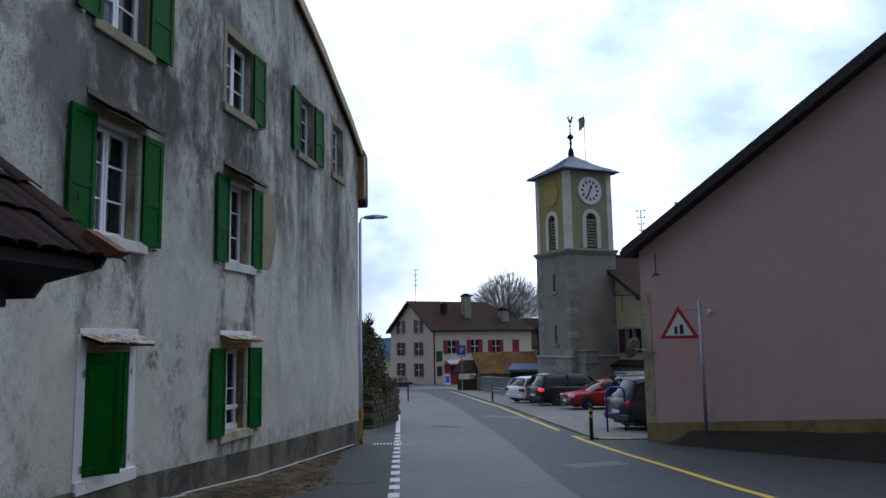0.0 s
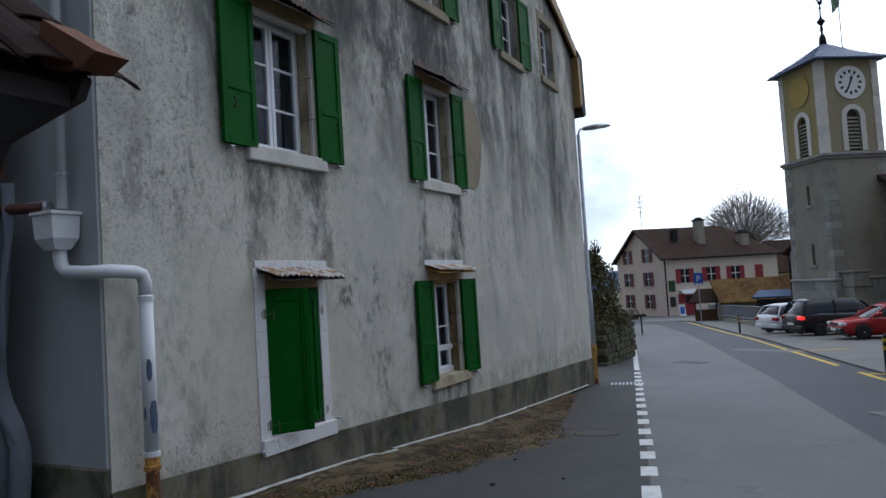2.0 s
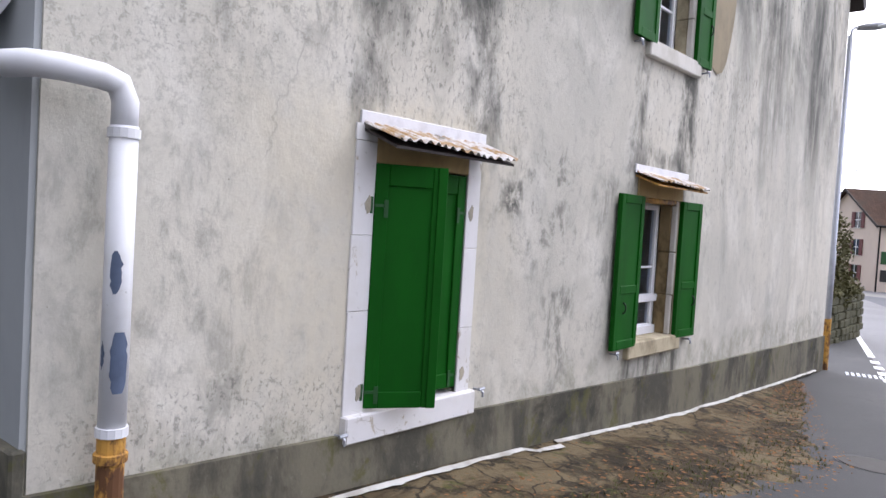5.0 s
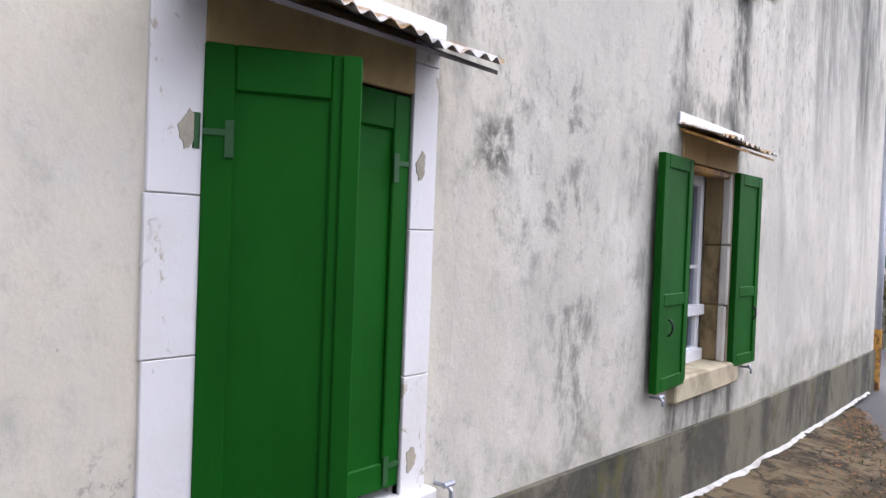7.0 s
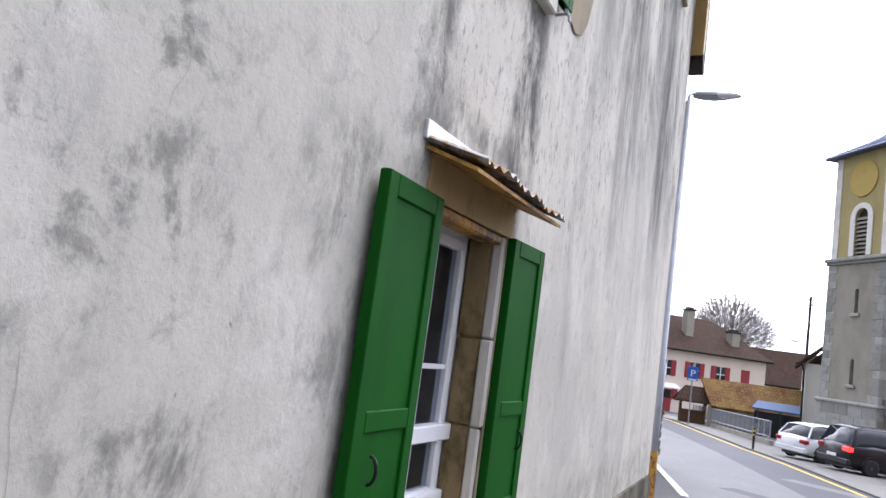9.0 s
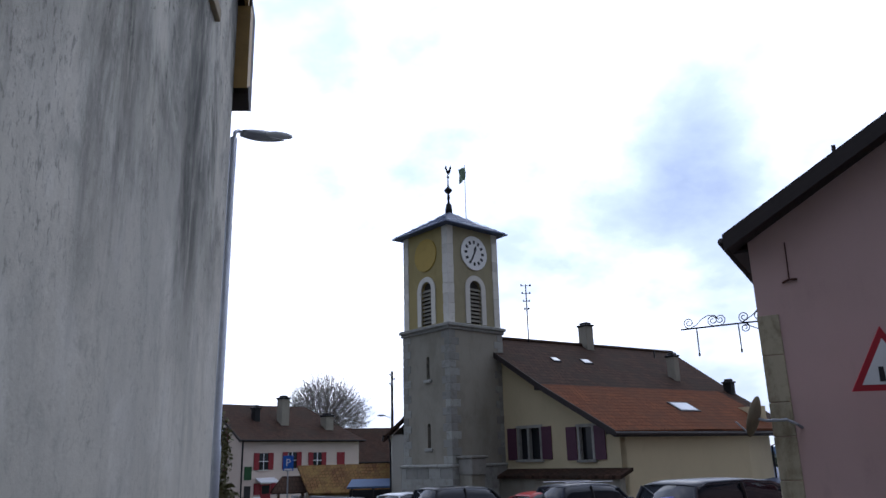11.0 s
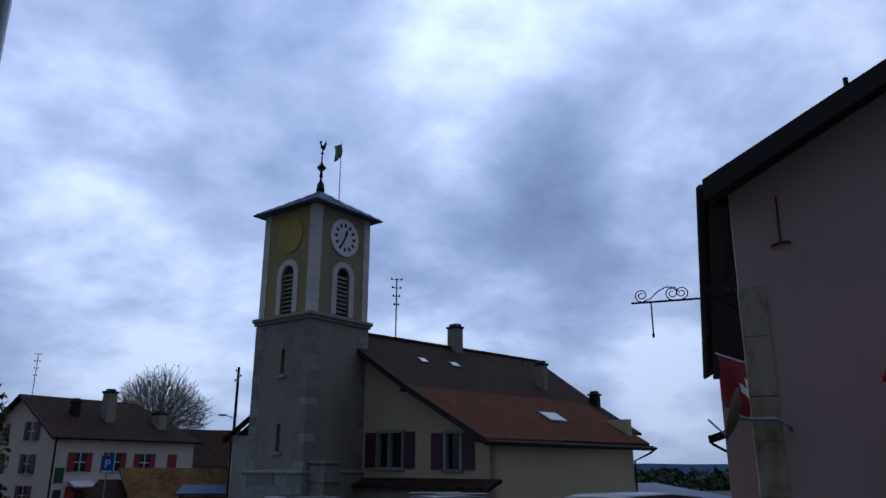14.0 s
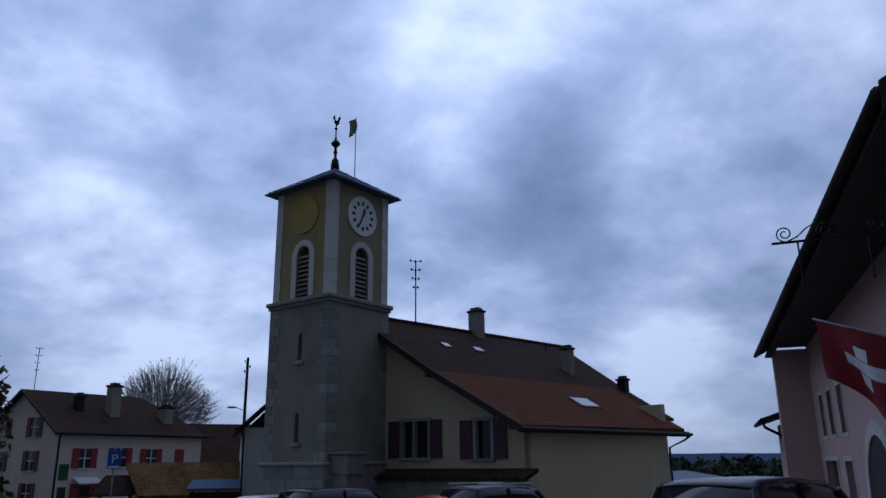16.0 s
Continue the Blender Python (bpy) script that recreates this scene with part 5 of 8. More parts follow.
part("ceiling_board", front(box(B(), 0.02, FX, 0.46, 19.18, RE + 0.03, RE + 0.07)), "darkwood", pink_house)
# unseen filling mass in the room's near-black colour
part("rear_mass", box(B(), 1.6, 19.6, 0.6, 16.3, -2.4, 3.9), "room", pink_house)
for a, b in ((-0.26, 10.0), (20.26, 10.0)):
    far_a = a - 0.92 if a < 0 else a
    bm = prism(B(), [(a, -0.42, RE), (b, -0.42, zr(10)), (b, 20.0, zr(10)), (far_a, 20.0, RE)], (0, 0, -0.14))
    part("roof_slope", bm, "tile_brown", pink_house, "dark brown tiles")
bm = prism(B(), [(-0.28, -0.45, RE - 0.24), (10, -0.45, zr(10) - 0.26), (10, -0.45, zr(10) + 0.03), (-0.28, -0.45, RE + 0.03)], (0, 0.05, 0))
part("bargeboard", bm, "darkwood", pink_house, "dark stained bargeboard")
part("soffit", prism(B(), [(-0.24, -0.40, RE - 0.16), (10, -0.40, zr(10) - 0.16), (10, 0.0, zr(10) - 0.16), (-0.24, 0.0, RE - 0.16)], (0, 0, -0.03)), "darkwood", pink_house)
part("eave_soffit", front(box(B(), -0.24, -0.01, 0.01, 19.9, RE - 0.20, RE - 0.15)), "darkwood", pink_house)
bm = B()
tube(bm, [(-0.30, -0.42, RE - 0.08), (-1.22, 20.0, RE - 0.10)], 0.065, 10)
part("gutter", bm, "darkwood", pink_house, "dark metal gutter", True)
bm = B()
for a in np.arange(0, 14, 0.7):
    wx, wy, _ = RH @ Vector((a, 0, 0))
    wx2, wy2, _ = RH @ Vector((a + 0.7, 0, 0))
    t0, t1 = -0.65 + 0.083 * a, -0.65 + 0.083 * (a + 0.7)
    prism(bm, [(a, -0.03, -2.2), (a + 0.7, -0.03, -2.2), (a + 0.7, -0.03, t1 + 0.02 * math.sin(a * 9)), (a, -0.03, t0 + 0.02 * math.sin((a - 0.7) * 9))], (0, 0.028, 0))
bmesh.ops.remove_doubles(bm, verts=bm.verts, dist=0.03)
part("plinth", bm, "ochreplinth", pink_house, "crumbling ochre stone plinth")
z_ = -1.3
k = 0
while z_ < 2.8:
    hh = (0.62, 0.5, 0.7)[k % 3]
    part("corner_stone", box(B(), -0.015, 0.30, -0.018, 0.25, z_, z_ + hh - 0.008, None, 0.008), "stone_dirty", pink_house)
    z_ += hh
    k += 1
for a, b, c, d in holes[:5]:
    win = part("window", front(box(B(), FX + 0.18, FX + 0.24, a, b, c, d)), "darkglass", pink_house, "dark window pane")
    for ya, yb, za, zb in ((a - 0.1, a, c, d), (b, b + 0.1, c, d), (a - 0.1, b + 0.1, d, d + 0.12), (a - 0.14, b + 0.14, c - 0.1, c)):
        part("window_surround", front(box(B(), FX - 0.02, FX + 0.06, ya, yb, za, zb)), "stone", win)
    part("window_bar", front(box(B(), FX + 0.12, FX + 0.18, (a + b) / 2 - 0.03, (a + b) / 2 + 0.03, c, d)), "white", win)
ARC = [(9.8 + 1.5 * math.cos(t), -0.36 + 1.5 * math.sin(t)) for t in np.linspace(0, math.pi, 15)]
arch = part("arched_door", front(prism(B(), [(FX - 0.012, 11.3, -2.3), *[(FX - 0.012, *p) for p in ARC], (FX - 0.012, 8.3, -2.3)], (0.3, 0, 0))), "darkwood", pink_house, "dark arched barn doorway")
for i, ((ya, za), (yb, zb)) in enumerate(zip(ARC, ARC[1:])):
    k_ = 1.2
    oa, ob_ = (9.8 + (ya - 9.8) * k_, -0.36 + (za + 0.36) * k_), (9.8 + (yb - 9.8) * k_, -0.36 + (zb + 0.36) * k_)
    part("arch_stone", front(prism(B(), [(FX - 0.05, ya, za), (FX - 0.05, yb, zb), (FX - 0.05, *ob_), (FX - 0.05, *oa)], (0.1, 0, 0))), "stone", arch)
# anchor iron and small wall fitting
bm = B()
tube(bm, [(0.54, -0.02, 4.05), (0.53, -0.03, 3.46)], 0.011, 6)
tube(bm, [(0.42, -0.03, 3.42), (0.53, -0.03, 3.46), (0.64, -0.03, 3.45)], 0.017, 6)
part("wall_anchor", bm, "rustsheet", pink_house, "rusty wall anchor")
bm = B()
bmesh.ops.create_uvsphere(bm, u_segments=10, v_segments=6, radius=0.06, matrix=pose(2.1, -0.05, 2.35))
part("wall_lamp", bm, "white", pink_house)
bm = B()
tube(bm, [(1.45, -0.3, 5.05), (1.45, -0.3, 5.35)], 0.03, 8)
part("vent_pipe", bm, "iron", pink_house)

annex = thing("annex", RH @ SKEW, "low annex with tiled eave and downpipe beyond the pink house", "house")
part("wall", box(B(), 0.25, 6.0, 20.2, 25.0, -3.0, 1.9), "pink", annex)
part("roof", prism(B(), [(-0.50, 20.1, 2.02), (6.0, 20.1, 4.2), (6.0, 25.2, 4.2), (-0.50, 25.2, 2.02)], (0, 0, -0.14)), "tile_brown", annex, "brown tiles")
part("gutter", tube(B(), [(-0.55, 20.1, 1.95), (-0.55, 25.2, 1.93)], 0.07, 8), "iron", annex, "dark gutter", True)
part("downpipe", tube(B(), [(-0.55, 20.2, 1.88), (-0.48, 20.3, 1.70), (0.02, 20.5, 1.42), (0.12, 20.5, 1.2), (0.12, 20.5, -2.4)], 0.05, 8), "iron", annex, "dark downpipe", True)

dish = thing("satellite_dish", RH @ pose(-0.16, -0.22, 1.42), "weathered satellite dish on a bent arm at the house corner", "satellite dish")
bm = B()
rot = Vector((-0.94, 0.10, 0.30)).normalized().to_track_quat("Z", "Y").to_matrix().to_4x4()
rings = []
for r, z in ((0.02, 0.0), (0.10, 0.008), (0.19, 0.03), (0.28, 0.065), (0.288, 0.06), (0.19, 0.018), (0.10, -0.008), (0.02, -0.02)):
    rings.append([bm.verts.new(rot @ Vector((r * math.cos(2 * math.pi * k / 20), r * 1.08 * math.sin(2 * math.pi * k / 20), z))) for k in range(20)])
for p, q in zip(rings, rings[1:]):
    for k in range(20):
        bm.faces.new((p[k], p[(k + 1) % 20], q[(k + 1) % 20], q[k]))
part("reflector", bm, "stone_tan", dish, "stained beige reflector", True)
part("arm", tube(B(), [(0.0, 0.0, -0.02), (0.12, 0.0, -0.05), (0.40, -0.02, -0.05), (0.52, 0.02, -0.12), (0.55, 0.22, -0.16)], 0.022, 8), "galv", dish)
part("feed_arm", tube(B(), [rot @ Vector((0, -0.27, 0.06)), rot @ Vector((0, -0.14, 0.30))], 0.012, 6), "galv", dish)

brk = thing("sign_bracket", RH @ pose(-0.02, 0.62, 2.98), "black wrought-iron scroll bracket with no sign", "bracket")
part("bar", box(B(), -1.34, 0.02, -0.012, 0.012, -0.012, 0.012), "iron", brk)


def spiral(cx, cz, r0, turns, start, flip=1):
    n = 26
    return [(cx + flip * (r0 * (1 - 0.75 * i / n)) * math.cos(start + 2 * math.pi * turns * i / n), 0, cz + (r0 * (1 - 0.75 * i / n)) * math.sin(start + 2 * math.pi * turns * i / n)) for i in range(n + 1)]


for cx, fl in ((-1.20, -1), (-0.80, -1), (-0.68, 1), (-0.30, -1), (-0.05, -1)):
    part("scroll", tube(B(), spiral(cx, 0.10, 0.09, 1.6, -math.pi / 2, fl), 0.008, 5), "iron", brk)
part("scroll", tube(B(), spiral(-0.30, -0.08, 0.08, 1.5, math.pi / 2, -1), 0.008, 5), "iron", brk)
part("scroll_bar", tube(B(), [(-1.18, 0, 0.01), (-1.08, 0, 0.05), (-0.98, 0, 0.14), (-0.88, 0, 0.19), (-0.76, 0, 0.18), (-0.70, 0, 0.1)], 0.008, 5), "iron", brk)
part("scroll_bar", tube(B(), [(-0.32, 0, 0.02), (-0.15, 0, 0.12), (0.0, 0, 0.27)], 0.009, 5), "iron", brk)
part("brace", tube(B(), [(-0.3, 0, -0.02), (-0.1, 0, -0.12), (0.0, 0, -0.18)], 0.009, 5), "iron", brk)
for x in (-1.08, -0.40):
    part("hanger", tube(B(), [(x, 0, 0), (x, 0, -0.42), (x, 0, -0.44), (x, 0, -0.48)], [0.011, 0.011, 0.02, 0.014], 6), "iron", brk)

flag = thing("hanging_flag", RH @ SKEW @ pose(FX, 5.6, 2.5), "large red cloth flag with white cross hanging from a wall pole", "flag")
part("flag_pole", tube(B(), [(0.0, 0, -0.05), (-1.25, 1.2, 0.62)], 0.02, 8), "galv", flag)
part("pole_socket", tube(B(), [(0.0, 0, -0.05), (-0.16, 0.15, 0.03)], 0.035, 8), "iron", flag)


def cloth(bm, u0, u1, v0, v1, off=0.0):
    n, mm = 16, 14
    g = []
    for i in range(n + 1):
        u = u0 + (u1 - u0) * i / n
        row = []
        for j in range(mm + 1):
            v = v0 + (v1 - v0) * j / mm
            k = 0.10 + 0.88 * u - 0.10 * v * u
            wav = 0.13 * math.sin(9 * u + 2.5 * v) * (0.15 + v) + off
            row.append(bm.verts.new((-1.25 * k + 0.69 * wav, 1.2 * k + 0.72 * wav, -0.05 + 0.67 * (0.10 + 0.88 * u) - 1.25 * v - 0.18 * math.sin(5 * u) * v)))
        g.append(row)
    for p, q in zip(g, g[1:]):
        for j in range(mm):
            bm.faces.new((p[j], q[j], q[j + 1], p[j + 1]))
    return bm


part("cloth", cloth(B(), 0, 1, 0, 1), "flagred", flag, "red cloth", True)
part("cross_bar", cloth(B(), 0.25, 0.75, 0.42, 0.58, -0.006), "signwhite", flag, "white cross")
part("cross_bar", cloth(B(), 0.42, 0.58, 0.25, 0.41, -0.006), "signwhite", flag)
part("cross_bar", cloth(B(), 0.42, 0.58, 0.59, 0.75, -0.006), "signwhite", flag)

# dark bed of earth before the pink gable
bm = B()
g = []
for i in range(26):
    a = 0.9 + i * 0.55
    row = []
    for j in range(8):
        o = -(0.06 + (0.55 + 0.13 * min(a, 9)) * j / 7)
        p = RH @ Vector((a, o, 0))
        top = 0.30 + 0.035 * a
        hgt = top * max(0.0, math.cos(j / 7 * math.pi / 2)) ** 0.8 + 0.05 * noise.noise((a * 2, o * 3, 1))
        row.append(bm.verts.new((p.x, p.y, ground_z(p.y) + (hgt if 0 < i < 25 else 0.0) * (1 if j < 7 else 0) - (0.02 if j == 7 else 0))))
    g.append(row)
for p, q in zip(g, g[1:]):
    for j in range(7):
        bm.faces.new((p[j], q[j], q[j + 1], p[j + 1]))
structure("earth_bed", bm, "soil", "dark bare earth bank before the pink wall", True)

# warning sign on its post
wx, wy = 2.92, 20.12
sign = thing("warning_sign", pose(wx, wy, ground_z(wy), 0, 0, -10), "red and white triangular warning sign on a grey post", "road sign")
part("post", tube(B(), [(0, 0, 0), (0, 0, 3.62)], 0.045, 12), "galv", sign, "", True)
part("post_cap", tube(B(), [(0, 0, 3.62), (0, 0, 3.67)], [0.05, 0.02], 12), "galv", sign)
part("sign_arm", box(B(), -0.52, 0.0, -0.03, 0.0, 3.44, 3.47), "galv", sign)
part("sign_arm", box(B(), -0.30, 0.0, -0.03, 0.0, 2.90, 2.93), "galv", sign)


def tri(s, z0, y, t):
    return prism(B(), [(-0.52 - s / 2, y, z0), (-0.52 + s / 2, y, z0), (-0.52, y, z0 + s * 0.866)], (0, t, 0))


face = part("sign_plate", tri(0.98, 2.72, -0.055, 0.018), "signred", sign, "red bordered plate")
part("sign_field", tri(0.70, 2.80, -0.060, 0.004), "signwhite", face, "white field")
bm = B()
for px, s in ((-0.60, 0.8), (-0.46, 1.0)):
    prism(bm, [(px - 0.05 * s, -0.066, 2.84), (px + 0.05 * s, -0.066, 2.84), (px + 0.04 * s, -0.066, 2.84 + 0.24 * s), (px - 0.04 * s, -0.066, 2.84 + 0.24 * s)], (0, 0.003, 0))
part("pictogram", bm, "black", face, "plain dark pictogram shapes")

# ---- church tower ----
TW = frame_at(-0.46, 48.70, 36.0)
tower = thing("clock_tower", TW, "square stone clock tower with grey sheet roof and weathercock", "tower")
TS, TB = 1.80, 1.74
gz = ground_z(48.7)


def arch_poly(c, w, z0, z1, n=9):
    """Points of an arched outline, along the face and up."""
    r = w / 2
    return [(c + r, z0), *[(c + r * math.cos(a), z1 - r + r * math.sin(a)) for a in np.linspace(0, math.pi, n)], (c - r, z0)]


part("base_course", box(B(), -TS - 0.10, TS + 0.10, -TS - 0.10, TS + 0.10, gz - 0.6, 0.55, None, 0.03), "quoin", tower, "pale grey ashlar base")
for face_i in range(2):
    for r_ in range(5):
        for c_ in range(5):
            a = -TS - 0.1 + (c_ - 0.5 * (r_ % 2)) * 0.86
            b = a + 0.85
            a, b = max(a, -TS - 0.1), min(b, TS + 0.1)
            if b - a < 0.1:
                continue
            z0 = -1.9 + r_ * 0.49
            bm = box(B(), -TS - 0.118, -TS - 0.09, a + 0.006, b - 0.006, z0 + 0.006, z0 + 0.484, pose(0, 0, 0, 0, 0, 90 * face_i), 0.006)
            part("ashlar_block", bm, "quoin", tower)
part("ledge", box(B(), -TS - 0.18, TS + 0.18, -TS - 0.18, TS + 0.18, 0.55, 0.72, None, 0.05), "quoin", tower, "weathered stone ledge")


def recess_wall(size, z0, z1, openings, depth=0.25):
    """One face of the tower at x = -size with arched openings cut back; openings: (centre, width, bottom, top)."""
    bm = B()
    ys = sorted({-size, size, *[q for c, w, a, b in openings for q in (c - w / 2, c + w / 2)]})
    for ya, yb in zip(ys, ys[1:]):
        here = sorted([o for o in openings if o[0] - o[1] / 2 <= ya + 1e-6 and o[0] + o[1] / 2 >= yb - 1e-6], key=lambda o: o[2])
        z = z0
        for c, w, a, b in here:
            bm.faces.new([bm.verts.new((-size, q, r)) for q, r in ((ya, z), (yb, z), (yb, a), (ya, a))])
            ap = arch_poly(c, w, a, b)
            top = b + 0.0
            n = len(ap)
            for i in range(n):
                p, q = ap[i], ap[(i + 1) % n]
                bm.faces.new([bm.verts.new(v) for v in ((-size, *p), (-size, *q), (-size + depth, *q), (-size + depth, *p))])
            arc = ap[1:-1]
            bm.faces.new([bm.verts.new((-size, q, r)) for q, r in [(yb, top + 0.02), (ya, top + 0.02), *arc[::-1]]])
            z = top + 0.02
        bm.faces.new([bm.verts.new((-size, q, r)) for q, r in ((ya, z), (yb, z), (yb, z1), (ya, z1))])
    return bm


CORN0, CORN1 = 7.02, 7.34
slits = [(-0.15, 0.24, 4.72, 5.85), (-0.15, 0.24, 1.46, 2.62)]
belf = [(-0.08, 0.80, 7.42, 9.66)]
# local y along the front-left face runs away from the front corner, hence the sign of the offsets
part("shaft_wall", recess_wall(TS, 0.72, CORN0, slits), "towerwall", tower, "grey cement render")
bm = recess_wall(TS, 0.72, CORN0, [])
bm.transform(pose(0, 0, 0, 0, 0, 90))
part("shaft_wall", bm, "towerwall", tower)
for dg in (180, 270):
    bm = recess_wall(TS, gz, CORN0, [])
    bm.transform(pose(0, 0, 0, 0, 0, dg))
    part("shaft_wall", bm, "towerwall", tower)
# near-black core: the shade inside slits and arches is its colour
part("shaft_core", box(B(), -TS + 0.24, TS - 0.05, -TS + 0.24, TS - 0.05, gz, 11.9), "room", tower)
for c, w, a, b in slits:
    part("slit_sill", box(B(), -TS - 0.10, -TS + 0.2, c - 0.28, c + 0.28, a - 0.16, a, None, 0.02), "quoin", tower)
part("cornice", box(B(), -TS - 0.10, TS + 0.10, -TS - 0.10, TS + 0.10, CORN0, CORN0 + 0.14, None, 0.03), "quoin", tower, "moulded stone cornice")
part("cornice", box(B(), -TS - 0.18, TS + 0.18, -TS - 0.18, TS + 0.18, CORN0 + 0.14, CORN1, None, 0.04), "quoin", tower)
for dg in (0, 90, 180, 270):
    bm = recess_wall(TB, CORN1, 12.36, belf)
    bm.transform(pose(0, 0, 0, 0, 0, dg))
    # the shade on the clock side is put into its render colour
    part("belfry_wall", bm, "belfryshade" if dg == 90 else "toweryellow", tower, "yellow render in a shaded olive-grey copy" if dg == 90 else "yellow ochre render")
    if dg > 90:
        continue
    rot = pose(0, 0, 0, 0, 0, dg)
    c, w, a, b = belf[0]
    bm = B()
    outer, inner = arch_poly(c, w + 0.60, a, b + 0.26, 13), arch_poly(c, w, a, b, 13)
    ov, iv = [bm.verts.new((-TB - 0.05, *p)) for p in outer], [bm.verts.new((-TB - 0.05, *p)) for p in inner]
    for i in range(len(outer) - 1):
        bm.faces.new((ov[i], ov[i + 1], iv[i + 1], iv[i]))
    r = bmesh.ops.extrude_face_region(bm, geom=list(bm.faces))
    for e in r["geom"]:
        if isinstance(e, bmesh.types.BMVert):
            e.co.x += 0.1
    bm.transform(rot)
    part("arch_surround", bm, "quoin_white", tower, "white arched surround")
    for k in range(9):
        zc = a + 0.1 + k * 0.2
        part("louvre", prism(B(), [(-TB + 0.02, c - w / 2, zc), (-TB + 0.14, c - w / 2, zc + 0.13), (-TB + 0.14, c - w / 2, zc + 0.16), (-TB + 0.02, c - w / 2, zc + 0.03)], (0, w, 0), rot), "towerwall", tower)
# white corner pilasters in blocks, grey quoins below
for sx, sy in ((-1, -1), (-1, 1), (1, -1)):
    for k in range(10):
        z0 = CORN1 + k * 0.50
        e = TB + 0.03
        w = 0.40 + 0.015 * (k % 2)
        xs_ = sorted((sx * e, sx * (e - w)))
        ys_ = sorted((sy * e, sy * (e - w)))
        part("pilaster_block", box(B(), *xs_, *ys_, z0 + 0.004, min(z0 + 0.496, 12.34), None, 0.008), "quoin_white", tower)
    for k in range(17):
        z0 = 0.72 + k * 0.37
        e = TS + 0.022
        wa, wb = (0.62, 0.40) if k % 2 else (0.40, 0.62)
        xs_ = sorted((sx * e, sx * (e - wa)))
        ys_ = sorted((sy * e, sy * (e - wb)))
        part("quoin_block", box(B(), *xs_, *ys_, z0 + 0.006, z0 + 0.364, None, 0.012), "quoin", tower)
# roof
bm = B()
E_, zE, zA = 2.20, 12.40, 13.86
base = [bm.verts.new((sx * E_, sy * E_, zE)) for sx, sy in ((-1, -1), (1, -1), (1, 1), (-1, 1))]
mid = [bm.verts.new((sx * 1.1, sy * 1.1, zE + 0.62)) for sx, sy in ((-1, -1), (1, -1), (1, 1), (-1, 1))]
apex = bm.verts.new((0, 0, zA))
low = [bm.verts.new((v.co.x, v.co.y, zE - 0.06)) for v in base]
for i in range(4):
    j = (i + 1) % 4
    bm.faces.new((base[i], base[j], mid[j], mid[i]))
    bm.faces.new((mid[i], mid[j], apex))
    bm.faces.new((low[i], low[j], base[j], base[i]))
bm.faces.new(low[::-1])
roof = part("roof", bm, "slate", tower, "blue-grey sheet metal roof")
for dg in (0, 90):
    for k in range(-6, 7):
        yy = k * 0.33
        f = 1 - abs(yy) / E_
        q0, q1 = (-E_, yy, zE + 0.02), (-abs(yy) , yy, zE + (zA - zE) * f * 0.98)
        bm = tube(B(), [q0, ((q0[0] + q1[0]) / 2, yy, (q0[2] + q1[2]) / 2 - 0.03 * f), q1], 0.016, 4)
        bm.transform(pose(0, 0, 0, 0, 0, dg))
        part("standing_seam", bm, "slate", roof)
bm = lathe(B(), [(0.20, 13.70), (0.20, 13.95), (0.16, 14.2), (0.07, 14.34), (0.06, 14.5), (0.10, 14.60), (0.07, 14.72), (0.06, 14.85), (0.22, 15.02), (0.22, 15.08), (0.07, 15.24), (0.035, 15.4), (0.03, 15.75), (0.075, 15.82), (0.03, 15.9), (0.02, 15.98)], 14)
part("finial", bm, "iron", tower, "turned metal finial", True)
ck = [(-0.16, 16.42), (-0.19, 16.30), (-0.12, 16.30), (-0.10, 16.14), (-0.02, 16.02), (0.04, 15.96), (0.08, 16.02), (0.16, 16.10), (0.19, 16.28), (0.24, 16.40), (0.19, 16.46), (0.20, 16.56), (0.14, 16.46), (0.08, 16.30), (0.0, 16.22), (-0.06, 16.34), (-0.06, 16.46), (-0.12, 16.52)]
part("weathercock", prism(B(), [(x * 0.9, 0, z) for x, z in ck], (0, 0.03, 0), pose(0, 0, 0, 0, 0, -30)), "iron", tower, "dark metal weathercock silhouette")
part("flag_mast", tube(B(), [(0.75, -0.55, 13.1), (0.75, -0.55, 16.55)], [0.028, 0.018], 8), "aluminium", tower, "thin flag mast")
bm = B()
g = [[bm.verts.new((0.75 - 0.55 * i / 8 * (1 - 0.3 * j / 6), -0.55 - 0.1 * math.sin(i * 0.9 + j * 0.5), 16.45 - 0.75 * j / 6 - 0.35 * i / 8)) for j in range(7)] for i in range(9)]
for p, q in zip(g, g[1:]):
    for j in range(6):
        f_ = bm.faces.new((p[j], q[j], q[j + 1], p[j + 1]))
fl = part("flag_cloth", bm, "flaggrn", tower, "pale green and white flag", True)
# clock on the front-right face, plain disc on the front-left face
clk = part("clock_face", tube(B(), [(0.06, -TB - 0.002, 11.10), (0.06, -TB - 0.06, 11.10)], 0.90, 40), "clockwhite", tower, "white clock face with black marks")
for k in range(12):
    a = 2 * math.pi * k / 12
    m_ = Matrix.Translation((0.06, -TB - 0.066, 11.10)) @ Matrix.Rotation(a, 4, "Y") @ Matrix.Translation((0, 0, 0.58))
    part("hour_mark", box(B(), -0.065, 0.065, -0.006, 0.006, -0.09, 0.09, m_), "black", clk)
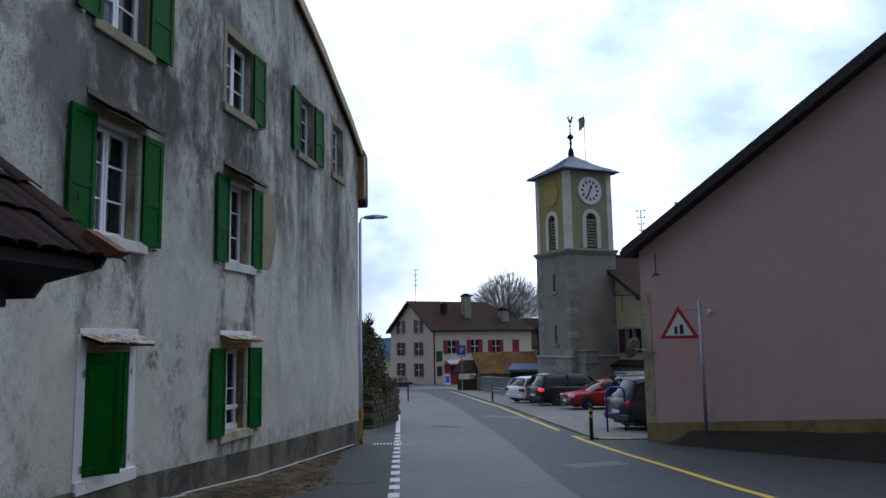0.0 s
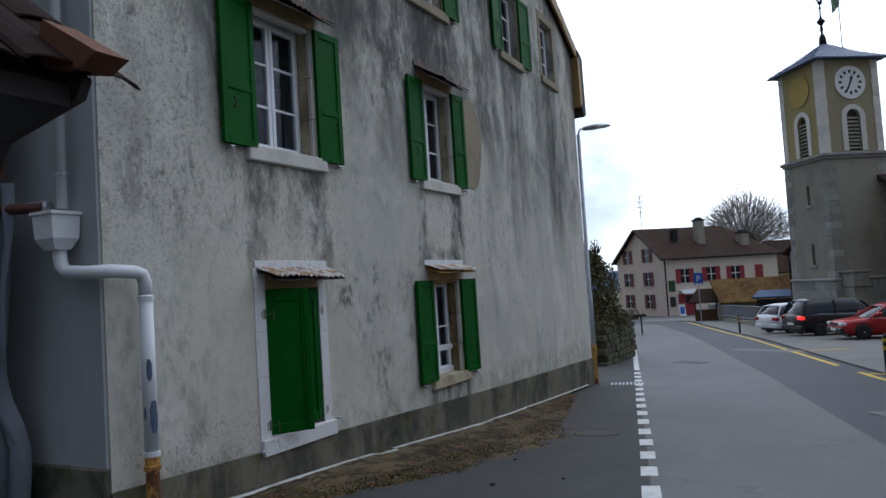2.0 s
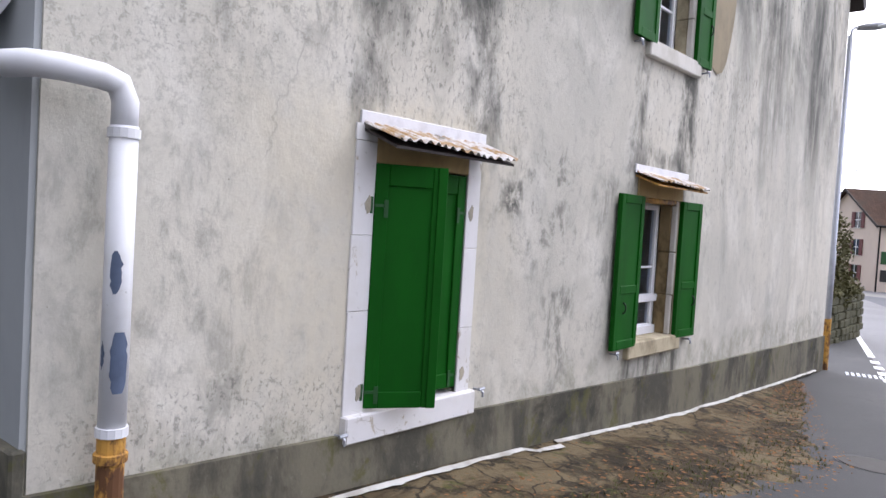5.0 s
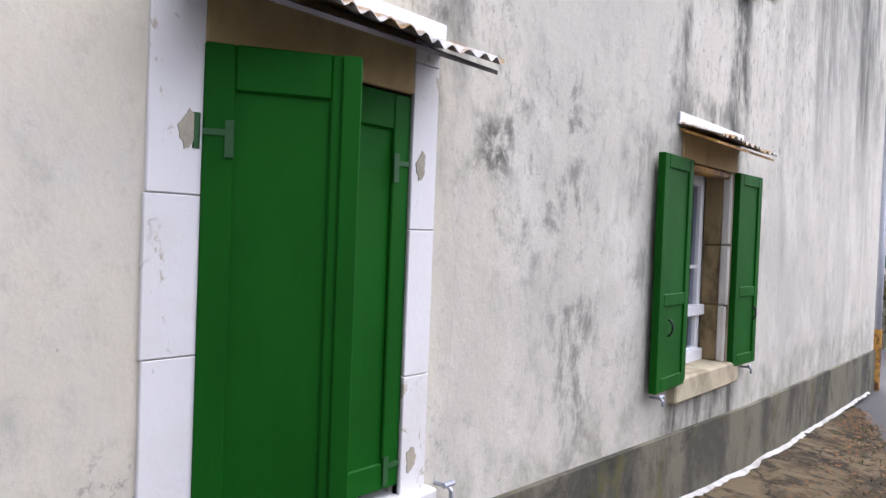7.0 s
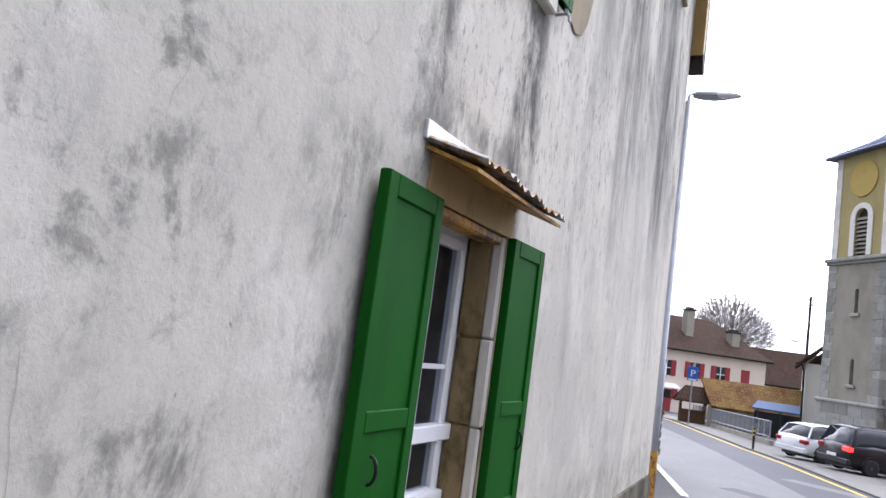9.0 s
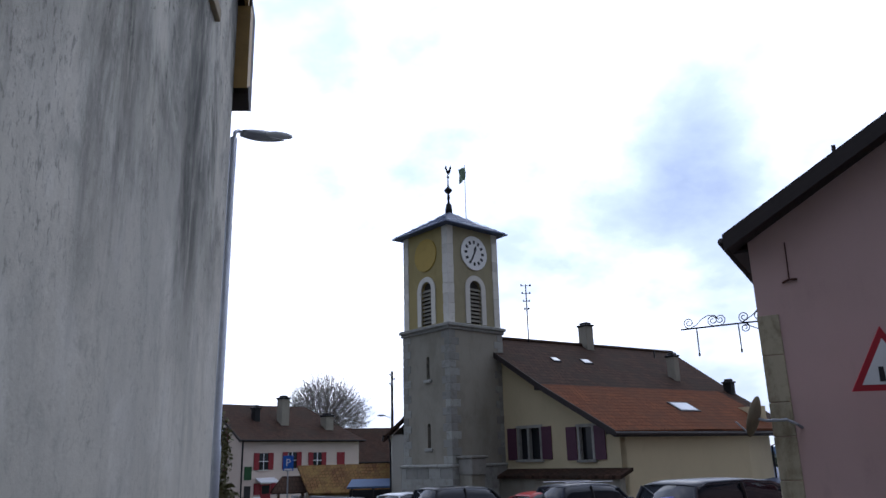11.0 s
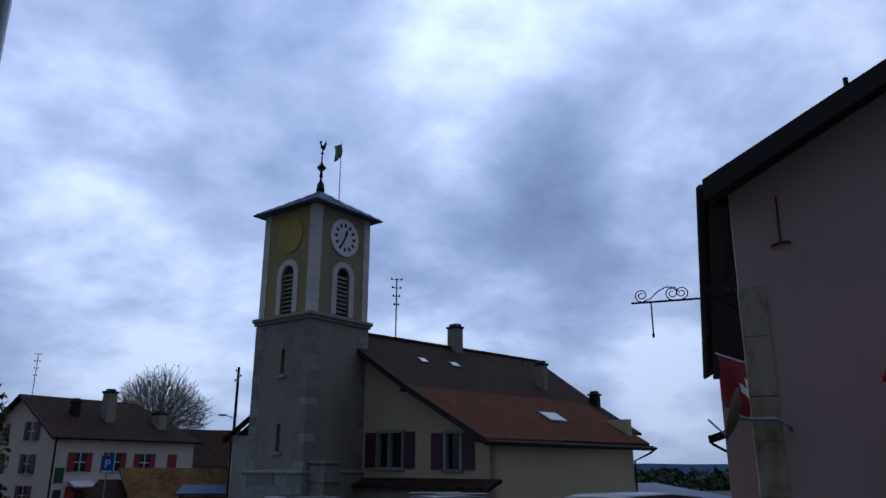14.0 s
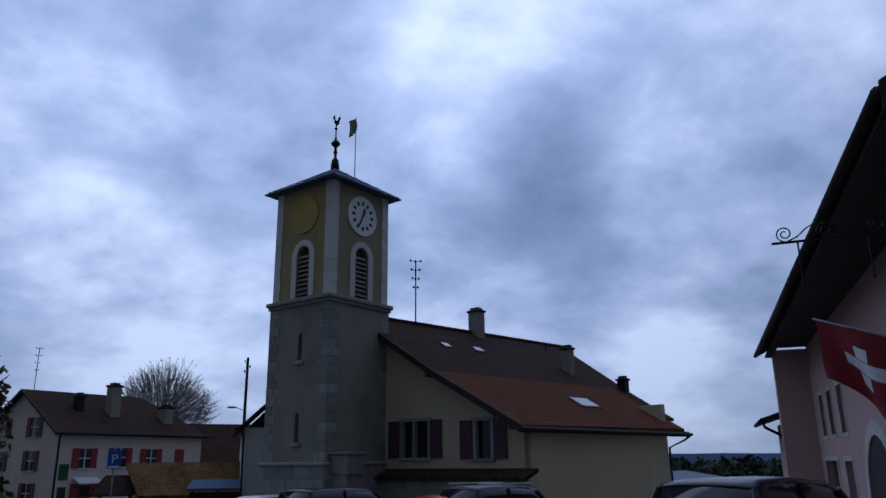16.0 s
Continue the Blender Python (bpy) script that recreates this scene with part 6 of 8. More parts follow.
for a, ln, wd in ((radians(18), 0.44, 0.085), (radians(207), 0.62, 0.06)):
    m_ = Matrix.Translation((0.06, -TB - 0.078, 11.10)) @ Matrix.Rotation(a, 4, "Y")
    part("clock_hand", prism(B(), [(-wd * 0.5, 0, -0.1), (wd * 0.5, 0, -0.1), (wd, 0, ln * 0.6), (0, 0, ln), (-wd, 0, ln * 0.6)], (0, 0.006, 0), m_), "black", clk)
part("disc", tube(B(), [(-TB - 0.002, -0.06, 11.08), (-TB - 0.05, -0.06, 11.08)], 0.86, 40), "disc", tower, "plain ochre disc")

# ---- church building beside the tower ----
CH = frame_at(0.51, 49.3, 28.0)
church = thing("parish_house", CH, "cream rendered building with wide brown and orange tiled roof", "house")
# local x along the ridge, local -y down the slope towards the road
rz = lambda w: 7.12 - 0.62 * w if w < 4.7 else 4.206 - 0.555 * (w - 4.7)
GX0, GX1, WW = 0.55, 1.68, 8.45
gx = lambda w: GX0 + (GX1 - GX0) * w / WW
wins = ((2.55, 4.0, 0.84, 2.28), (6.25, 7.05, 0.78, 2.18))
bm = B()
ws = sorted({-0.4, 0.0, 1.5, 4.7, WW, *[q for a, b, c, d in wins for q in (a, b)]})
for a, b in zip(ws, ws[1:]):
    cut = [w for w in wins if w[0] <= a + 1e-6 and w[1] >= b - 1e-6]
    if cut:
        _, _, c, d = cut[0]
        parts_ = (((-2.6, -2.6), (c, c)), ((d, d), (rz(a) - 0.12, rz(b) - 0.12)))
    else:
        parts_ = (((-2.6, -2.6), (rz(max(a, 0)) - 0.12, rz(b) - 0.12)),)
    for (z0a, z0b), (z1a, z1b) in parts_:
        prism(bm, [(gx(a), -a, z0a), (gx(b), -b, z0b), (gx(b), -b, z1b), (gx(a), -a, z1a)], (0.35, 0, 0))
bmesh.ops.remove_doubles(bm, verts=bm.verts, dist=0.002)
part("gable_wall", bm, "cream", church, "cream render")
part("side_wall", prism(B(), [(GX1, -WW, -2.8), (10.4, -WW, -2.8), (10.4, -WW, rz(WW) - 0.1), (GX1, -WW, rz(WW) - 0.1)], (0, 0.35, 0)), "cream", church)
part("end_wall", prism(B(), [(10.4, -WW, -2.8), (12.9, -WW + 0.5, -2.8), (12.9, -WW + 0.5, rz(WW)), (10.4, -WW, rz(WW) - 0.1)], (0, 0.35, 0)), "cream", church)
part("far_wall", box(B(), 12.6, 12.9, -WW + 0.5, 0.4, -2.8, 3.2), "cream", church)
# unseen filling block, coloured like the dark rooms
part("inner_mass", box(B(), 2.4, 12.4, -WW + 0.8, 0.2, -2.6, 1.8), "room", church)


def roof_piece(name, pts, mat, label=""):
    return part(name, prism(B(), [(x, -w, z) for x, w, z in pts], (0, 0, -0.13)), mat, church, label)


roof_piece("roof_upper", [(0.05, -0.02, 7.13), (15.7, -0.02, 7.13), (15.0, 4.7, rz(4.7)), (0.6, 4.7, rz(4.7))], "tile_brown", "old brown clay tiles")
roof_piece("roof_lower", [(0.6, 4.7, rz(4.7) + 0.02), (13.6, 4.7, rz(4.7) + 0.02), (13.4, WW + 0.15, rz(WW + 0.15)), (1.05, WW + 0.35, rz(WW + 0.35))], "tile_orange", "newer orange clay tiles")
roof_piece("roof_corner", [(13.4, 4.72, rz(4.7) - 0.03), (15.0, 4.72, rz(4.7) - 0.03), (14.9, 7.3, 2.62), (13.4, 7.3, 2.62)], "tile_brown")
part("roof_back", prism(B(), [(0.05, 0.02, 7.12), (15.7, 0.02, 7.12), (15.7, 7.0, 2.8), (0.05, 7.0, 2.8)], (0, 0, -0.13)), "tile_brown", church)
bm = tube(B(), [(0.05, 0, 7.14), (15.7, 0, 7.14)], 0.11, 8)
part("ridge_tiles", bm, "tile_brown", church)
bm = B()
for (wa, wb) in ((0.0, 4.7), (4.7, WW + 0.35)):
    xa, xb = (0.03, 0.57) if wa == 0 else (0.57, 1.03)
    prism(bm, [(xa, -wa, rz(wa) - 0.26), (xb, -wb, rz(wb) - 0.26), (xb, -wb, rz(wb) + 0.03), (xa, -wa, rz(wa) + 0.03)], (0.05, 0, 0))
part("bargeboard", bm, "darkwood", church, "dark bargeboard")
part("verge_soffit", prism(B(), [(0.1, 0, 6.95), (0.62, -4.7, rz(4.7) - 0.17), (1.1, -WW - 0.3, rz(WW + 0.3) - 0.17), (1.7, -WW - 0.3, rz(WW + 0.3) - 0.17), (1.2, -4.7, rz(4.7) - 0.17), (0.6, 0, 6.95)], (0, 0, -0.02)), "darkwood", church)
part("eave_board", box(B(), 1.05, 13.4, -WW - 0.38, -WW - 0.30, rz(WW + 0.35) - 0.26, rz(WW + 0.35) - 0.02), "darkwood", church)
part("gutter", tube(B(), [(1.0, -WW - 0.45, rz(WW + 0.4) - 0.1), (13.5, -WW - 0.45, rz(WW + 0.4) - 0.12)], 0.07, 8), "darkwood", church)
part("gutter_downpipe", tube(B(), [(13.4, -WW - 0.45, 1.75), (13.3, -WW - 0.2, 1.55), (12.95, -WW + 0.45, 1.2), (12.95, -WW + 0.45, -2.6)], 0.05, 8), "iron", church)
for wc in (1.1, 4.4, 8.3):
    x = gx(wc)
    part("purlin_end", box(B(), x - 0.55, x, -wc - 0.09, -wc + 0.09, rz(wc) - 0.42, rz(wc) - 0.2), "darkwood", church)
for a, b, c, d in wins:
    xa, xb = gx(a), gx(b)
    wn_ = part("window_frame", prism(B(), [(xa + 0.2, -a, c), (xb + 0.2, -b, c), (xb + 0.2, -b, d), (xa + 0.2, -a, d)], (0.04, 0, 0)), "darkglass", church, "dark window glass")
    mids = (a, b) if b - a < 1 else (a, (a + b) / 2 - 0.06, b)
    for q in mids:
        ww_ = 0.09 if q != mids[1] or len(mids) == 2 else 0.14
        part("stone_post", box(B(), gx(q) - 0.03, gx(q) + 0.15, -q - 0.07, -q + 0.07, c - 0.02, d + 0.02), "quoin", wn_)
    part("stone_lintel", prism(B(), [(xa - 0.03, -a + 0.14, d), (xb - 0.03, -b - 0.14, d), (xb - 0.03, -b - 0.14, d + 0.13), (xa - 0.03, -a + 0.14, d + 0.13)], (0.15, 0, 0)), "quoin", wn_)
    part("sill", prism(B(), [(xa - 0.09, -a + 0.14, c - 0.12), (xb - 0.09, -b - 0.14, c - 0.12), (xb - 0.09, -b - 0.14, c), (xa - 0.09, -a + 0.14, c)], (0.2, 0, 0)), "quoin", wn_)
    for q, s in ((a, -1), (b, 1)):
        e0, e1 = q + s * 0.10, q + s * 0.68
        part("shutter", prism(B(), [(gx(e0) - 0.06, -e0, c - 0.02), (gx(e1) - 0.06, -e1, c - 0.02), (gx(e1) - 0.06, -e1, d + 0.03), (gx(e0) - 0.06, -e0, d + 0.03)], (0.045, 0, 0)), "plumshut", wn_, "plum painted shutter")
part("pent_roof", prism(B(), [(gx(1.6) - 0.75, -1.6, 0.12), (gx(9.0) - 0.75, -9.0, 0.12), (gx(9.0), -9.0, 0.42), (gx(1.6), -1.6, 0.42)], (0, 0, -0.14)), "tile_brown", church, "mossy pent roof along the wall foot")
part("pent_wall", prism(B(), [(gx(1.6) - 0.6, -1.6, -2.6), (gx(8.8) - 0.6, -8.8, -2.6), (gx(8.8) - 0.6, -8.8, 0.05), (gx(1.6) - 0.6, -1.6, 0.05)], (0.3, 0, 0)), "towerwall", church, "grey lower wall")


def chimney(parent, x, w, zt, sx=0.32, sy=0.42, cap="iron", mat="towerwall"):
    zb = rz(w) - 0.3
    ch_ = part("chimney", box(B(), x - sx, x + sx, -w - sy, -w + sy, zb, zt - 0.25, None, 0.02), mat, parent, "rendered chimney")
    part("chimney_cap", box(B(), x - sx - 0.06, x + sx + 0.06, -w - sy - 0.06, -w + sy + 0.06, zt - 0.25, zt - 0.14, None, 0.02), cap, ch_)
    part("chimney_pot", box(B(), x - sx * 0.8, x + sx * 0.8, -w - sy * 0.8, -w + sy * 0.8, zt - 0.14, zt, None, 0.03), cap, ch_)


chimney(church, 8.2, 0.15, 8.45, 0.28, 0.34)
chimney(church, 11.6, 3.4, 6.45, 0.2, 0.27, "iron")
chimney(church, 14.6, 4.7, 4.95, 0.2, 0.25, "iron", "iron")
for x, w, sx, sy in ((8.2, 6.65, 0.75, 0.42), (6.2, 2.1, 0.32, 0.22), (4.0, 2.1, 0.25, 0.2)):
    sl = 0.58 if w > 4.7 else 0.62
    pts = [(x - sx, -w - sy, rz(w) - sl * sy + 0.06), (x + sx, -w - sy, rz(w) - sl * sy + 0.06), (x + sx, -w + sy, rz(w) + sl * sy + 0.06), (x - sx, -w + sy, rz(w) + sl * sy + 0.06)]
    sk = part("skylight", prism(B(), pts, (0, 0, -0.09)), "iron", church, "roof window frame")
    pts = [(x + (px - x) * 0.82, -w + (py + w) * 0.78, rz(w) + (pz - 0.06 - rz(w)) * 0.78 + 0.075) for px, py, pz in pts]
    # the reflected sky is painted as the pane's pale lens colour
    part("skylight_pane", prism(B(), pts, (0, 0, -0.01)), "headlens", sk, "pale pane with the sky's reflection in its colour")
bm = B()
tube(bm, [(12.9, -1.0, 6.3), (12.9, -1.0, 6.95)], 0.04, 6)
part("vent_pipe", bm, "iron", church)


def aerial(x, y, z, h, label="thin roof aerial mast with insulators"):
    a = thing("aerial_mast", pose(x, y, z), label, "aerial")
    part("mast", tube(B(), [(0, 0, -0.4), (0, 0, h)], 0.035, 6), "iron", a)
    for k in range(4):
        zz_ = h * (0.98 - 0.14 * k)
        part("crossbar", tube(B(), [(-0.28 + 0.05 * k, 0, zz_), (0.28 - 0.05 * k, 0, zz_)], 0.018, 5), "iron", a)
        for s in (-1, 1):
            part("insulator", lathe(B(), [(0.02, -0.05), (0.05, -0.02), (0.05, 0.04), (0.02, 0.07)], 8, (s * (0.26 - 0.05 * k), 0, zz_ + 0.02)), "iron", a)
    return a


aerial(4.0, 51.0, 7.1, 3.2)

# stacked stone trough at the tower's foot
bm = box(B(), -0.45, 0.45, -0.5, 0.5, 0.0, 0.75, None, 0.04)
tr_ = thing("stone_chimney_stub", TW @ pose(-1.1, -2.35, 0.22), "weathered layered stone block on the low roof", "stone block")
part("block", bm, "hay", tr_)
part("slab", box(B(), -0.52, 0.52, -0.56, 0.56, 0.75, 0.86, None, 0.02), "hay", tr_)
part("stub_support", box(B(), -0.4, 0.4, -0.4, 0.5, -2.4, 0.0), "towerwall", tr_)


# ---- far houses ----
def far_house(name, m, w, d, ze, zr_, zb, wall, roofmat, label, windows=(), shut="redshut", hip=True):
    """A two-slope house: local x along the front, y to the back; ridge along x."""
    h = thing(name, m, label, "house")
    o = 0.45
    bm = box(B(), 0, w, 0, d, zb, ze)
    prism(bm, [(0, 0, ze), (0, d, ze), (0, d / 2, zr_ - 0.15)], (0.3, 0, 0))
    part("wall", bm, wall, h)
    hx = d * 0.28 if hip else -o
    A, Bv = (-o, -o, ze - 0.05), (w + o, -o, ze - 0.05)
    Cc, Dd = (w + o, d + o, ze - 0.05), (-o, d + o, ze - 0.05)
    R1, R2 = (-o, d / 2, zr_), (w - hx if hip else w + o, d / 2, zr_)
    for nm, pts in (("roof_front", [A, Bv, R2, R1]), ("roof_back", [Cc, Dd, R1, R2])) + ((("roof_hip", [Bv, Cc, R2]),) if hip else ()):
        part(nm, prism(B(), pts, (0, 0, -0.16)), roofmat, h)
    part("gutter", tube(B(), [(-o, -o - 0.05, ze - 0.08), (w + o, -o - 0.05, ze - 0.08)], 0.07, 6), "iron", h)
    part("bargeboard", prism(B(), [(-o - 0.02, -o, ze - 0.28), (-o - 0.02, d / 2, zr_ - 0.22), (-o - 0.02, d / 2, zr_ + 0.02), (-o - 0.02, -o, ze - 0.02)], (0.06, 0, 0)), "darkwood", h)
    part("bargeboard", prism(B(), [(-o - 0.02, d + o, ze - 0.28), (-o - 0.02, d / 2, zr_ - 0.22), (-o - 0.02, d / 2, zr_ + 0.02), (-o - 0.02, d + o, ze - 0.02)], (0.06, 0, 0)), "darkwood", h)
    for side, a, b, c, e, mode in windows:
        mt = shut if side == "f" else "maroon"

        def bx(p, q, r, s, t, u):
            """A box on the front (f) or on the left gable (g)."""
            return box(B(), p, q, t, u, r, s) if side == "f" else box(B(), t, u, p, q, r, s)
        win = part("window", bx(a, b, c, e, -0.02, 0.05), "darkglass" if mode != "closed" else mt, h, "")
        if mode != "closed":
            mid_ = (a + b) / 2
            part("window_bar", bx(mid_ - 0.035, mid_ + 0.035, c, e, -0.04, -0.02), "white", win)
            part("window_bar", bx(a, b, c + (e - c) * 0.5 - 0.03, c + (e - c) * 0.5 + 0.03, -0.035, -0.022), "white", win)
            for q, s in ((a, -1), (b, 1)):
                e0, e1 = sorted((q, q + s * 0.52))
                part("shutter", bx(e0, e1, c - 0.02, e + 0.02, -0.07, -0.02), mt, win, "red painted shutter")
        part("sill", bx(a - 0.08, b + 0.08, c - 0.1, c, -0.1, 0.0), "stone", win)
    return h


PK = frame_at(-15.9, 77.6, 41.5)
fw = [("f", 1.75, 2.7, 0.46, 1.85, "o"), ("f", 4.7, 5.7, 0.50, 1.90, "o"), ("f", 7.5, 8.5, 0.45, 1.85, "o"), ("f", 10.3, 11.25, 0.4, 1.85, "closed")]
fw += [("g", a, b, c, c + 1.4, "o") for a, b in ((2.7, 3.7), (6.9, 7.9)) for c in (2.75, 0.3, -2.0)]
hotel = far_house("village_house", PK, 13.0, 10.0, 3.0, 6.35, -3.6, "palepink", "tile_brown", "pale pink village house with red shutters and brown hipped roof", fw)
for x, y_, zt, s in ((2.9, 2.6, 6.1, 0.3), (5.6, 2.2, 7.05, 0.42), (10.3, 1.6, 5.5, 0.45)):
    c = part("chimney", box(B(), x - s, x + s, y_ - s, y_ + s, 3.2, zt - 0.3, None, 0.03), "towerwall" if s > 0.3 else "iron", hotel)
    part("chimney_cap", box(B(), x - s - 0.08, x + s + 0.08, y_ - s - 0.08, y_ + s + 0.08, zt - 0.3, zt - 0.12, None, 0.03), "iron", c)
    part("chimney_cowl", box(B(), x - s * 0.7, x + s * 0.7, y_ - s * 0.7, y_ + s * 0.7, zt - 0.12, zt + 0.06, None, 0.03), "iron", c)
part("corner_downpipe", tube(B(), [(0.06, -0.08, 2.8), (0.06, -0.08, -3.2)], 0.07, 8), "iron", hotel, "dark corner downpipe")
dr = part("door", box(B(), 2.0, 3.0, -0.06, 0.04, -2.75, -0.75), "redshut", hotel, "red painted entrance door")
part("door_panel", box(B(), 2.12, 2.88, -0.075, -0.05, -1.55, -0.85), "darkglass", dr)
part("door_shutter", box(B(), 1.35, 1.95, -0.07, -0.01, -1.6, -0.65), "redshut", hotel)
part("door_shutter", box(B(), 3.05, 3.6, -0.07, -0.01, -1.6, -0.65), "redshut", hotel)
part("door_canopy", prism(B(), [(1.5, -0.8, -0.55), (3.4, -0.8, -0.55), (3.4, 0, -0.2), (1.5, 0, -0.2)], (0, 0, -0.1)), "white", hotel, "white door canopy")
part("notice_board", box(B(), 0.35, 1.05, -0.06, 0.0, -0.35, 0.75), "irongreen", hotel, "dark green notice board")
part("menu_case", box(B(), 0.4, 1.0, -0.06, 0.0, -1.85, -0.85), "black", hotel, "black menu case")
ab = thing("pavement_sign", PK @ pose(1.0, -1.2, ground_z(78)), "small white folding board on the forecourt", "sign board")
part("board", prism(B(), [(-0.35, 0.0, 0), (0.35, 0.0, 0), (0.35, 0.15, 1.05), (-0.35, 0.15, 1.05)], (0, 0.03, 0)), "signwhite", ab)
part("board_panel", prism(B(), [(-0.25, -0.006 + 0.03, 0.2), (0.25, -0.006 + 0.03, 0.2), (0.25, 0.118, 0.9), (-0.25, 0.118, 0.9)], (0, 0.004, 0)), "signblue", ab)
aerial(-20.6, 90.0, 6.2, 4.6)

far_house("brown_roofed_house", frame_at(-40.0, 66.0, 12.0), 17, 9, 1.6, 4.6, -3.4, "cream", "tile_brown", "distant cream house with brown tiled roof", [("f", 3, 4, -1.2, 0.2, "o"), ("f", 12, 13, -1.2, 0.2, "o")], "maroon", False)
far_house("olive_house", frame_at(-7.5, 96.0, 8.0), 9.0, 9.0, 0.9, 4.7, -3.6, "cream", "tile_brown", "distant yellow house with mossy brown roof", [("f", 4.6, 5.5, -0.8, 0.5, "o")], "maroon", False)
white_house = far_house("white_gable_house", frame_at(-3.45, 66.0, -90.0), 9.0, 11.0, 2.45, 8.0, -3.0, "whitewall", "tile_brown", "white gabled house partly hidden behind the tower", (), "maroon", False)
part("corner_downpipe", tube(B(), [(9.12, -0.25, 2.4), (9.1, -0.1, 2.0), (9.1, -0.06, -2.5)], 0.06, 8), "iron", white_house)

# low outbuilding with lichen-covered tiles, canopy and railing
OB = frame_at(-9.6, 61.5, -6.0)
outb = thing("outbuilding", OB, "low stone outbuilding with lichen-covered ochre tiles", "outbuilding")
part("wall", box(B(), 0.6, 7.6, 0.4, 5.0, -3.0, -0.9), "towerwall", outb)
bm = prism(B(), [(0.9, 0.0, -0.95), (7.9, 0.0, -0.95), (7.9, 2.8, 0.78), (-0.5, 2.8, 0.78)], (0, 0, -0.15))
part("roof_front", bm, "tile_lichen", outb, "ochre lichen-covered tiles")
part("roof_back", prism(B(), [(-0.5, 2.82, 0.78), (7.9, 2.82, 0.78), (7.9, 5.6, -0.95), (0.9, 5.6, -0.95)], (0, 0, -0.15)), "tile_lichen", outb)
part("roof_hip", prism(B(), [(-0.5, 2.81, 0.77), (0.9, 5.6, -0.96), (0.9, 0.0, -0.96)], (0, 0, -0.14)), "tile_lichen", outb)
cnp = thing("metal_canopy", frame_at(-6.0, 58.8, -6.0), "blue-grey metal canopy on dark posts", "canopy")
part("canopy_roof", prism(B(), [(-0.2, 0.0, -0.55), (2.9, 0.0, -0.55), (2.9, 2.2, -0.15), (-0.2, 2.2, -0.15)], (0, 0, -0.1)), "bluesheet", cnp)
for x in (0.1, 1.4, 3.0):
    part("post", box(B(), x - 0.05, x + 0.05, 0.1, 0.2, -3.2, -0.6), "iron", cnp)
part("back_panel", box(B(), -0.3, 3.1, 1.9, 2.0, -3.0, -0.8), "darkglass", cnp)
rail = thing("railing", Matrix(), "dark metal railing on a low concrete wall", "railing")
p0, p1 = Vector((-10.4, 67.0, 0)), Vector((-5.0, 50.6, 0))
n = 18
for i in range(n + 1):
    p = p0.lerp(p1, i / n)
    z = ground_z(p.y)
    part("post", box(B(), p.x - 0.03, p.x + 0.03, p.y - 0.03, p.y + 0.03, z + 0.2, z + 1.25), "galv", rail)
    if i < n:
        q = p0.lerp(p1, (i + 1) / n)
        zq = ground_z(q.y)
        for hh in (0.45, 1.22):
            part("rail_bar", tube(B(), [(p.x, p.y, z + hh), (q.x, q.y, zq + hh)], 0.025, 6), "galv", rail)
        for k in range(1, 6):
            s = p.lerp(q, k / 6)
            zs = ground_z(s.y)
            part("baluster", tube(B(), [(s.x, s.y, zs + 0.45), (s.x, s.y, zs + 1.22)], 0.012, 4), "galv", rail)
part("low_wall", prism(B(), [(p0.x, p0.y, ground_z(p0.y) - 0.2), (p1.x, p1.y, ground_z(p1.y) - 0.2), (p1.x, p1.y, ground_z(p1.y) + 0.25), (p0.x, p0.y, ground_z(p0.y) + 0.25)], (0.2, 0.06, 0)), "towerwall", rail)
ksk = thing("garden_kiosk", frame_at(-10.9, 63.0, 10.0, ground_z(63.0)), "small wooden stand with a shingled grey roof", "kiosk")
for x, y_ in ((0.1, 0.1), (1.7, 0.1), (0.1, 1.3), (1.7, 1.3)):
    part("post", box(B(), x - 0.06, x + 0.06, y_ - 0.06, y_ + 0.06, 0, 1.6), "wood_old", ksk)
part("counter", box(B(), 0.05, 1.75, 0.05, 0.2, 0.0, 0.9), "wood_old", ksk)
part("kiosk_roof", prism(B(), [(-0.4, -0.4, 1.5), (2.2, -0.4, 1.5), (1.6, 0.7, 2.5), (0.3, 0.7, 2.5)], (0, 0, -0.1)), "tile_brown", ksk)
part("kiosk_roof", prism(B(), [(-0.4, 1.8, 1.5), (2.2, 1.8, 1.5), (1.6, 0.7, 2.5), (0.3, 0.7, 2.5)], (0, 0, -0.1)), "tile_brown", ksk)
ps = thing("parking_sign", pose(-9.85, 59.4, ground_z(59.4), 0, 0, 10), "blue parking sign with white letter on a grey pole", "road sign")
part("post", tube(B(), [(0, 0, 0), (0, 0, 3.85)], 0.04, 8), "galv", ps)
pl_ = part("sign_plate", box(B(), -0.32, 0.32, -0.07, -0.05, 2.80, 3.70, None, 0.01), "signblue", ps, "blue plate")
cu = bpy.data.curves.new("letter", "FONT")
cu.body, cu.size, cu.extrude, cu.align_x = "P", 0.62, 0.004, "CENTER"
tmp = bpy.data.objects.new("letter", cu)
dg_ = bpy.context.evaluated_depsgraph_get()
me_ = bpy.data.meshes.new_from_object(tmp)
bpy.data.objects.remove(tmp)
me_.transform(pose(0, -0.078, 3.07, 90, 0, 0))
me_.materials.append(M["signwhite"])
lt = new("letter", me_)
lt.parent = pl_
part("plate_bar", box(B(), -0.25, 0.25, -0.078, -0.07, 2.82, 2.92), "signwhite", pl_)
shed = thing("low_shed", frame_at(15.6, 45.5, 25.0, ground_z(46)), "low shed with grey corrugated roof beyond the church", "shed")
part("wall", box(B(), 0, 7, 0, 5, -1.0, 1.2), "towerwall", shed)
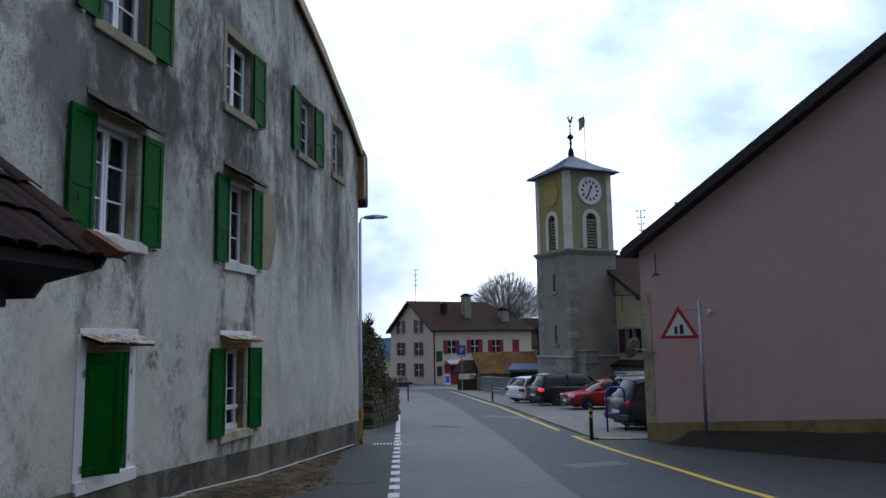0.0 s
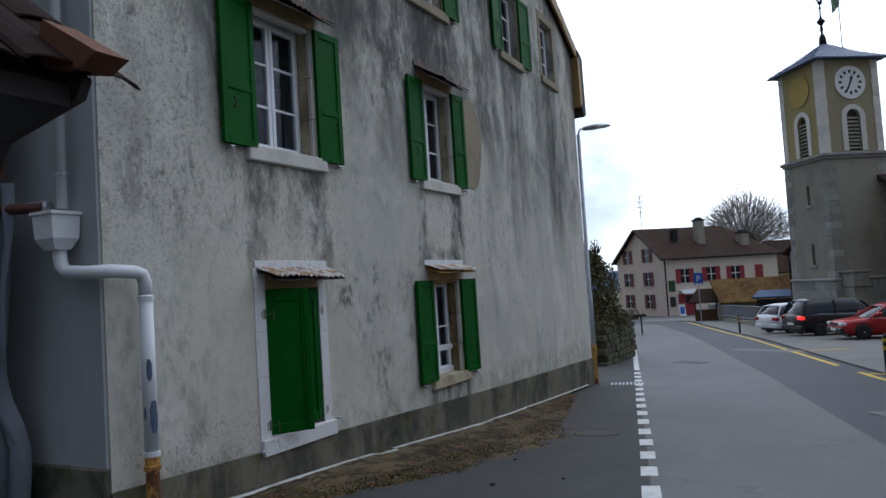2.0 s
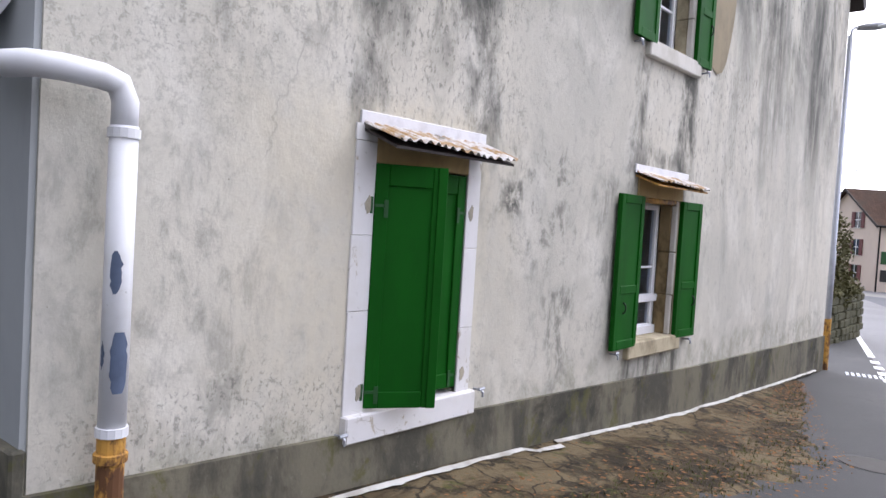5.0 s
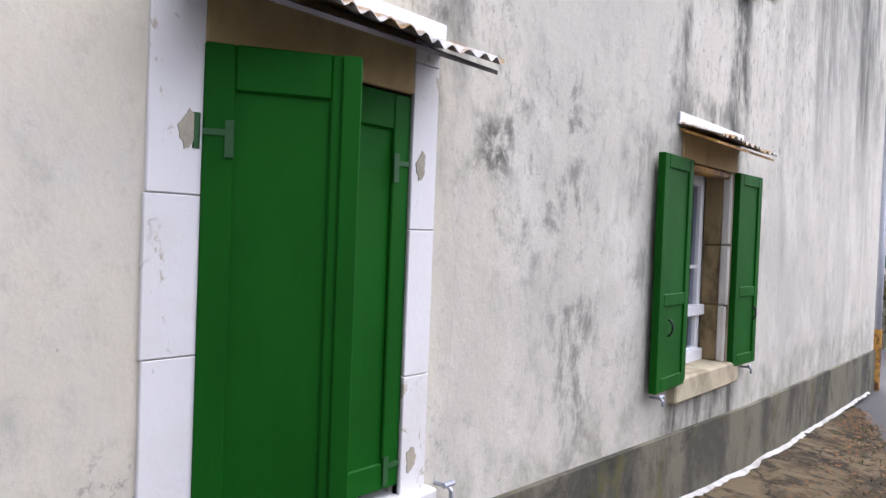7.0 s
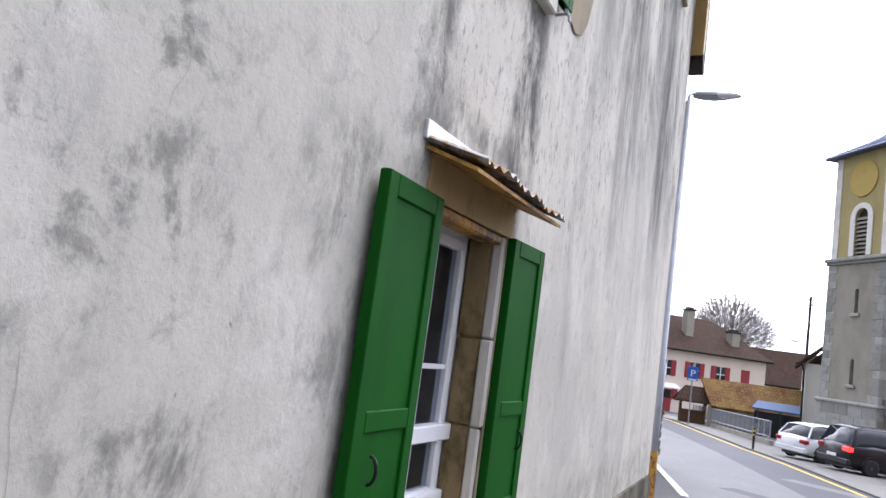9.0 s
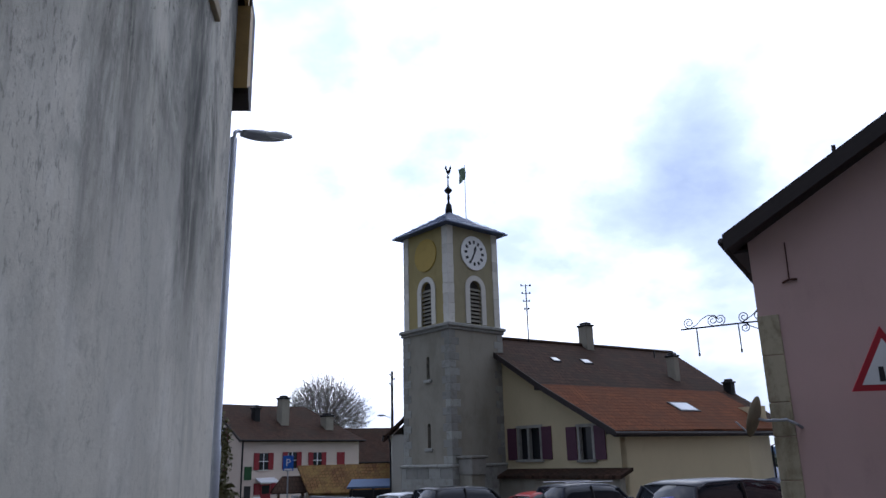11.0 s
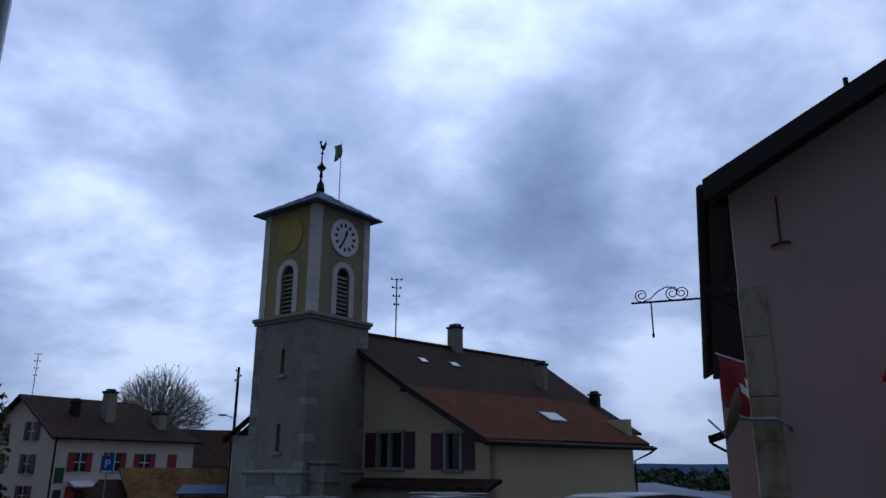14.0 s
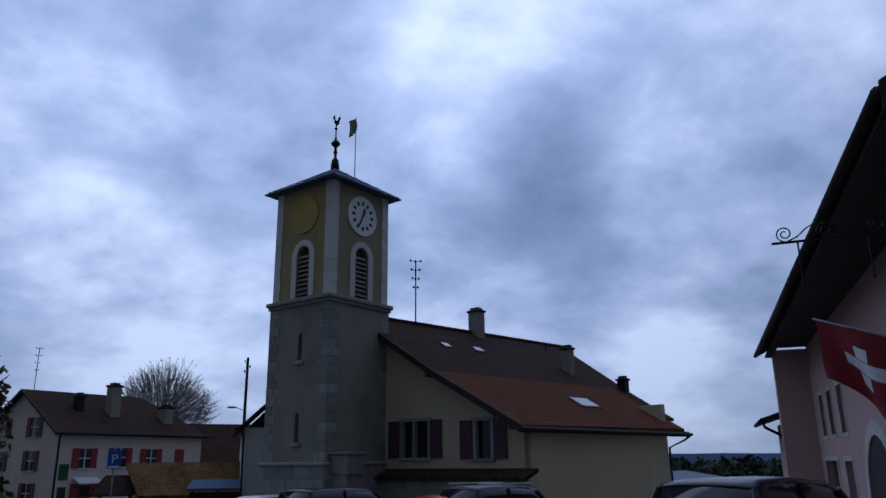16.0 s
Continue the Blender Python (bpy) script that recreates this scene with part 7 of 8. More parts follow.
bm = B()
prev = None
for i in range(80):
    x = -0.3 + 7.6 * i / 79
    cur = (bm.verts.new((x, -0.4, 1.2 + 0.03 * math.sin(i * 1.57))), bm.verts.new((x, 5.4, 2.0 + 0.03 * math.sin(i * 1.57))))
    if prev:
        bm.faces.new((prev[0], cur[0], cur[1], prev[1]))
    prev = cur
r = bmesh.ops.extrude_face_region(bm, geom=list(bm.faces))
for e in r["geom"]:
    if isinstance(e, bmesh.types.BMVert):
        e.co.z -= 0.03
part("shed_roof", bm, "slate", shed)


def pole(x, y, h, lean=0.0):
    p = thing("utility_pole", pose(x, y, ground_z(y)), "dark wooden utility pole with insulators", "utility pole")
    part("shaft", tube(B(), [(0, 0, 0), (lean, 0, h)], [0.13, 0.09], 8), "darkwood", p)
    for k in range(3):
        part("insulator", lathe(B(), [(0.03, 0), (0.07, 0.05), (0.03, 0.14)], 8, (lean + 0.17 * (1 if k % 2 else -1), 0, h - 0.3 - 0.35 * k)), "iron", p)
        part("insulator_pin", tube(B(), [(lean, 0, h - 0.35 - 0.35 * k), (lean + 0.17 * (1 if k % 2 else -1), 0, h - 0.3 - 0.35 * k)], 0.015, 5), "iron", p)
    return p


pl2 = pole(-3.2, 69.2, 10.2)
part("lamp_arm", tube(B(), [(0, 0, 6.6), (-0.6, 0, 6.85)], 0.03, 6), "galv", pl2)
bm = B()
bmesh.ops.create_uvsphere(bm, u_segments=10, v_segments=6, radius=1.0, matrix=pose(-0.85, 0, 6.85) @ Matrix.Diagonal((0.35, 0.12, 0.08, 1)))
part("lamp_head", bm, "lampgrey", pl2)

# ---- bollards, hoop barrier and street furniture ----
def bollard(x, y):
    z = ground_z(y)
    b = thing("bollard", pose(x, y, z), "black bollard with yellow reflective bands", "bollard", "bollards along the kerb")
    part("shaft", tube(B(), [(0, 0, 0), (0, 0, 0.93), (0, 0, 0.98)], [0.055, 0.055, 0.03], 12), "black", b)
    for zc in (0.62, 0.80):
        part("band", tube(B(), [(0, 0, zc), (0, 0, zc + 0.09)], 0.058, 12), "lineyellow", b)


bollard(0.06, 21.8)
bollard(-5.55, 44.3)
hoop = thing("hoop_barrier", pose(0.85, 24.4, ground_z(24.4) + 0.02, 0, 0, 35), "blue tubular hoop barrier on the parking place", "barrier")
part("hoop", tube(B(), [(-0.35, 0, 0), (-0.35, 0, 1.2), (-0.28, 0, 1.32), (-0.18, 0, 1.36), (0.18, 0, 1.36), (0.28, 0, 1.32), (0.35, 0, 1.2), (0.35, 0, 0)], 0.03, 10), "bluebar", hoop, "", True)
part("cross_bar", tube(B(), [(-0.35, 0, 0.55), (0.35, 0, 0.55)], 0.024, 8), "bluebar", hoop)
mh = thing("manhole_cover", pose(-4.0, 12.72, ground_z(12.72) + 0.004, -3.5, 0, 0), "round iron manhole cover flush in the footway", "manhole cover", kind="structure")
part("cover", tube(B(), [(0, 0, -0.02), (0, 0, 0.004)], 0.31, 28), "castiron", mh)
part("rim", tube(B(), [(0.34 * math.cos(a), 0.34 * math.sin(a), -0.008) for a in np.linspace(0, 2 * math.pi, 29)], 0.012, 5, False), "iron", mh)
gr = thing("gully_grate", pose(-5.42, 20.1, ground_z(20.1) + 0.006, -2.5, 0, 14), "iron gully grate beside the edge line", "grate", kind="structure")
for k in range(9):
    part("bar", box(B(), -0.36 + k * 0.09 - 0.03, -0.36 + k * 0.09 + 0.02, -0.24, 0.24, -0.02, 0.006), "galv", gr)
nb = thing("information_stand", pose(-11.6, 46.0, ground_z(46.0), 0, 0, 15), "dark wooden notice stand on two legs", "notice stand")
for x in (-0.5, 0.5):
    part("leg", box(B(), x - 0.04, x + 0.04, -0.04, 0.04, 0, 1.1), "iron", nb)
part("desk", box(B(), -0.8, 0.8, -0.35, 0.35, 1.05, 1.2, None, 0.03), "darkwood", nb)


# ---- vehicles ----
def wheel(parent, x, y, r=0.31):
    s = 1 if y > 0 else -1
    bm = B()
    prof = [(r * 0.66, -0.1), (r * 0.92, -0.1), (r, -0.07), (r, 0.07), (r * 0.92, 0.1), (r * 0.66, 0.1)]
    lathe(bm, prof, 20)
    bm.transform(Matrix.Translation((x, y, r)) @ Matrix.Rotation(math.pi / 2, 4, "X"))
    ty = part("tyre", bm, "rubber", parent, "", True)
    bm = lathe(B(), [(r * 0.65, -0.08), (r * 0.62, 0.06), (r * 0.2, 0.085), (r * 0.12, 0.10)], 20)
    bm.transform(Matrix.Translation((x, y, r)) @ Matrix.Rotation(-s * math.pi / 2, 4, "X"))
    rim = part("rim", bm, "aluminium", ty)
    for k in range(5):
        a = 2 * math.pi * k / 5
        m_ = Matrix.Translation((x, y, r)) @ Matrix.Rotation(-s * math.pi / 2, 4, "X") @ Matrix.Rotation(a, 4, "Z")
        part("spoke_gap", box(B(), r * 0.25, r * 0.55, -0.035, 0.035, 0.06, 0.086, m_), "black", rim)


def car(m, L, W, H, paint, label, lower, upper, lit=False, dark_bumper=False, category="car", rails=False):
    """lower: (x, z of belt, half-width factor) from tail to nose; upper: (x, z) of the roof line from tail to windscreen foot."""
    c = thing("car", m, label, category, "parked cars")
    hw = W / 2
    bm = B()
    rings = []
    for x, zb, f in lower:
        w = hw * f
        zl = 0.20 if abs(x) < L * 0.42 else 0.30
        pts = [(-w * 0.90, zl), (-w * 0.98, zl + 0.12), (-w, (zl + zb) / 2), (-w * 0.985, zb - 0.10), (-w * 0.92, zb), (0, zb + 0.025), (w * 0.92, zb), (w * 0.985, zb - 0.10), (w, (zl + zb) / 2), (w * 0.98, zl + 0.12), (w * 0.90, zl)]
        rings.append([bm.verts.new((x, y, z)) for y, z in pts])
    for p, q in zip(rings, rings[1:]):
        for k in range(len(p) - 1):
            bm.faces.new((p[k], p[k + 1], q[k + 1], q[k]))
        bm.faces.new((p[-1], p[0], q[0], q[-1]))
    bm.faces.new(rings[0]), bm.faces.new(rings[-1][::-1])
    body = part("body", bm, paint, c, "", True)
    belt = lambda x: float(np.interp(x, [p[0] for p in lower], [p[1] for p in lower]))
    bm = B()
    rings = []
    for x, z in upper:
        zb = belt(x) - 0.03
        f = (z - zb) / (H - zb)
        wt = hw * (0.93 - 0.20 * max(f, 0))
        wb = hw * 0.93
        rings.append([bm.verts.new((x, y, q)) for y, q in ((-wb, zb), (-(wb * 0.4 + wt * 0.6), zb + (z - zb) * 0.6), (-wt * 0.97, z - 0.02), (0, z + 0.015), (wt * 0.97, z - 0.02), ((wb * 0.4 + wt * 0.6), zb + (z - zb) * 0.6), (wb, zb))])
    for p, q in zip(rings, rings[1:]):
        for k in range(6):
            bm.faces.new((p[k], p[k + 1], q[k + 1], q[k]))
    bm.faces.new(rings[0]), bm.faces.new(rings[-1][::-1])
    gh_ = part("glasshouse", bm, "darkglass", c, "tinted car windows", True)
    top = [u for u in upper if u[1] > H - 0.14]
    bm = B()
    rows = []
    for x, z in top:
        zb = belt(x) - 0.03
        wt = hw * (0.93 - 0.20 * ((z - zb) / (H - zb))) * 0.99
        rows.append([bm.verts.new((x, y, q)) for y, q in ((-wt, z - 0.05), (-wt * 0.96, z + 0.0), (-wt * 0.6, z + 0.022), (0, z + 0.03), (wt * 0.6, z + 0.022), (wt * 0.96, z + 0.0), (wt, z - 0.05))])
    for p, q in zip(rows, rows[1:]):
        for k in range(6):
            bm.faces.new((p[k], p[k + 1], q[k + 1], q[k]))
    r_ = bmesh.ops.extrude_face_region(bm, geom=list(bm.faces))
    for e in r_["geom"]:
        if isinstance(e, bmesh.types.BMVert):
            e.co.z -= 0.015
    part("roof", bm, paint, c, "", True)
    # pillars
    for s in (-1, 1):
        for (xa, za), (xb, zb2) in ((upper[0], upper[1] if upper[1][1] > H - 0.2 else upper[2]), (upper[-1], upper[-2])):
            part("pillar", tube(B(), [(xa, s * hw * 0.925, belt(xa) - 0.03), (xb, s * hw * 0.75, zb2 - 0.02)], 0.04, 6), paint, c)
        xm = (top[0][0] + top[-1][0]) / 2
        part("pillar", tube(B(), [(xm, s * hw * 0.935, belt(xm) - 0.02), (xm, s * hw * 0.76, H - 0.05)], 0.035, 6), "black", c)
        part("door_seam", box(B(), xm - 0.006, xm + 0.006, s * hw * 0.985 - 0.012, s * hw * 0.985 + 0.012, 0.32, belt(xm) - 0.06), "black", c)
        part("door_handle", box(B(), xm - 0.28, xm - 0.12, s * hw * 0.99 - 0.02, s * hw * 0.99 + 0.02, belt(xm) - 0.17, belt(xm) - 0.13, None, 0.006), paint, c)
        part("mirror", box(B(), upper[-2][0] - 0.02 + 0.25, upper[-2][0] + 0.4, *sorted((s * hw * 0.95, s * (hw + 0.16))), belt(0) + 0.03, belt(0) + 0.18, None, 0.03), paint, c)
        for x in (-L * 0.31, L * 0.31):
            wheel(c, x, s * (hw - 0.09))
            part("wheel_arch", tube(B(), [(x + 0.37 * math.cos(a), s * (hw * 0.985), 0.31 + 0.37 * math.sin(a)) for a in np.linspace(0.1, math.pi - 0.1, 11)], 0.025, 5), "black", c)
        xe = -L / 2
        part("tail_light", box(B(), xe - 0.01, xe + 0.2, *sorted((s * hw * 0.55, s * hw * 0.96)), belt(xe + 0.1) - 0.26, belt(xe + 0.1) - 0.08, None, 0.03), "taillit" if lit and s < 0 else "taillight", c, "red tail light")
        part("headlight", box(B(), L / 2 - 0.22, L / 2 + 0.005, *sorted((s * hw * 0.5, s * hw * 0.93)), 0.56, 0.70, None, 0.03), "headlens", c, "clear headlight")
    part("bumper", box(B(), -L / 2 - 0.03, -L / 2 + 0.16, -hw * 0.95, hw * 0.95, 0.30, 0.52, None, 0.04), "black" if dark_bumper else paint, c)
    part("bumper", box(B(), L / 2 - 0.16, L / 2 + 0.03, -hw * 0.92, hw * 0.92, 0.28, 0.50, None, 0.04), "black" if dark_bumper else paint, c)
    part("number_plate", box(B(), -L / 2 - 0.04, -L / 2 - 0.02, -0.26, 0.26, 0.52, 0.63), "signwhite", c, "blank white plate")
    part("number_plate", box(B(), L / 2 + 0.03, L / 2 + 0.04, -0.26, 0.26, 0.36, 0.47), "signwhite", c)
    part("grille", box(B(), L / 2 - 0.02, L / 2 + 0.01, -hw * 0.45, hw * 0.45, 0.56, 0.68), "black", c)
    part("underbody", box(B(), -L * 0.44, L * 0.44, -hw * 0.8, hw * 0.8, 0.16, 0.34), "black", c)
    if rails:
        for s in (-1, 1):
            part("roof_rail", tube(B(), [(top[0][0] + 0.1, s * hw * 0.66, H + 0.06), (top[-1][0] - 0.1, s * hw * 0.66, H + 0.06)], 0.018, 6), "aluminium", c)
    return c


M["carwhite"] = paintwork("white_car_paint", (0.72, 0.73, 0.75))
M["carblack"] = paintwork("black_car_paint", (0.010, 0.010, 0.012))
M["carred"] = paintwork("red_car_paint", (0.36, 0.012, 0.012))
M["carblue"] = paintwork("dark_blue_car_paint", (0.016, 0.022, 0.035))
M["carsilver"] = paintwork("silver_blue_car_paint", (0.020, 0.024, 0.034))


def cpose(x, y, deg, dz=0.03):
    return pose(x, y, ground_z(y) + dz, 0, 0, deg) @ Matrix.Rotation(radians(1.6) * math.sin(radians(deg)), 4, "Y")


hatch = lambda L: [(-L / 2, 0.78, 0.86), (-L / 2 + 0.12, 0.95, 0.95), (-L * 0.30, 0.97, 1.0), (0, 0.94, 1.0), (L * 0.22, 0.92, 1.0), (L * 0.36, 0.84, 0.98), (L / 2 - 0.1, 0.72, 0.90), (L / 2, 0.60, 0.78)]
hup = lambda L, H: [(-L / 2 + 0.14, 0.96), (-L / 2 + 0.42, H - 0.10), (-L * 0.30, H - 0.02), (-L * 0.08, H), (L * 0.06, H - 0.05), (L * 0.12, H - 0.13), (L * 0.29, 0.90)]
sed = lambda L: [(-L / 2, 0.74, 0.86), (-L / 2 + 0.12, 0.90, 0.95), (-L * 0.30, 0.92, 1.0), (0, 0.88, 1.0), (L * 0.22, 0.85, 1.0), (L * 0.40, 0.76, 0.97), (L / 2 - 0.08, 0.70, 0.92), (L / 2, 0.58, 0.84)]
sup = lambda L, H: [(-L / 2 + 0.45, 0.90), (-L / 2 + 0.85, H - 0.11), (-L * 0.20, H - 0.01), (-L * 0.04, H), (L * 0.05, H - 0.04), (L * 0.10, H - 0.13), (L * 0.26, 0.84)]
suv = lambda L: [(-L / 2, 0.86, 0.88), (-L / 2 + 0.1, 1.02, 0.96), (-L * 0.30, 1.04, 1.0), (0, 1.0, 1.0), (L * 0.22, 0.98, 1.0), (L * 0.38, 0.92, 0.98), (L / 2 - 0.1, 0.80, 0.90), (L / 2, 0.66, 0.80)]
uup = lambda L, H: [(-L / 2 + 0.08, 1.02), (-L / 2 + 0.35, H - 0.09), (-L * 0.34, H - 0.02), (-L * 0.08, H), (L * 0.08, H - 0.04), (L * 0.14, H - 0.12), (L * 0.29, 0.97)]
car(cpose(-2.55, 44.4, 40), 4.25, 1.80, 1.48, "carwhite", "white hatchback parked beside the black estate car", hatch(4.25), hup(4.25, 1.48))
car(cpose(-0.85, 40.9, 31), 4.60, 1.85, 1.66, "carblack", "black sport utility car with a red lit tail light", suv(4.6), uup(4.6, 1.66), True, True)
car(cpose(0.95, 37.0, 200), 4.30, 1.68, 1.38, "carred", "old red hatchback parked nose to the road", sed(4.3), sup(4.3, 1.38), False, True)
car(cpose(2.95, 36.9, 25), 4.1, 1.75, 1.62, "carblue", "dark blue small off-road car parked at an angle", suv(4.1), uup(4.1, 1.62), False, True, "car", True)
car(cpose(2.85, 26.0, 25), 4.35, 1.80, 1.66, "carsilver", "dark blue-grey people carrier beside the pink house", suv(4.35), uup(4.35, 1.66), False, True)


# ---- planting ----
def grow(bm, p, d, length, r, depth, rng, tips, spread=0.5, up=0.15, seg=4):
    """A branching limb of tapered tubes."""
    q = p + d * length * 0.5 + Vector((rng.uniform(-1, 1), rng.uniform(-1, 1), rng.uniform(-0.3, 1))) * length * 0.05
    e = p + d * length
    tube(bm, [p, q, e], [r, r * 0.82, r * 0.62], max(3, seg), False)
    if depth == 0:
        tips.append((e, d))
        return
    for k in range(3 if depth > 1 else 5):
        nd = (d + Vector((rng.uniform(-1, 1), rng.uniform(-1, 1), rng.uniform(-0.5, 1.0) + up)) * spread).normalized()
        s = rng.uniform(0.6, 0.85)
        st = e if k < 2 else p.lerp(e, rng.uniform(0.5, 0.9))
        grow(bm, st, nd, length * s, max(r * 0.58, 0.016), depth - 1, rng, tips, spread, up, seg - 1)


rng = random.Random(4)
tree = thing("lime_tree", pose(-11.3, 110.0, ground_z(110)), "large bare deciduous tree with fine rounded crown", "tree")
part("trunk", tube(B(), [(0, 0, 0), (0.1, 0, 3.0), (0.0, 0.1, 6.2)], [0.55, 0.42, 0.34], 10), "bark", tree)
bm = B()
bm_b = B()
for k in range(520):
    cz = 1 - 1.12 * (k + 0.5) / 520
    a = 2.39996 * k
    s = math.sqrt(max(0.0, 1 - cz * cz))
    f = rng.uniform(0.86, 1.05) * (1 + 0.06 * math.sin(3 * a) + 0.05 * math.sin(7 * cz))
    e = Vector((5.9 * f * s * math.cos(a), 5.9 * f * s * math.sin(a), 9.2 + 6.1 * f * cz))
    st = Vector((rng.uniform(-0.25, 0.25), rng.uniform(-0.25, 0.25), rng.uniform(5.0, 7.4)))
    mid_ = st.lerp(e, 0.5) + Vector((0, 0, 0.9 * s)) + Vector((rng.uniform(-0.4, 0.4), rng.uniform(-0.4, 0.4), 0))
    big_r = 0.10 if k % 9 == 0 else 0.035
    q1 = st.lerp(mid_, 0.5) + Vector((0, 0, 0.2))
    q3 = mid_.lerp(e, 0.55) + Vector((0, 0, 0.12))
    tube(bm, [st, q1, mid_, q3, e], [big_r, big_r * 0.8, big_r * 0.55, 0.022, 0.012], 3, False)
    for _ in range(9):
        u = rng.uniform(0.35, 1.0)
        p = mid_.lerp(e, u)
        d = ((e - mid_).normalized() + Vector((rng.uniform(-1, 1), rng.uniform(-1, 1), rng.uniform(-0.4, 1))) * 0.75).normalized()
        ln = rng.uniform(0.4, 0.95)
        tube(bm, [p, p + d * ln], [0.018, 0.010], 3, False)
        if rng.random() < 0.5:
            o = p + d * ln
            va, vb = Vector((rng.uniform(-1, 1), rng.uniform(-1, 1), rng.uniform(-1, 1))) * 0.08, Vector((rng.uniform(-1, 1), rng.uniform(-1, 1), rng.uniform(-1, 1))) * 0.08
            bm_b.faces.new([bm_b.verts.new(o + v) for v in (va, vb, -va, -vb)])
tagged(part("crown", bm, "twig", tree), kind="stuff")
tagged(part("buds", bm_b, "buds", tree), kind="stuff")


def leaf_clump(bm, c, rx, ry, rz_, n, size, rng):
    for _ in range(n):
        u = Vector((rng.gauss(0, 1), rng.gauss(0, 1), rng.gauss(0, 1))).normalized()
        f = rng.uniform(0.55, 1.08) ** 0.6
        o = Vector((c[0] + u.x * rx * f, c[1] + u.y * ry * f, c[2] + u.z * rz_ * f))
        a = Vector((rng.uniform(-1, 1), rng.uniform(-1, 1), rng.uniform(-1, 1))).normalized() * size * rng.uniform(0.6, 1.3)
        b = a.cross(Vector((rng.uniform(-1, 1), rng.uniform(-1, 1), rng.uniform(-1, 1)))).normalized() * size * 0.55
        bm.faces.new([bm.verts.new(o + v) for v in (a, b, -a, -b)])


hedge = thing("evergreen_bush", pose(-8.15, 26.6, ground_z(26.6)), "tall dark evergreen bush with bare twigs at its top", "bush")
part("stem", tube(B(), [(0, 0, 0), (0.05, 0, 1.0), (0, 0.05, 2.2)], [0.14, 0.11, 0.06], 8), "bark", hedge)
bm = B()
for c, r_ in (((0, 0, 1.9), (0.85, 1.0, 1.1)), ((0.25, -0.2, 2.6), (0.7, 0.8, 0.9)), ((-0.35, 0.4, 2.7), (0.8, 0.9, 0.9)), ((0.35, 0.2, 1.4), (0.75, 0.8, 0.7)), ((-0.2, 1.2, 2.2), (0.9, 0.9, 1.2)), ((0.1, -0.1, 3.2), (0.45, 0.5, 0.5))):
    leaf_clump(bm, c, *r_, 1300, 0.06, rng)
part("leaves", bm, "hedge", hedge, "dense small dark leaves")
bm = B()
tips = []
for k in range(9):
    d = Vector((rng.uniform(-0.4, 0.5), rng.uniform(-0.4, 0.4), 1)).normalized()
    grow(bm, Vector((rng.uniform(-0.4, 0.4), rng.uniform(-0.3, 0.3), 2.8)), d, 0.55, 0.016, 2, rng, tips, 0.4, 0.1, 4)
tagged(part("branchwork", bm, "bark", hedge), kind="stuff")
bm = B()
for e, d in tips:
    leaf_clump(bm, e, 0.05, 0.05, 0.08, 2, 0.035, rng)
tagged(part("young_leaves", bm, "buds", hedge), kind="stuff")

gw = thing("garden_wall", pose(-7.3, 25.0, ground_z(25.0)), "old rough stone garden wall stub overgrown at the top", "wall")
for r_ in range(6):
    for c_ in range(9):
        a = c_ * 0.42 + (0.2 if r_ % 2 else 0.0)
        o = 0.03 * rng.uniform(-1, 1)
        part("stone", box(B(), -0.42 + o, o, a + 0.01, a + 0.41, r_ * 0.21 - 0.1, r_ * 0.21 + 0.10, None, 0.03), "mossywall", gw)
bm = B()
for k in range(6):
    leaf_clump(bm, (-0.2, 0.4 + k * 0.6, 1.25), 0.28, 0.35, 0.18, 160, 0.06, rng)
part("ivy", bm, "hedge", gw, "dark ivy on the coping")
gp = thing("low_planter", pose(-19.5, 72.0, ground_z(72), 0, 0, 15), "long low planter with dark clipped shrubs", "planter")
part("trough", box(B(), -2.0, 2.0, -0.4, 0.4, 0, 0.45, None, 0.03), "wood_old", gp)
bm = B()
for k in range(7):
    leaf_clump(bm, (-1.7 + k * 0.57, 0, 0.6), 0.4, 0.38, 0.3, 120, 0.08, rng)
part("shrubs", bm, "hedge", gp)

# weeds along the wall foot
bm = B()
for _ in range(1600):
    y = rng.choice((rng.uniform(6.7, 9.4), rng.uniform(6.6, 13.0), rng.uniform(6.6, 17.0)))
    e = lerp(y, EDGE)
    x = fx(y) + (0.10 + 0.08 * rng.random() if rng.random() < 0.35 else e * rng.uniform(0.55, 1.0))
    z = ground_z(y) + 0.01
    for _k in range(3):
        a = rng.uniform(0, 6.28)
        h = rng.uniform(0.012, 0.045)
        t_ = Vector((math.cos(a) * h * 0.7, math.sin(a) * h * 0.7, h))
        s_ = Vector((-math.sin(a), math.cos(a), 0)) * 0.005
        p = Vector((x + rng.uniform(-0.03, 0.03), y + rng.uniform(-0.03, 0.03), z))
        bm.faces.new([bm.verts.new(v) for v in (p - s_, p + s_, p + t_)])
M["weed"] = plain("mossy_weeds", (0.075, 0.072, 0.02), 0.85, 0, 0.5, 3, 0)
tagged(part("weeds", bm, "weed"), "small moss tufts and weeds along the wall foot", "weeds", "", "stuff")
bm = B()
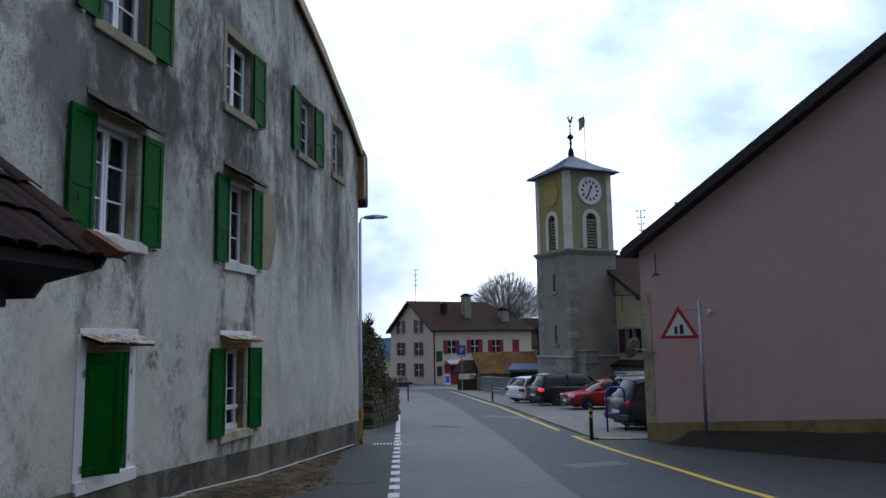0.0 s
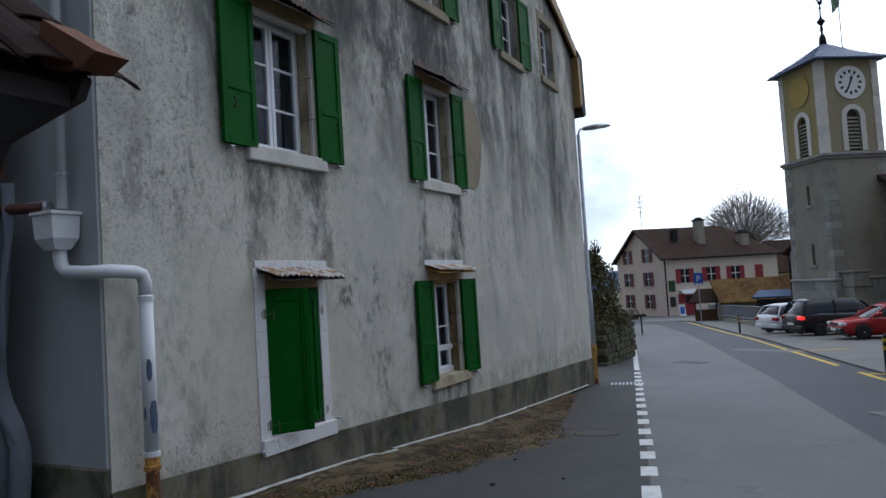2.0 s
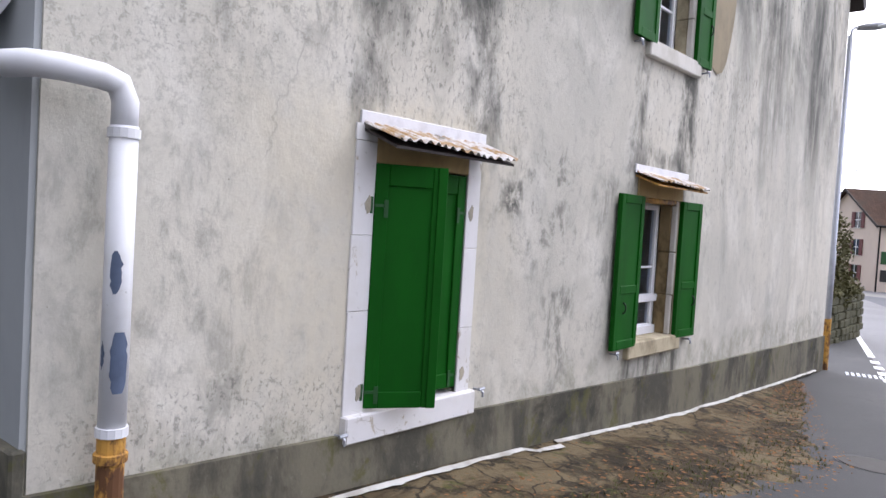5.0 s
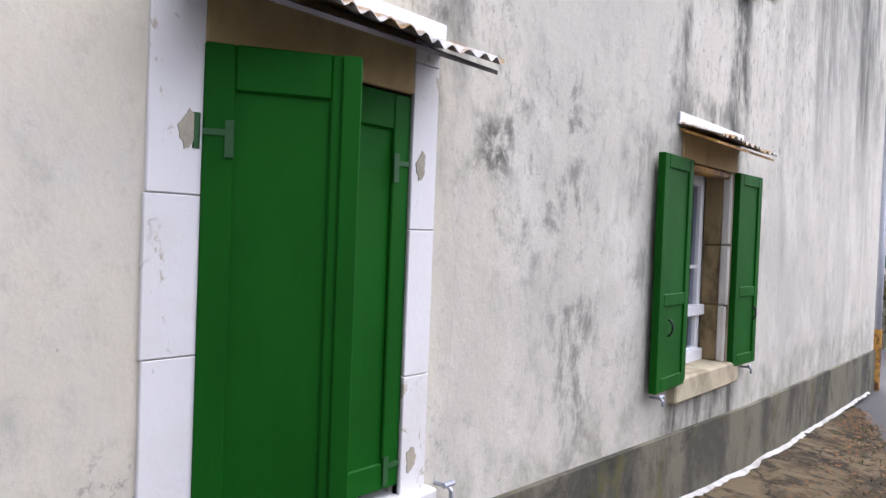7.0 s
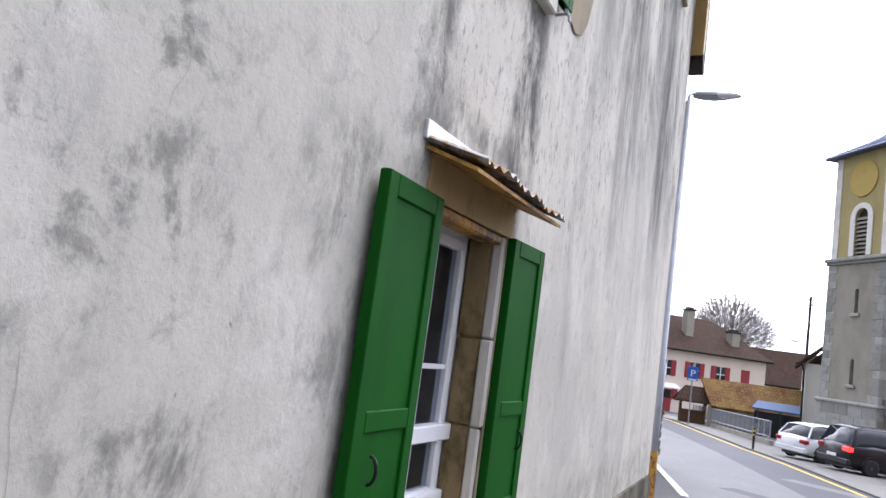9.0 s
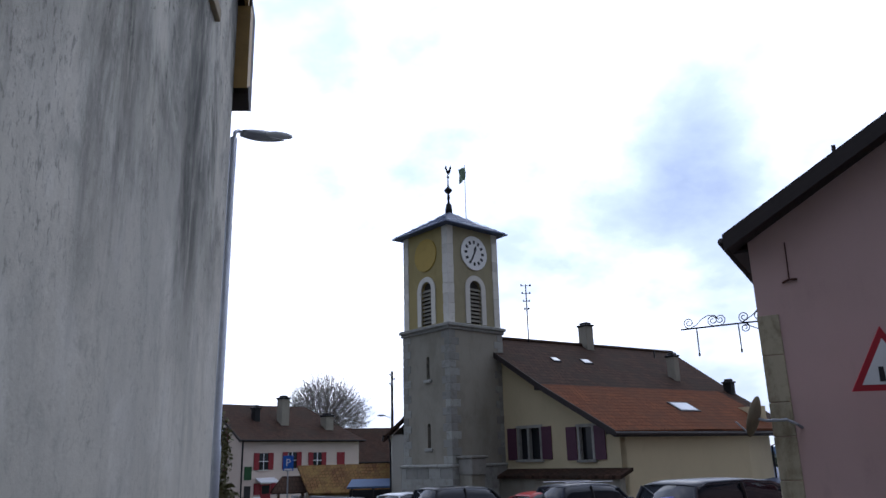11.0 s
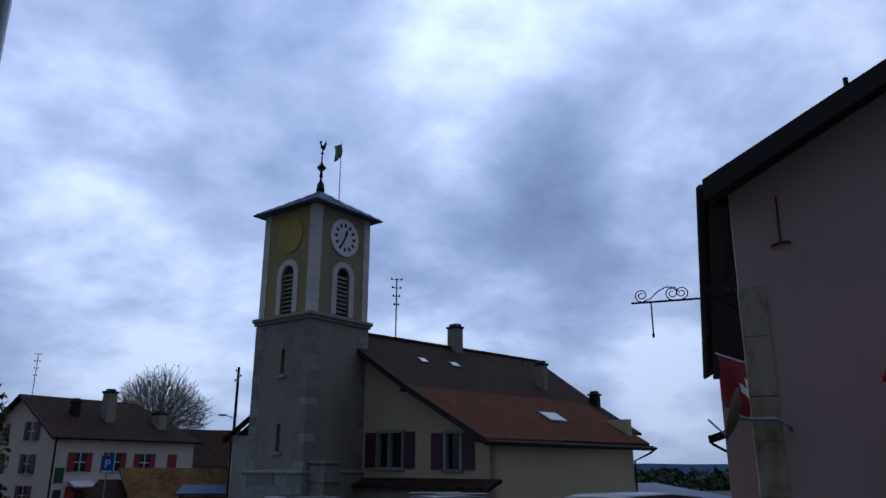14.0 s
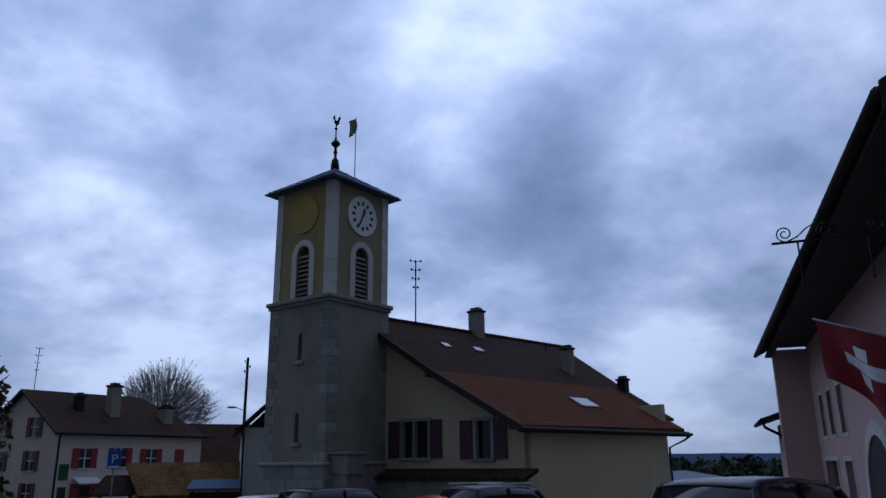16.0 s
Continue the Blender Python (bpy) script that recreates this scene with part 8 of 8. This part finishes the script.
for _ in range(1900):
    y = rng.uniform(6.7, 17.5)
    x = fx(y) + lerp(y, EDGE) * rng.uniform(0.25, 1.12)
    s = rng.uniform(0.008, 0.024)
    a = rng.uniform(0, 6.28)
    z = ground_z(y) + 0.028
    bm.faces.new([bm.verts.new((x + s * math.cos(a + q), y + s * 0.7 * math.sin(a + q), z + rng.uniform(0, 0.01))) for q in (0, 1.6, 3.1, 4.7)])
M["litter"] = plain("brown_leaf_litter", (0.20, 0.088, 0.025), 0.85, 0, 0.5, 5, 0)
tagged(part("leaf_litter", bm, "litter"), "brown leaf litter scattered on the concrete strip", "leaf litter", "", "stuff")
for x, y, s in ((-3.9, 8.9, 0.03), (-3.35, 9.4, 0.022), (-4.25, 10.3, 0.02), (-6.3, 5.7, 0.05), (-6.7, 5.5, 0.035)):
    bm = B()
    bmesh.ops.create_icosphere(bm, subdivisions=2, radius=s)
    for v_ in bm.verts:
        v_.co *= 1 + 0.3 * noise.noise(v_.co * 30)
        v_.co.z *= 0.5
    ob = tagged(part("small_stone", bm, "soil"), "small dark stone lying on the asphalt", "stone", "loose stones")
    ob.location = (x, y, ground_z(y) + s * 0.3)

# far wood and hills
bm = B()
for _ in range(420):
    a = radians(rng.uniform(24, 48))
    dist = rng.uniform(230, 330)
    x, y = math.sin(a) * dist, math.cos(a) * dist
    h = rng.uniform(9.0, 12.5)
    zb = -11.5
    r0 = rng.uniform(2.0, 4.0)
    leaf_clump(bm, (x, y, zb + h * 0.6), r0, r0, h * 0.42, 34, 1.1, rng)
tagged(part("far_wood", bm, "farwood"), "distant dark green wood below the skyline", "wood", "", "stuff")
# the hills' haze is painted: it is only their blue material
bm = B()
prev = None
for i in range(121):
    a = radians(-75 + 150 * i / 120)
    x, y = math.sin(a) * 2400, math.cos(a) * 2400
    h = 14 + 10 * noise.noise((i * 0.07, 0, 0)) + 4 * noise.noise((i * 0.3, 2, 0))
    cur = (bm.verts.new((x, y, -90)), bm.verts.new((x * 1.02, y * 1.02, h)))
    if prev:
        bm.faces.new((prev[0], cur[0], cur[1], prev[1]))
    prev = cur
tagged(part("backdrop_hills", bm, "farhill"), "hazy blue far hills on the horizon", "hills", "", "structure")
